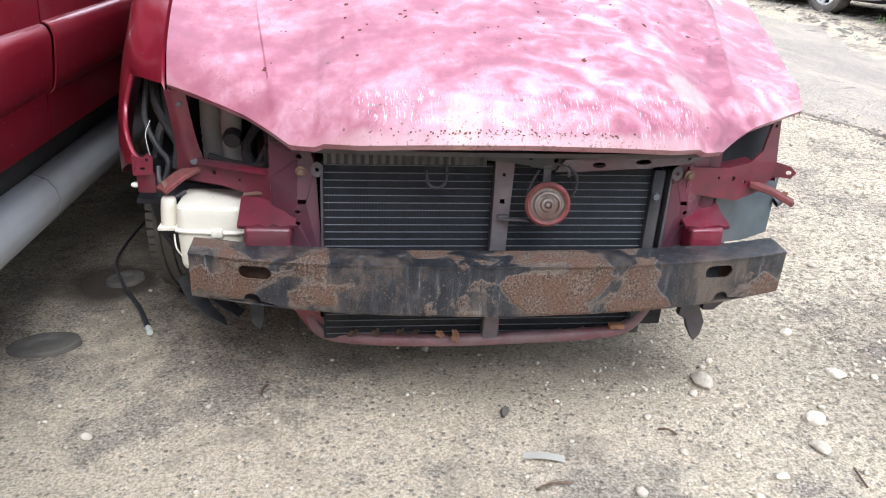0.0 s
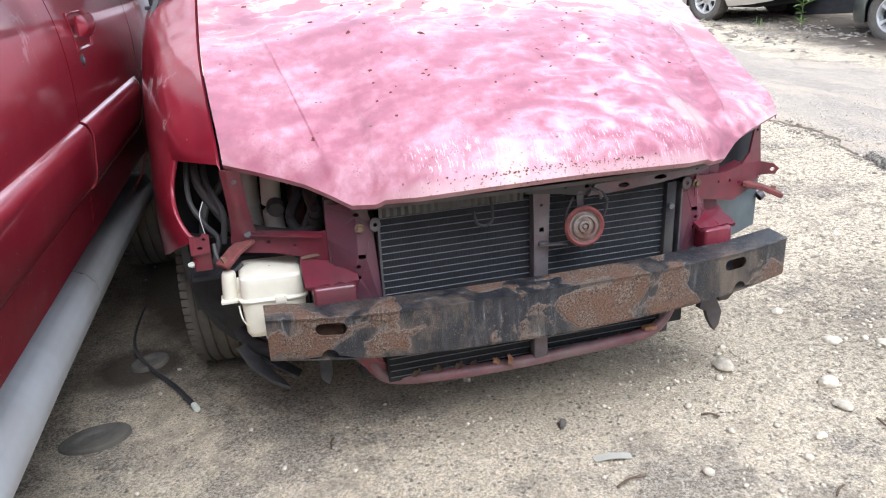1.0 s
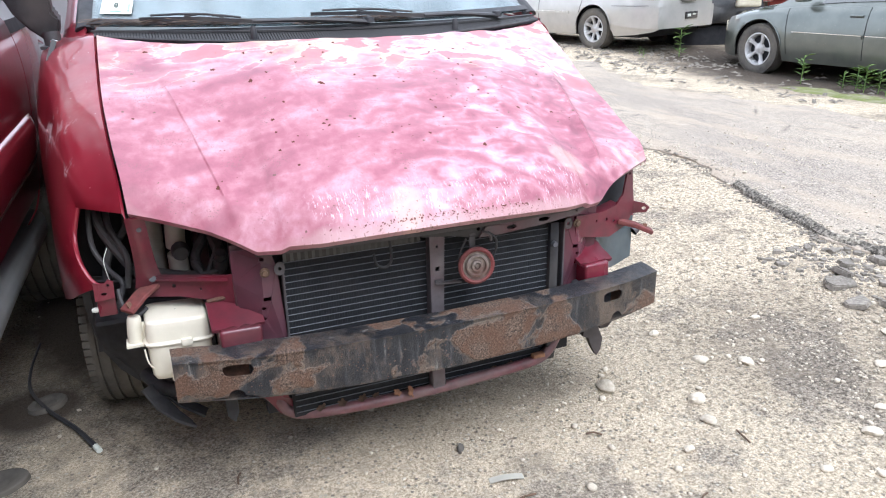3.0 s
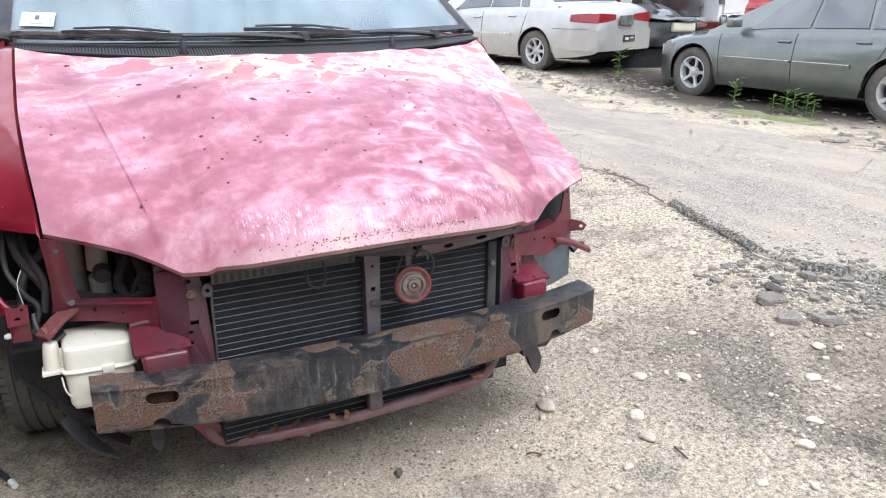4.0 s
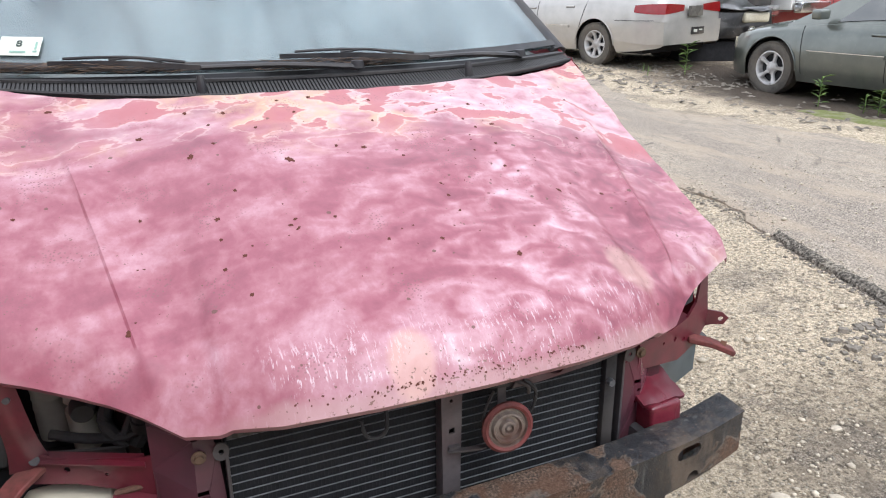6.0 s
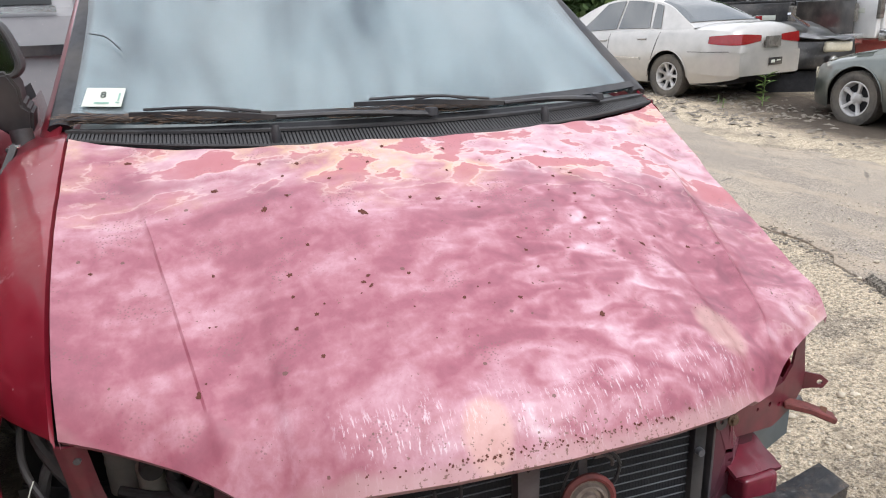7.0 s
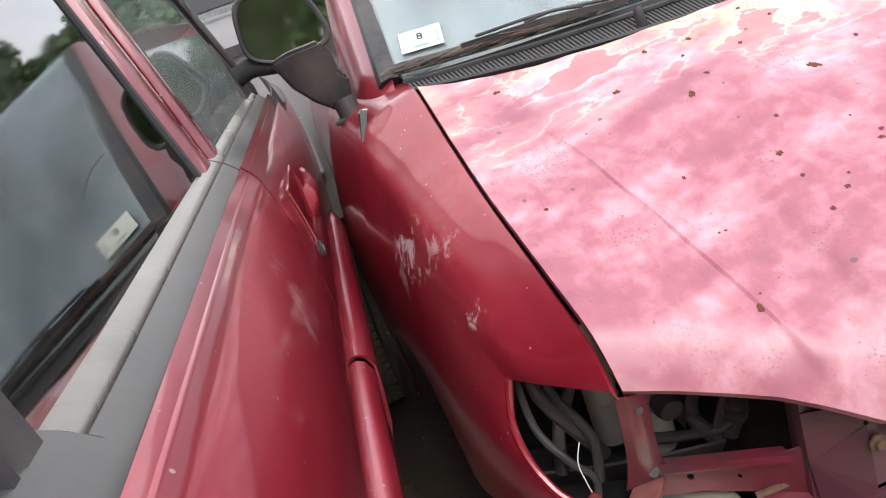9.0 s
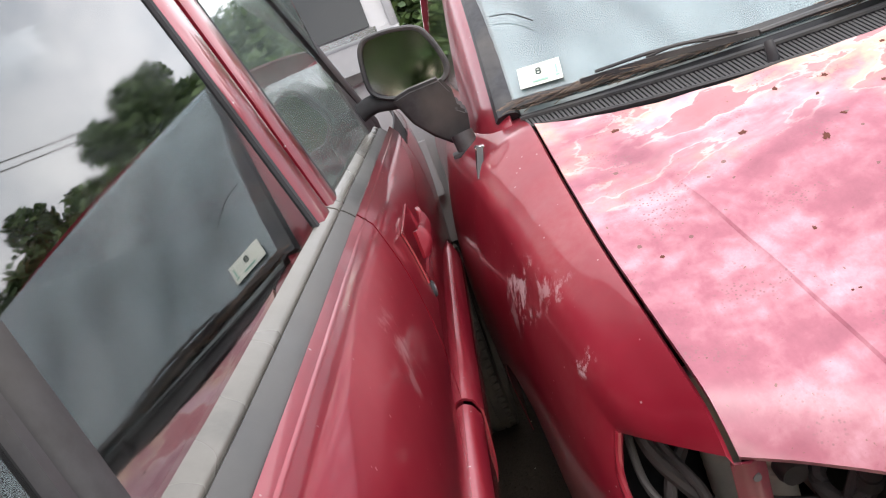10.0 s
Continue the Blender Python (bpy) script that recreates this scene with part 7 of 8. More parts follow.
    gl.faces.new([gl.verts.new((mx + (x - mx) * 0.875, 1.246 + 0.03 * (x - mx), mz + (z - mz) * 0.875)) for x, z in outline])
    thicken(gl, 0.003)
    part("mirror_glass", gl, "mirror", mr, smooth=False)
    ab = plate([(-1.1, 1.34), (-1.05, 1.35), (-0.965, 1.352), (-0.945, 1.31), (-0.945, 1.262), (-0.925, 1.245), (-0.935, 1.19), (-0.955, 1.165), (-0.985, 1.17), (-1.03, 1.21), (-1.07, 1.262)], [], lambda u, v: Vector((u, 1.225 + 0.25 * (1.35 - v), v)), 0.075)
    bmesh.ops.bevel(ab, geom=[e for e in ab.edges if len(e.link_faces) == 2 and e.calc_face_angle() > 0.5], offset=0.008, segments=2, affect="EDGES")
    part("mirror_arm", ab, "black_plastic", mr)
    part("arm_stub", tube([(-1.215, 1.28, 1.325), (-1.15, 1.275, 1.345), (-1.08, 1.27, 1.335), (-1.0, 1.27, 1.335)], 0.026, 14, 10), "void", mr)
    part("arm_neck", tube([(-0.96, 1.235, 1.2), (-0.955, 1.225, 1.15)], 0.03, 6, 10), "black_plastic", mr)
    part("mirror_foot", box((-1.0, 1.2, 1.145), (-0.935, 1.25, 1.157), 0.004), "black_plastic", mr)
    part("mirror_sail", plate([(1.12, 1.285), (1.33, 1.285), (1.14, 1.43)], [], lambda u, v: Vector((gx(v) + 0.006, u, v)), 0.012), "black_plastic", fd)
    for yy in (-1.2, 1.9):
        wheel(suv, (-1.23, yy, 0.36), None, 0.36, 0.22, 0.21, 0, axle=(1, 0, 0))
        wheel(suv, (-2.55, yy, 0.36), None, 0.36, 0.22, 0.21, 0, axle=(-1, 0, 0))


build_suv()

# ---- cars across the road ----
def sedan(name, label, m, mat, P, group="parked cars"):
    """A four-door saloon; local x forward, y left, z up, origin on the ground at mid-wheelbase."""
    car = thing(name, label, "car", m, group)
    L0, L1, W = P["tail"], P["nose"], P["width"] / 2
    wb, wr = P["wheelbase"] / 2, P["wheel_r"]
    belt, deck = P["belt"], P["deck"]
    arch_r = wr + 0.055
    def half(x):
        t = (x - L0) / (L1 - L0)
        return W * (1 - P.get("tail_in", 0.3) * max(0, (0.12 - t) / 0.12) ** 2.4 - 0.55 * max(0, (t - 0.84) / 0.16) ** 2.4)
    def bottom(x):
        z = interp(x, [(L0, 0.33), (L0 + 0.06, 0.29), (L0 + 0.3, 0.25), (L0 + 0.7, 0.22), (L1 - 0.6, 0.2), (L1 - 0.1, 0.22), (L1, 0.34)])
        for c in (-wb, wb):
            if abs(x - c) < arch_r:
                z = max(z, wr + math.sqrt(arch_r**2 - (x - c) ** 2))
        return z
    def wide(z, zt):
        return interp((z - 0.2) / (zt - 0.2), [(0, 0.94), (0.2, 0.985), (0.45, 1.0), (0.62, 0.995), (0.8, 0.975), (0.95, 0.945), (1, 0.915)])
    n = 110
    xs = [lerp(L0, L1, i / n) for i in range(n + 1)]
    bm = bmesh.new()
    rows = []
    for x in xs:
        zt, zd, h, zb = smooth_interp(x, belt), smooth_interp(x, deck), half(x), bottom(x)
        loop = []
        for k in range(13):
            z = lerp(zb, zt, k / 12)
            loop.append((h * wide(z, zt), z))
        ht = loop[-1][0]
        for k in range(1, 6):
            j = 1 - k / 6
            loop.append((ht * j, zt + (zd - zt) * (1 - j**2.4)))
        full = [(y, z) for y, z in loop] + [(0.0, zd)] + [(-y, z) for y, z in reversed(loop)]
        rows.append([bm.verts.new((x, y, z)) for y, z in full])
    for a, b in zip(rows, rows[1:]):
        for k in range(len(a) - 1):
            bm.faces.new((a[k], b[k], b[k + 1], a[k + 1]))
    bm.faces.new(rows[0])
    bm.faces.new(rows[-1][::-1])
    bmesh.ops.remove_doubles(bm, verts=bm.verts, dist=0.0005)
    body = part("body", bm, mat, car, angle=32)
    part("underbody", box((L0 + 0.3, -W * 0.78, 0.2), (L1 - 0.3, W * 0.78, 0.6), 0.02), "void", car)
    # greenhouse
    roof, rb = P["roof"], P["roof_half"]
    x_r, x_f = roof[0][0], roof[-1][0]
    gb = bmesh.new()
    def gh(u, v):
        x = lerp(x_r, x_f, u)
        zt = smooth_interp(x, belt) - 0.015
        zr = max(smooth_interp(x, roof), zt + 0.001)
        yb = half(x) * 0.905
        f = (zr - zt) / 0.5
        yr = lerp(yb, min(yb, rb), min(1, f))
        s = abs(2 * v - 1)
        sg = 1 if v < 0.5 else -1
        if s > 0.42:
            t = (1 - s) / 0.58
            return (x, sg * lerp(yb, yr, t), lerp(zt, zr - 0.03 * f, t ** 0.95))
        t = s / 0.42
        return (x, sg * yr * t, zr - 0.03 * f * t**2.5)
    grid(gb, 60, 28, gh)
    part("cabin", gb, mat, car, angle=50)
    # panes stand 4 mm proud of the cabin
    def pane(nm, u0, u1, v0, v1, slant0=0.0, slant1=0.0):
        for flip in (0, 1):
            def f(u, v):
                vv = lerp(v0, v1, v)
                uu = lerp(u0 + slant0 * v, u1 + slant1 * v, u)
                p = Vector(gh(uu, vv))
                s = 1.008
                return (p.x, p.y * s * (-1 if flip else 1) + (-0.004 if flip else 0.004), p.z + 0.002)
            part(nm, sheet(14, 6, f, 0.003), "glass_car", car)
    for u0, u1, s0, s1 in P["side_panes"]:
        pane("side_window", u0, u1, 0.035, 0.265, s0, s1)
    def screen(nm, u0, u1):
        def f(u, v):
            p = Vector(gh(lerp(u0, u1, u), lerp(0.27, 0.73, v)))
            return (p.x, p.y * 0.97, p.z + 0.012)
        part(nm, sheet(12, 12, f, 0.003), "glass_car", car)
    screen("rear_window", *P["rear_screen"])
    screen("windshield", *P["front_screen"])
    # seams, handles and rub strips on both sides
    def on_side(x, z, off, sd):
        return Vector((x, sd * (half(x) * wide(z, smooth_interp(x, belt)) + off), z))
    for sd in (1, -1):
        for x, dx in P["seams"]:
            pts = [on_side(x + dx * k / 10, lerp(0.3, smooth_interp(x, belt) - 0.01, k / 10), 0.0015, sd) for k in range(11)]
            part("door_seam", tube(pts, 0.004, 14, 6), "void", body)
        for x in P["handles"]:
            zt = smooth_interp(x, belt) - 0.1
            hd = part("door_handle", tube([on_side(x - 0.08, zt, 0.004, sd), on_side(x, zt, 0.02, sd), on_side(x + 0.08, zt, 0.004, sd)], 0.014, 10, 8), mat, car)
            part("handle_recess", box((x - 0.085, sd * (half(x) * 0.97) - 0.006, zt - 0.02), (x + 0.085, sd * (half(x) * 0.97) + 0.003, zt + 0.012), 0.005), "trim_dark", hd)
        if P.get("rub_z"):
            for a, b in P["rub"]:
                part("rub_strip", strip([on_side(lerp(a, b, k / 8), P["rub_z"], 0.006, sd) for k in range(9)], 0.02, 0.04), mat, car)
                part("rub_line", strip([on_side(lerp(a, b, k / 8), P["rub_z"] + 0.014, 0.017, sd) for k in range(9)], 0.004, 0.008), "chrome", car)
        for c in (-wb, wb):
            pts = [on_side(c + (arch_r + 0.004) * math.cos(a), wr + (arch_r + 0.004) * math.sin(a), 0.001, sd) for a in (math.pi * k / 16 for k in range(17))]
            part("arch_lip", tube(pts, 0.009, 32, 6), mat, car)
            lb = bmesh.new()
            grid(lb, 16, 3, lambda u, v: (c - (arch_r - 0.004) * math.cos(math.pi * u), sd * lerp(W * 0.55, W * 0.93, v), wr + (arch_r - 0.004) * math.sin(math.pi * u)))
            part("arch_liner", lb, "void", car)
            wheel(car, (c, sd * (W - 0.115), wr), None, wr, 0.2, P["rim_r"], P["spokes"], axle=(0, sd, 0))
    part("mirror", box((P["mirror_x"] - 0.06, W * 0.93, 0.93), (P["mirror_x"] + 0.06, W * 1.13, 1.04), 0.03, 3), P.get("mirror_mat", mat), car)
    part("mirror", box((P["mirror_x"] - 0.06, -W * 1.13, 0.93), (P["mirror_x"] + 0.06, -W * 0.93, 1.04), 0.03, 3), P.get("mirror_mat", mat), car)
    # lamps follow the corners
    def corner(nm, x0, x1, z0, z1, lm, grow=0.006, wrap=0.5, label=""):
        for sd in (1, -1):
            def f(u, v):
                sl = 0.75 * abs(u - 0.45) ** 1.6 * (z1 - z0)
                z = lerp(z0 + sl, z1 - sl * 0.6, v)
                if u < 0.5:
                    x = lerp(x0, x1, u * 2)
                    y = half(x) * wide(z, smooth_interp(x, belt)) + grow
                else:
                    x = x1 + math.copysign(grow, x1)
                    y = half(x1) * wide(z, 0.9) * lerp(1.0, wrap, u * 2 - 1)
                return (x, sd * y, z)
            part(nm, sheet(16, 5, f, 0.004), lm, car, label)
    corner("tail_lamp", *P["tail_lamp"], "lamp_red", wrap=P.get("lamp_wrap", 0.45), label="red wrap-round tail lamp")
    corner("head_lamp", *P["head_lamp"], "lamp_clear", label="clouded headlight")
    tl = P["tail_lamp"]
    corner("rear_bumper", tl[0] + 0.3, tl[1] + 0.005, 0.34, tl[2] - 0.1, mat, grow=0.022, wrap=0.0, label="body-coloured rear bumper cover")
    if P.get("plate"):
        x, z0, z1 = P["plate"]
        part("number_plate", box((x - 0.01, -0.16, z0), (x + 0.004, 0.16, z1), 0.003), "trim_grey", car)
    if P.get("bumper_mark"):
        x, y, z = P["bumper_mark"]
        bmk = part("bumper_sticker", box((x - 0.006, y - 0.14, z - 0.05), (x + 0.002, y + 0.14, z + 0.05), 0.002), "paint_black", car, "small black sticker with pale marks")
        part("sticker_mark", box((x - 0.008, y + 0.02, z - 0.02), (x - 0.004, y + 0.1, z + 0.02), 0.001), "paper", bmk)
        part("sticker_mark", box((x - 0.008, y - 0.1, z + 0.0), (x - 0.004, y - 0.02, z + 0.02), 0.001), "paper", bmk)
    if P.get("bumper_line"):
        x, z = P["bumper_line"]
        pts = [on_side(lerp(-wb - arch_r - 0.01, L0 + 0.12, k / 6), z, 0.002, 1) for k in range(7)]
        part("bumper_seam", tube(pts, 0.004, 14, 6), "void", body)
    return car


TAURUS = dict(tail=-2.5, nose=2.36, width=1.85, wheelbase=2.755, wheel_r=0.325, rim_r=0.205, spokes=5,
              belt=[(-2.5, 0.62), (-2.44, 0.82), (-2.2, 0.9), (-1.5, 0.93), (-0.5, 0.9), (0.6, 0.87), (1.0, 0.85), (1.7, 0.76), (2.1, 0.68), (2.3, 0.58), (2.36, 0.48)],
              deck=[(-2.5, 0.66), (-2.44, 0.9), (-2.2, 0.98), (-1.5, 1.0), (-0.5, 0.95), (0.6, 0.94), (1.05, 0.94), (1.7, 0.86), (2.1, 0.76), (2.3, 0.62), (2.36, 0.5)],
              roof=[(-2.0, 0.95), (-1.7, 1.12), (-1.3, 1.29), (-0.9, 1.38), (-0.4, 1.42), (0.0, 1.4), (0.35, 1.32), (0.8, 1.1), (1.25, 0.86)], roof_half=0.56,
              side_panes=[(0.235, 0.315, 0.02, 0.02), (0.33, 0.53, 0.03, 0.0), (0.545, 0.8, 0.0, -0.14)], rear_screen=(0.06, 0.3), front_screen=(0.68, 0.96),
              seams=[(0.92, 0.06), (-0.12, 0.0), (-1.0, -0.25)], handles=(0.02, -0.95), rub_z=0.56, rub=((-0.1, 0.85), (-0.85, -0.14)), mirror_x=0.72,
              tail_lamp=(-2.2, -2.46, 0.68, 0.8), head_lamp=(2.05, 2.28, 0.5, 0.64))
ACCORD = dict(tail=-2.42, nose=2.38, width=1.785, wheelbase=2.715, wheel_r=0.31, rim_r=0.195, spokes=7,
              belt=[(-2.42, 0.6), (-2.38, 0.84), (-2.2, 0.93), (-1.5, 0.95), (-0.5, 0.92), (0.6, 0.88), (1.0, 0.85), (1.7, 0.77), (2.1, 0.7), (2.32, 0.6), (2.38, 0.5)],
              deck=[(-2.42, 0.64), (-2.38, 0.94), (-2.2, 1.03), (-1.5, 1.02), (-0.5, 0.96), (0.6, 0.94), (1.0, 0.94), (1.7, 0.87), (2.1, 0.78), (2.32, 0.64), (2.38, 0.52)],
              roof=[(-1.75, 0.98), (-1.5, 1.12), (-1.15, 1.3), (-0.8, 1.4), (-0.4, 1.45), (0.05, 1.43), (0.4, 1.34), (0.8, 1.14), (1.25, 0.88)], roof_half=0.55,
              side_panes=[(0.2, 0.26, 0.04, 0.03), (0.275, 0.49, 0.04, 0.0), (0.505, 0.79, 0.0, -0.15)], rear_screen=(0.04, 0.27), front_screen=(0.7, 0.96),
              seams=[(0.9, 0.06), (-0.15, 0.0), (-0.98, -0.2)], handles=(-0.02, -0.85), rub_z=0.55, rub=((-0.1, 0.85), (-0.85, -0.14)), mirror_x=0.72,
              tail_lamp=(-2.05, -2.4, 0.74, 0.88), head_lamp=(2.05, 2.3, 0.55, 0.68), lamp_wrap=0.35, plate=(-2.44, 0.7, 0.84), bumper_mark=(-2.43, -0.1, 0.5), bumper_line=(-2.4, 0.66))


def frame_at(x, y, z, hx, hy):
    """A pose on the ground facing (hx, hy)."""
    return Matrix.Translation((x, y, z)) @ Matrix.Rotation(math.atan2(hy, hx), 4, "Z")


# rear-left and front-left hubs decide where each stands
def stand(front, rear, width, wheel_inset, z):
    f, r = Vector(front), Vector(rear)
    d = (f - r).normalized()
    left = Vector((-d.y, d.x))
    mid = (f + r) / 2 - left * (width / 2 - wheel_inset + 0.1)
    return frame_at(mid.x, mid.y, z, d.x, d.y)


sedan("sedan", "sage grey saloon car with five-spoke alloy wheels", stand((6.98, 5.87), (7.13, 3.12), 1.85, 0.1, 0.0), "paint_sage", TAURUS)
sedan("sedan", "silver saloon car with red tail lamps, parked nose away", stand((5.45, 10.95), (6.05, 8.3), 1.785, 0.1, 0.19), "paint_silver", ACCORD)

HATCH = dict(tail=-2.3, nose=2.3, width=1.9, wheelbase=2.85, wheel_r=0.32, rim_r=0.2, spokes=5,
             belt=[(-2.3, 0.7), (-2.25, 0.98), (-1.5, 1.02), (0.6, 0.98), (1.2, 0.95), (1.8, 0.82), (2.2, 0.66), (2.3, 0.5)],
             deck=[(-2.3, 0.74), (-2.25, 1.02), (-1.5, 1.05), (0.6, 1.02), (1.2, 1.02), (1.8, 0.92), (2.2, 0.72), (2.3, 0.54)],
             roof=[(-2.2, 1.05), (-2.1, 1.45), (-1.7, 1.66), (-0.8, 1.74), (0.2, 1.7), (0.6, 1.56), (1.2, 1.2), (1.6, 0.98)], roof_half=0.66,
             side_panes=[(0.1, 0.3, 0.02, 0.0), (0.33, 0.5, 0.0, 0.0), (0.53, 0.78, 0.0, -0.1)], rear_screen=(0.02, 0.08), front_screen=(0.76, 0.97),
             seams=[(1.0, 0.0), (0.0, 0.0)], handles=(0.1,), rub_z=0.6, rub=((-0.9, 0.9),), mirror_x=0.95,
             tail_lamp=(-2.0, -2.26, 0.75, 0.95), head_lamp=(2.0, 2.22, 0.6, 0.74))
sedan("hatchback", "faded red minivan parked beyond the sage saloon", frame_at(12.6, 9.9, 0.15, 0.75, -0.66) @ Matrix.Rotation(radians(180), 4, "Z"), "paint_redfade", HATCH)
sedan("sedan", "pale silver saloon car parked beyond the minivan", frame_at(6.4, 15.2, 0.25, -0.25, 0.97) @ Matrix.Rotation(radians(180), 4, "Z"), "paint_silver", ACCORD)


def pickup(name, label, m, mat, bed=True):
    """A full-size pickup; local x forward, y left."""
    car = thing(name, label, "pickup", m, "parked cars")
    def loft(nm, stations, mt):
        bm = bmesh.new()
        rows = []
        for x, w, z0, z1 in stations:
            r = 0.07
            pts = [(w * 0.97, z0), (w, z0 + 0.12), (w, z1 - r), (w - 0.03, z1 - 0.015), (w - r, z1), (-w + r, z1), (-w + 0.03, z1 - 0.015), (-w, z1 - r), (-w, z0 + 0.12), (-w * 0.97, z0)]
            rows.append([bm.verts.new((x, y, z)) for y, z in pts])
        for a, b in zip(rows, rows[1:]):
            for k in range(len(a) - 1):
                bm.faces.new((a[k], b[k], b[k + 1], a[k + 1]))
        bm.faces.new(rows[0])
        bm.faces.new(rows[-1][::-1])
        return part(nm, bm, mt, car, angle=40)
    if bed:
        for sd in (1, -1):
            part("bed_side", box((-2.6, sd * 0.86, 0.55), (-0.45, sd * 0.98, 1.27), 0.03, 3), mat, car)
            part("bed_rail", box((-2.6, sd * 0.84, 1.265), (-0.45, sd * 0.99, 1.3), 0.012, 2), "black_plastic", car)
            part("tail_lamp", box((-2.64, sd * 0.86, 0.88), (-2.57, sd * 0.99, 1.2), 0.02, 3), "trim_grey", car)
            part("bed_decal", box((-2.35, sd * 0.984, 0.98), (-1.95, sd * 0.988, 1.06), 0.001), "paper", car)
            part("decal_mark", box((-2.1, sd * 0.987, 0.985), (-1.97, sd * 0.991, 1.055), 0.001), "lamp_red", car)
        part("bed_floor", box((-2.58, -0.86, 0.7), (-0.45, 0.86, 0.76), 0.01), "black_plastic", car)
        part("tailgate", box((-2.64, -0.86, 0.7), (-2.58, 0.86, 1.27), 0.02, 3), mat, car)
        part("rear_bumper", box((-2.8, -0.95, 0.5), (-2.62, 0.95, 0.7), 0.04, 3), "chrome", car)
    loft("cab", [(-0.42, 0.98, 0.5, 1.22), (0.9, 0.98, 0.45, 1.2), (1.3, 0.98, 0.45, 1.2), (2.5, 0.95, 0.5, 1.12), (2.75, 0.88, 0.5, 1.0)], mat)
    loft("cab_roof", [(-0.4, 0.9, 1.2, 1.22), (-0.32, 0.8, 1.2, 1.8), (0.0, 0.78, 1.2, 1.86), (0.75, 0.78, 1.2, 1.84), (1.35, 0.86, 1.19, 1.24)], mat)
    for sd in (1, -1):
        part("side_window", plate([(-0.2, 1.28), (0.42, 1.28), (0.4, 1.72), (-0.15, 1.74)], [], lambda u, v: Vector((u, sd * (0.89 - (v - 1.28) * 0.17), v)), 0.012), "glass_dark", car)
        part("side_window", plate([(0.47, 1.28), (1.12, 1.28), (0.78, 1.7), (0.45, 1.72)], [], lambda u, v: Vector((u, sd * (0.89 - (v - 1.28) * 0.17), v)), 0.012), "glass_dark", car)
        for x in (-1.7, 1.75):
            wheel(car, (x, sd * 0.86, 0.38), None, 0.38, 0.24, 0.22, 5, axle=(0, sd, 0))
    part("rear_window", plate([(-0.6, 1.3), (0.6, 1.3), (0.56, 1.72), (-0.56, 1.72)], [], lambda u, v: Vector((-0.36 + (v - 1.3) * 0.12 - 0.02, u, v)), 0.012), "glass_dark", car)
    return car


pickup("pickup", "black pickup truck with an open bed and pale decals", frame_at(9.3, 11.9, 0.2, -0.24, 0.97), "paint_black")
pickup("pickup", "white pickup truck with dark windows behind the black one", frame_at(11.6, 12.0, 0.25, -0.15, 0.99), "paint_white")


def wreck_front():
    """The crushed dark front corner of a scrapped car between the two saloons."""
    w = thing("car_wreck", "crushed dark car front between the two saloons", "wreck", frame_at(8.35, 8.4, 0.12, -0.3, -0.95))
    rng = random.Random(12)
    bm = box((-0.6, -0.7, 0.35), (0.6, 0.7, 0.85), 0.08, 3)
    for v in bm.verts:
        v.co += Vector((noise.noise(v.co * 3), noise.noise(v.co * 3 + Vector((7, 0, 0))), noise.noise(v.co * 3 + Vector((0, 7, 0))))) * 0.12
    part("crushed_body", bm, "paint_black", w)
    part("bent_panel", sheet(10, 8, lambda u, v: (lerp(-0.6, 0.7, u), lerp(-0.7, 0.6, v), 0.92 + 0.12 * math.sin(3 * u + 2 * v) + 0.05 * noise.noise((u * 6, v * 6, 0))), 0.01), "paint_black", w)
    part("headlight", box((0.5, 0.2, 0.62), (0.66, 0.62, 0.78), 0.05, 3), "lamp_clear", w)
    part("fog_lamp", lathe([(0, 0.03), (0.06, 0.025), (0.075, 0.0)], Matrix.Translation((0.66, 0.35, 0.5)) @ Matrix.Rotation(radians(90), 4, "Y"), 16), "chrome", w)
    part("loose_strut", strip([(0.1, 0.2, 0.98), (0.5, -0.3, 1.18)], 0.05, 0.03), "chrome", w)
    part("sill", box((-0.6, -0.7, 0.0), (0.5, 0.7, 0.36), 0.05), "void", w)


wreck_front()


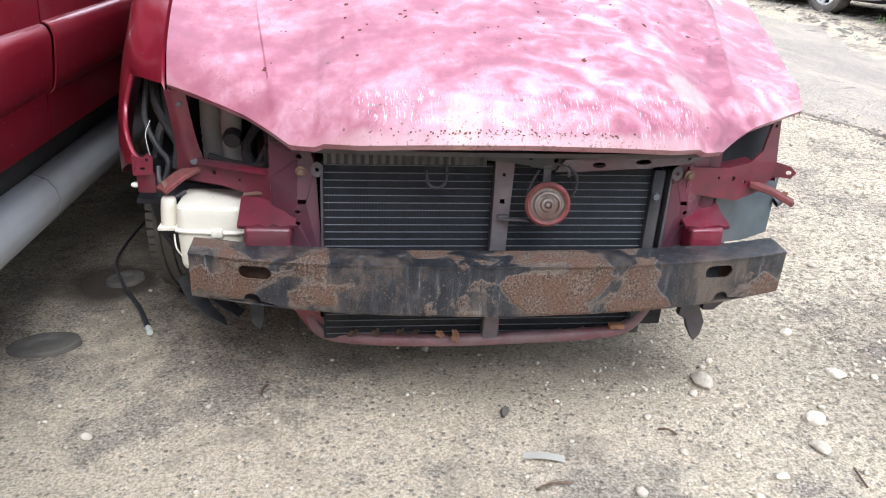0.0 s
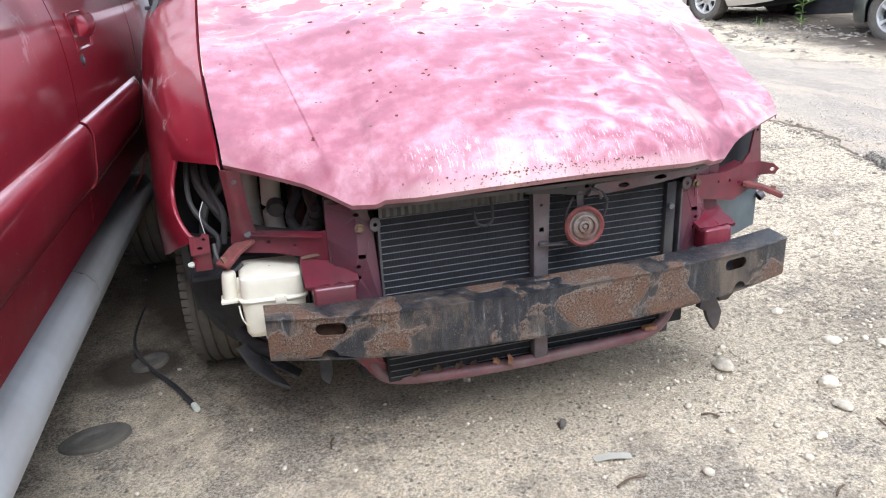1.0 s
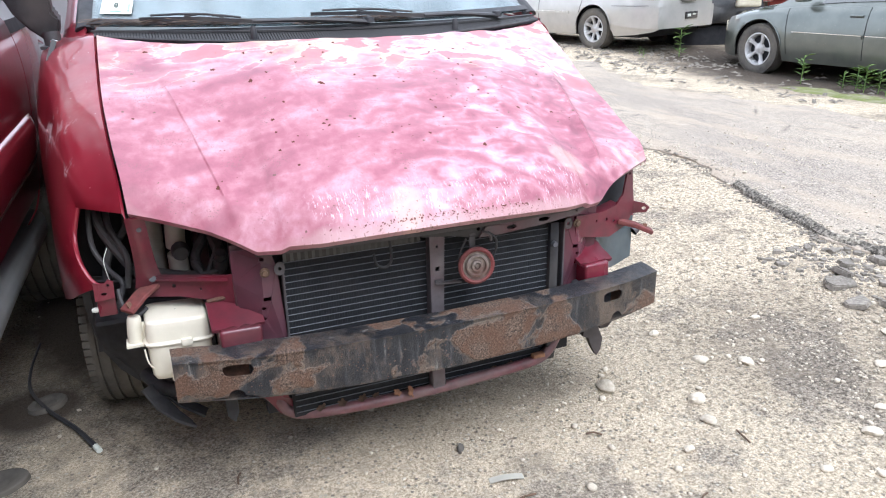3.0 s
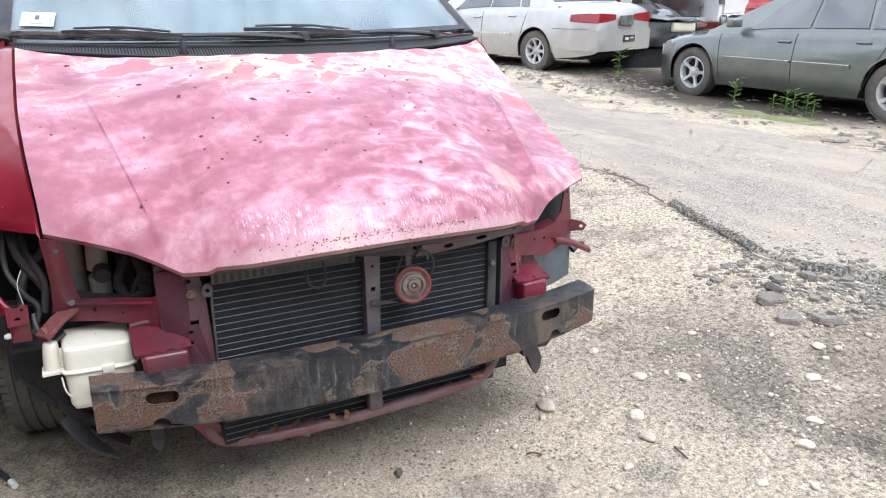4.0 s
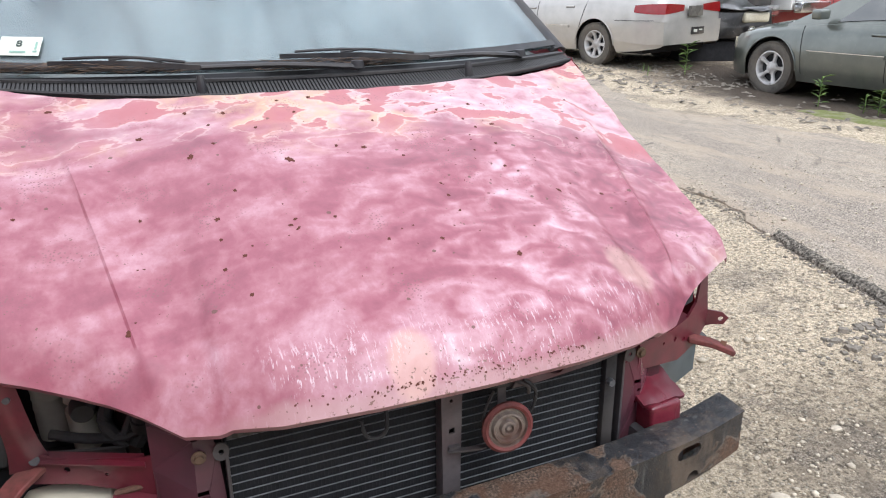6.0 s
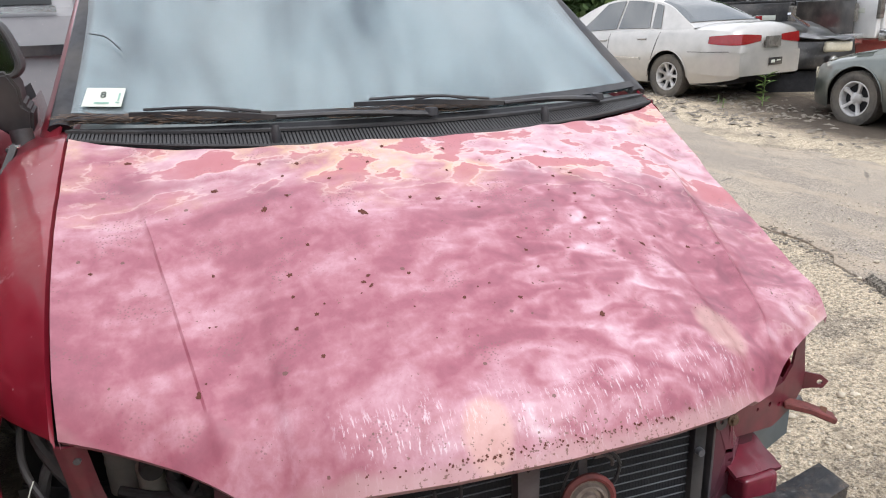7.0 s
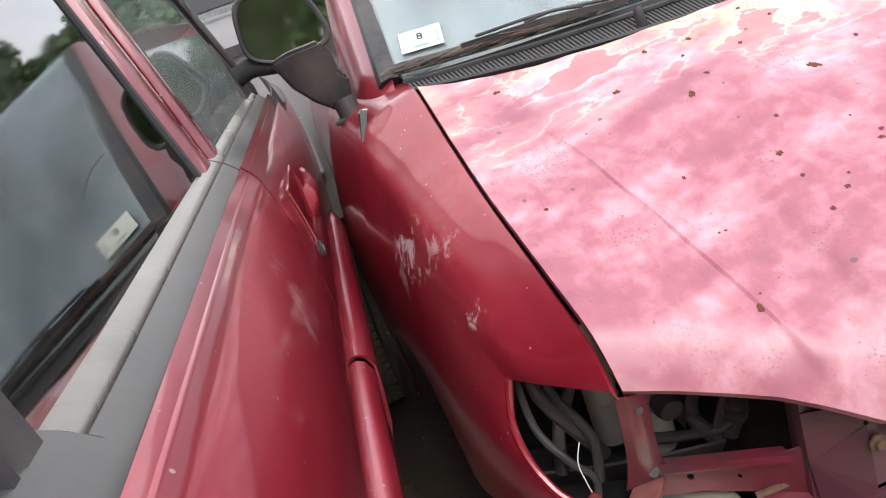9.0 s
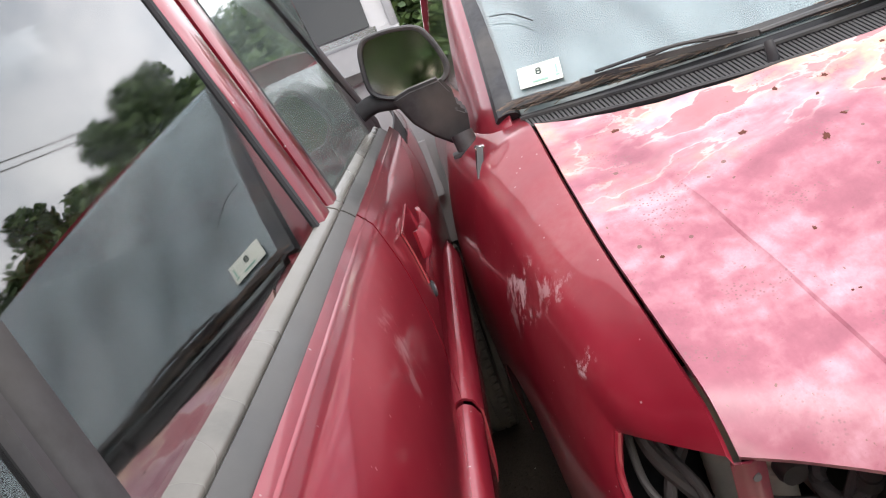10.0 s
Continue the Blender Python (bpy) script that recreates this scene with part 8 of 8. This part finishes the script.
def grey_van():
    """A tall grey van standing across the lane ahead of the two red cars."""
    g = thing("van", "tall light grey van standing crosswise behind the red cars", "van", None, "parked cars")
    prof = [(3.28, 0.35), (3.22, 0.55), (3.2, 0.9), (3.22, 1.3), (3.25, 1.52), (3.34, 1.56), (3.46, 1.98), (3.6, 2.05), (4.4, 2.08)]
    tt = [(k / 8, p) for k, p in enumerate(prof)]
    part("body", sheet(40, 24, lambda u, v: (lerp(-6.0, -0.956, u), interp(v, [(a, p[0]) for a, p in tt]), interp(v, [(a, p[1]) for a, p in tt])), 0.01), "paint_grey", g)
    part("tail", box((-1.0, 3.3, 0.35), (-0.952, 4.5, 1.9), 0.02), "paint_grey", g)
    for x0, x1 in ((-1.5, -1.1), (-2.6, -1.58), (-3.7, -2.68)):
        part("side_window", plate([(x0, 1.58), (x1, 1.58), (x1, 1.93), (x0, 1.93)], [], lambda u, v: Vector((u, 3.335 + (v - 1.56) * 0.28, v)), 0.008), "glass_dark", g)
        part("window_trim", strip([(x0 - 0.03, 3.24, 1.555), (x1 + 0.03, 3.24, 1.555)], 0.02, 0.03), "chrome", g)
    part("rub_strip", strip([(-6, 3.19, 1.36), (-0.98, 3.19, 1.36)], 0.03, 0.05), "black_plastic", g)
    part("lower_panel", strip([(-5.9, 3.17, 0.8), (-1.04, 3.17, 0.8)], 0.05, 0.3), "paint_grey", g)
    part("underbody", box((-5.9, 3.4, 0.12), (-0.97, 4.5, 0.45), 0.02), "void", g)
    for x in (-1.8, -4.9):
        wheel(g, (x, 3.34, 0.34), None, 0.34, 0.22, 0.21, 0, axle=(0, -1, 0))


grey_van()

# ---- trees, weeds, cables, litter ----
def leaf_cloud(verts, faces, centre, radius, count, size, rng):
    for k in range(count):
        while True:
            p = Vector((rng.uniform(-1, 1), rng.uniform(-1, 1), rng.uniform(-1, 1)))
            if 0.25 < p.length < 1:
                break
        p = Vector((p.x * radius, p.y * radius, p.z * radius * 0.8)) + centre
        a = Vector((rng.uniform(-1, 1), rng.uniform(-1, 1), rng.uniform(-0.6, 0.6))).normalized() * size * rng.uniform(0.6, 1.3)
        b = a.cross(Vector((rng.uniform(-1, 1), rng.uniform(-1, 1), rng.uniform(-1, 1)))).normalized() * size * 0.5
        i = len(verts)
        verts += [p - a, p + b, p + a, p - b]
        faces.append((i, i + 1, i + 2, i + 3))


def tree(x, y, h, rng):
    t = thing("tree", "leafy green tree at the edge of the yard", "tree", pose(x, y, ground_z(x, y)), "trees round the yard")
    bm = tube([(0, 0, -0.1), (0.1, 0.05, h * 0.3), (0.0, 0.15, h * 0.62), (0.1, 0.1, h * 0.9)], lambda s: lerp(0.22, 0.05, s) * h / 9, 14, 9)
    verts, faces = [], []
    for k in range(11):
        a = rng.uniform(0, 6.28)
        z0 = h * rng.uniform(0.22, 0.7)
        l = h * rng.uniform(0.16, 0.3)
        tip = Vector((math.cos(a) * l, math.sin(a) * l, z0 + l * rng.uniform(0.35, 0.9)))
        tube([(0.03, 0.08, z0), (math.cos(a) * l * 0.5, math.sin(a) * l * 0.5, z0 + l * 0.3), tip], lambda s: lerp(0.08, 0.02, s) * h / 9, 8, 6, bm)
        leaf_cloud(verts, faces, tip, h * rng.uniform(0.11, 0.18), 300, 0.24, rng)
        leaf_cloud(verts, faces, tip * 0.6 + Vector((0, 0, z0 * 0.4)), h * 0.12, 170, 0.24, rng)
    leaf_cloud(verts, faces, Vector((0.1, 0.1, h * 0.88)), h * 0.14, 320, 0.24, rng)
    part("trunk", bm, "bark", t)
    me = bpy.data.meshes.new("crown")
    me.from_pydata(verts, [], faces)
    me.materials.append(M["leaf"])
    c = new("crown", me)
    c.parent = t


def hedge(x0, y0, x1, y1, h, n, rng):
    verts, faces = [], []
    for k in range(n):
        s = k / n
        c = Vector((lerp(x0, x1, s) + rng.uniform(-0.8, 0.8), lerp(y0, y1, s) + rng.uniform(-0.8, 0.8), h * rng.uniform(0.15, 0.75)))
        leaf_cloud(verts, faces, c, h * rng.uniform(0.2, 0.34), 150, 0.26, rng)
    me = bpy.data.meshes.new("undergrowth")
    me.from_pydata(verts, [], faces)
    me.materials.append(M["leaf"])
    tagged(new("undergrowth", me), "dense dark green undergrowth below the trees", "undergrowth", kind="stuff")


def weed(x, y, h, n, rng):
    bm = bmesh.new()
    z = ground_z(x, y)
    stem = tube([(0, 0, -0.02), (0.01, 0.0, h * 0.5), (0.02, 0.01, h)], 0.006, 6, 5)
    w = thing("weed", "green leafy weed growing by the parked cars", "weed", pose(x, y, z), "weeds")
    part("stem", stem, "weed", w)
    for k in range(n):
        a, zz, l = rng.uniform(0, 6.28), h * rng.uniform(0.1, 1.0), h * rng.uniform(0.25, 0.45)
        d = Vector((math.cos(a), math.sin(a), rng.uniform(0.1, 0.7)))
        s = Vector((-math.sin(a), math.cos(a), 0)) * l * 0.14
        p = Vector((0.01, 0, zz))
        v = [bm.verts.new(q) for q in (p, p + d * l * 0.5 + s, p + d * l + Vector((0, 0, -l * 0.2)), p + d * l * 0.5 - s)]
        bm.faces.new(v)
    part("foliage", bm, "weed", w, smooth=False)


def leaf_litter(x, y, z, s, rz, tilt=8, label="curled brown fallen leaf", mat="leaf_dead"):
    n = 14
    bm = bmesh.new()
    vs = []
    for i in range(n):
        a = 2 * math.pi * i / n
        r = s * (0.55 + 0.45 * abs(math.cos(2.5 * a)))
        vs.append(bm.verts.new((r * math.cos(a), r * math.sin(a) * 0.8, 0.25 * r * math.sin(3 * a) * 0.4)))
    c = bm.verts.new((0, 0, -s * 0.1))
    for i in range(n):
        bm.faces.new((c, vs[i], vs[(i + 1) % n]))
    thicken(bm, 0.0008)
    ob = part("fallen_leaf", bm, mat)
    ob.matrix_basis = pose(x, y, z, tilt, tilt * 0.6, rz)
    tagged(ob, label, "leaf", "fallen leaves")


def build_nature():
    rng = random.Random(31)
    for x, y, h in ((19, 4, 10), (21, 9, 12), (20, 14, 11), (18, 19, 10), (14, 24, 12), (9, 27, 11), (4, 29, 12), (-2, 30, 10), (23, -2, 11), (22, -8, 10), (16, -16, 11), (10, -20, 12),
                    (3, -20, 11), (-3, -18, 12), (-9, -19, 11), (-16, -12, 11), (-18, 2, 12), (-15, 14, 11), (-9, 24, 12), (20, 1, 9), (20, 6.5, 10), (20.5, 11.5, 10), (19, 16.5, 9), (16, 21.5, 10), (11.5, 26, 9), (6.5, 28, 10), (1, 29.5, 9), (22, -5, 9)):
        tree(x, y, h * rng.uniform(0.55, 0.72), rng)
    hedge(20, -10, 21, 16, 4.6, 90, rng)
    hedge(20, 17, -6, 30, 4.8, 200, rng)
    hedge(14, -13, -14, -13, 6.0, 170, rng)
    hedge(15, 23, -3, 30.5, 6.4, 160, rng)
    hedge(12, 22, 2, 28, 6.0, 110, rng)
    hedge(-18, -12, -16, 18, 3.2, 50, rng)
    for x, y, h, n in ((6.72, 4.85, 0.34, 22), (6.75, 4.3, 0.2, 16), (6.78, 4.15, 0.26, 30), (6.72, 4.0, 0.3, 36), (6.82, 3.9, 0.25, 30), (6.7, 3.72, 0.22, 18), (6.85, 7.2, 0.4, 24), (6.4, 7.55, 0.12, 10), (6.2, 7.2, 0.14, 10)):
        weed(x, y, h, n, rng)
    # moss strip before the sage car
    ms = sheet(40, 6, lambda u, v: (lerp(6.1, 6.75, v) + 0.22 * noise.noise((u * 7, v * 2, 3)), lerp(3.1, 5.0, u), ground_z(lerp(6.1, 6.75, v), lerp(3.1, 5.0, u)) + (0.027 + 0.02 * noise.noise((u * 9, v * 3, 1))) * math.sin(math.pi * v) * math.sin(math.pi * u) - 0.006), 0.004)
    tagged(part("moss", ms, "moss"), "strip of yellow-green moss along the road edge", "moss", kind="stuff")
    # dark scraps under the far cars
    verts, faces = [], []
    for k in range(420):
        if k % 2:
            x, y = rng.uniform(5.4, 7.6), rng.uniform(2.0, 10.0)
        else:
            x, y = rng.uniform(5.3, 7.2), rng.uniform(6.2, 9.0)
        a = rng.uniform(0, 6.28)
        l, w = rng.uniform(0.01, 0.07), rng.uniform(0.006, 0.025)
        d, s = Vector((math.cos(a), math.sin(a), rng.uniform(-0.1, 0.3))) * l, Vector((-math.sin(a), math.cos(a), 0)) * w
        p = Vector((x, y, ground_z(x, y) + 0.01))
        i = len(verts)
        verts += [p - d - s, p + d - s, p + d + s, p - d + s, p + Vector((0, 0, 0.02))]
        faces += [(i, i + 1, i + 4), (i + 1, i + 2, i + 4), (i + 2, i + 3, i + 4), (i + 3, i, i + 4)]
    me = bpy.data.meshes.new("scraps")
    me.from_pydata(verts, [], faces)
    me.materials.append(M["chunk"])
    tagged(new("scraps", me), "dark scraps and bark strewn by the far cars", "scraps", kind="stuff")
    for y in (-40, 60):
        pb = tube([(13.35, y, -0.3), (13.35, y, 9.6)], lambda s: lerp(0.15, 0.1, s), 8, 12)
        pl = part("utility_pole", pb, "bark")
        tagged(pl, "wooden utility pole carrying the cables", "pole", "utility poles")
        part("crossarm", box((12.8, y - 0.06, 8.92), (13.9, y + 0.06, 9.04), 0.01), "bark", pl)
    for x in (13.0, 13.7):
        cb = tube([(x, -40, 9.0), (x, 10, 8.4), (x, 60, 9.0)], 0.025, 24, 6)
        tagged(part("power_cable", cb, "rubber"), "thin dark power cable overhead beyond the road", "cable")
    # litter near the camera
    van_z = lambda x, z: z - 0.0122 * x
    leaf_litter(-0.1, 0.016, van_z(-0.1, 0.222), 0.026, 40, 60, "orange oak leaf caught on the lower cross tube")
    leaf_litter(-0.14, 0.02, van_z(-0.14, 0.226), 0.016, 10, 40, "curled brown leaf on the lower cross tube")
    for x in (-0.36, -0.3, -0.24, -0.2, 0.18, 0.24):
        leaf_litter(x, 0.036, van_z(x, 0.224), rng.uniform(0.012, 0.02), rng.uniform(0, 360), 12, "curled brown leaf on the lower cross tube", "straw")
    lf = part("leaf_scrap", box((0.305, 0.008, 0.234), (0.345, 0.03, 0.246), 0.003), "leaf_dead")
    tagged(lf, "pinkish scrap stuck on the lower cross tube", "scrap")
    # pads, cable and twigs on the ground
    for x, y, rx, ry, rz in ((-1.265, 0.4, 0.1, 0.064, 12), (-1.145, 0.83, 0.065, 0.05, 30)):
        bm = bmesh.new()
        def pad(u, v):
            a = 2 * math.pi * u
            w = 1 + 0.06 * noise.noise((math.cos(a) * 2 + x, math.sin(a) * 2, 0))
            r = interp(v, [(0, 0.0), (0.45, 0.5), (0.52, 0.58), (0.85, 0.93), (0.97, 1.0), (1, 1.01)])
            z = interp(v, [(0, 0.004), (0.45, 0.005), (0.52, 0.012), (0.85, 0.014), (0.97, 0.01), (1, -0.01)])
            return (rx * r * w * math.cos(a), ry * r * w * math.sin(a), z)
        grid(bm, 36, 14, pad, wrap=True)
        ob = part("rubber_pad", bm, "rubber")
        ob.matrix_basis = pose(x, y, ground_z(x, y) + 0.002, 0, 0, rz)
        tagged(ob, "flat dark oval rubber pad pressed into the sand", "rubber pad", "pads")
    pts = [(-1.2, 1.32), (-1.215, 1.1), (-1.2, 0.92), (-1.14, 0.78), (-1.05, 0.62), (-0.985, 0.47)]
    cb = tube([(x, y, ground_z(x, y) + 0.012 + 0.01 * (i == 2)) for i, (x, y) in enumerate(pts)], lambda s: lerp(0.004, 0.009, s), 40, 8)
    cab = tagged(part("cable", cb, "black_plastic"), "black cut cable lying in the sand", "cable")
    part("cable_end", tube([(-0.987, 0.475, ground_z(-0.98, 0.47) + 0.012), (-0.975, 0.447, ground_z(-0.98, 0.45) + 0.01)], 0.01, 4, 8), "paper", cab, "pale frayed cable end")
    for x, y, l, rz, mt in ((0.04, -0.02, 0.035, 60, "rubber"), (0.1, -0.3, 0.09, 10, "straw"), (0.11, -0.43, 0.06, 60, "straw"), (0.45, -0.12, 0.05, -30, "straw"), (0.85, -0.33, 0.07, 80, "straw"), (-0.02, -0.42, 0.05, 120, "straw"), (-1.25, -0.05, 0.04, 20, "straw"),
                            (0.55, -0.5, 0.05, 30, "straw"), (-0.6, 0.12, 0.05, 75, "straw"), (0.3, -0.55, 0.06, 140, "straw")):
        tw = tube([(-l / 2, 0, 0.004), (0, l * 0.06, 0.008), (l / 2, 0, 0.003)], lambda s: 0.012 * math.sin(math.pi * (0.1 + 0.8 * s)) if mt == "rubber" else 0.003, 8, 6)
        ob = part("twig" if mt == "straw" else "rubber_scrap", tw, mt)
        ob.matrix_basis = pose(x, y, ground_z(x, y) + 0.002, 0, 0, rz)
        tagged(ob, "thin dry twig lying on the sand" if mt == "straw" else "small dark rubber scrap lying on the sand", "twig" if mt == "straw" else "scrap", "ground litter")
    fl = sheet(6, 2, lambda u, v: (lerp(-0.05, 0.05, u), lerp(-0.012, 0.012, v), 0.004 + 0.006 * math.sin(3 * u)), 0.002)
    ob = part("plastic_sliver", fl, "pale_pipe")
    ob.matrix_basis = pose(0.1, -0.2, ground_z(0.1, -0.2) + 0.002, 0, 0, -12)
    tagged(ob, "pale grey plastic sliver on the sand", "scrap", "ground litter")
    # dry needles caught at the wipers
    verts, faces = [], []
    for k in range(500):
        u = rng.random()
        if rng.random() < 0.5:
            x = lerp(-0.8, -0.33, u)
        else:
            x = lerp(-0.15, 0.25, u)
        base = wind_point(0.5 + x / 1.67, 0.0)
        p = Vector((x, base.y + rng.uniform(-0.035, 0.02), base.z + rng.uniform(0.002, 0.022) - 0.0122 * x))
        a = rng.uniform(-0.5, 0.5) + (math.pi if rng.random() < 0.5 else 0)
        l = rng.uniform(0.01, 0.045)
        d, s = Vector((math.cos(a), math.sin(a), rng.uniform(-0.2, 0.25))) * l, Vector((-math.sin(a), math.cos(a), 0)) * 0.0012
        i = len(verts)
        verts += [p - d - s, p + d - s, p + d + s, p - d + s + Vector((0, 0, 0.001))]
        faces.append((i, i + 1, i + 2, i + 3))
    me = bpy.data.meshes.new("pine_needles")
    me.from_pydata(verts, [], faces)
    me.materials.append(M["straw"])
    tagged(new("pine_needles", me), "dry brown pine needles heaped along the wipers", "needles", kind="stuff")


build_nature()
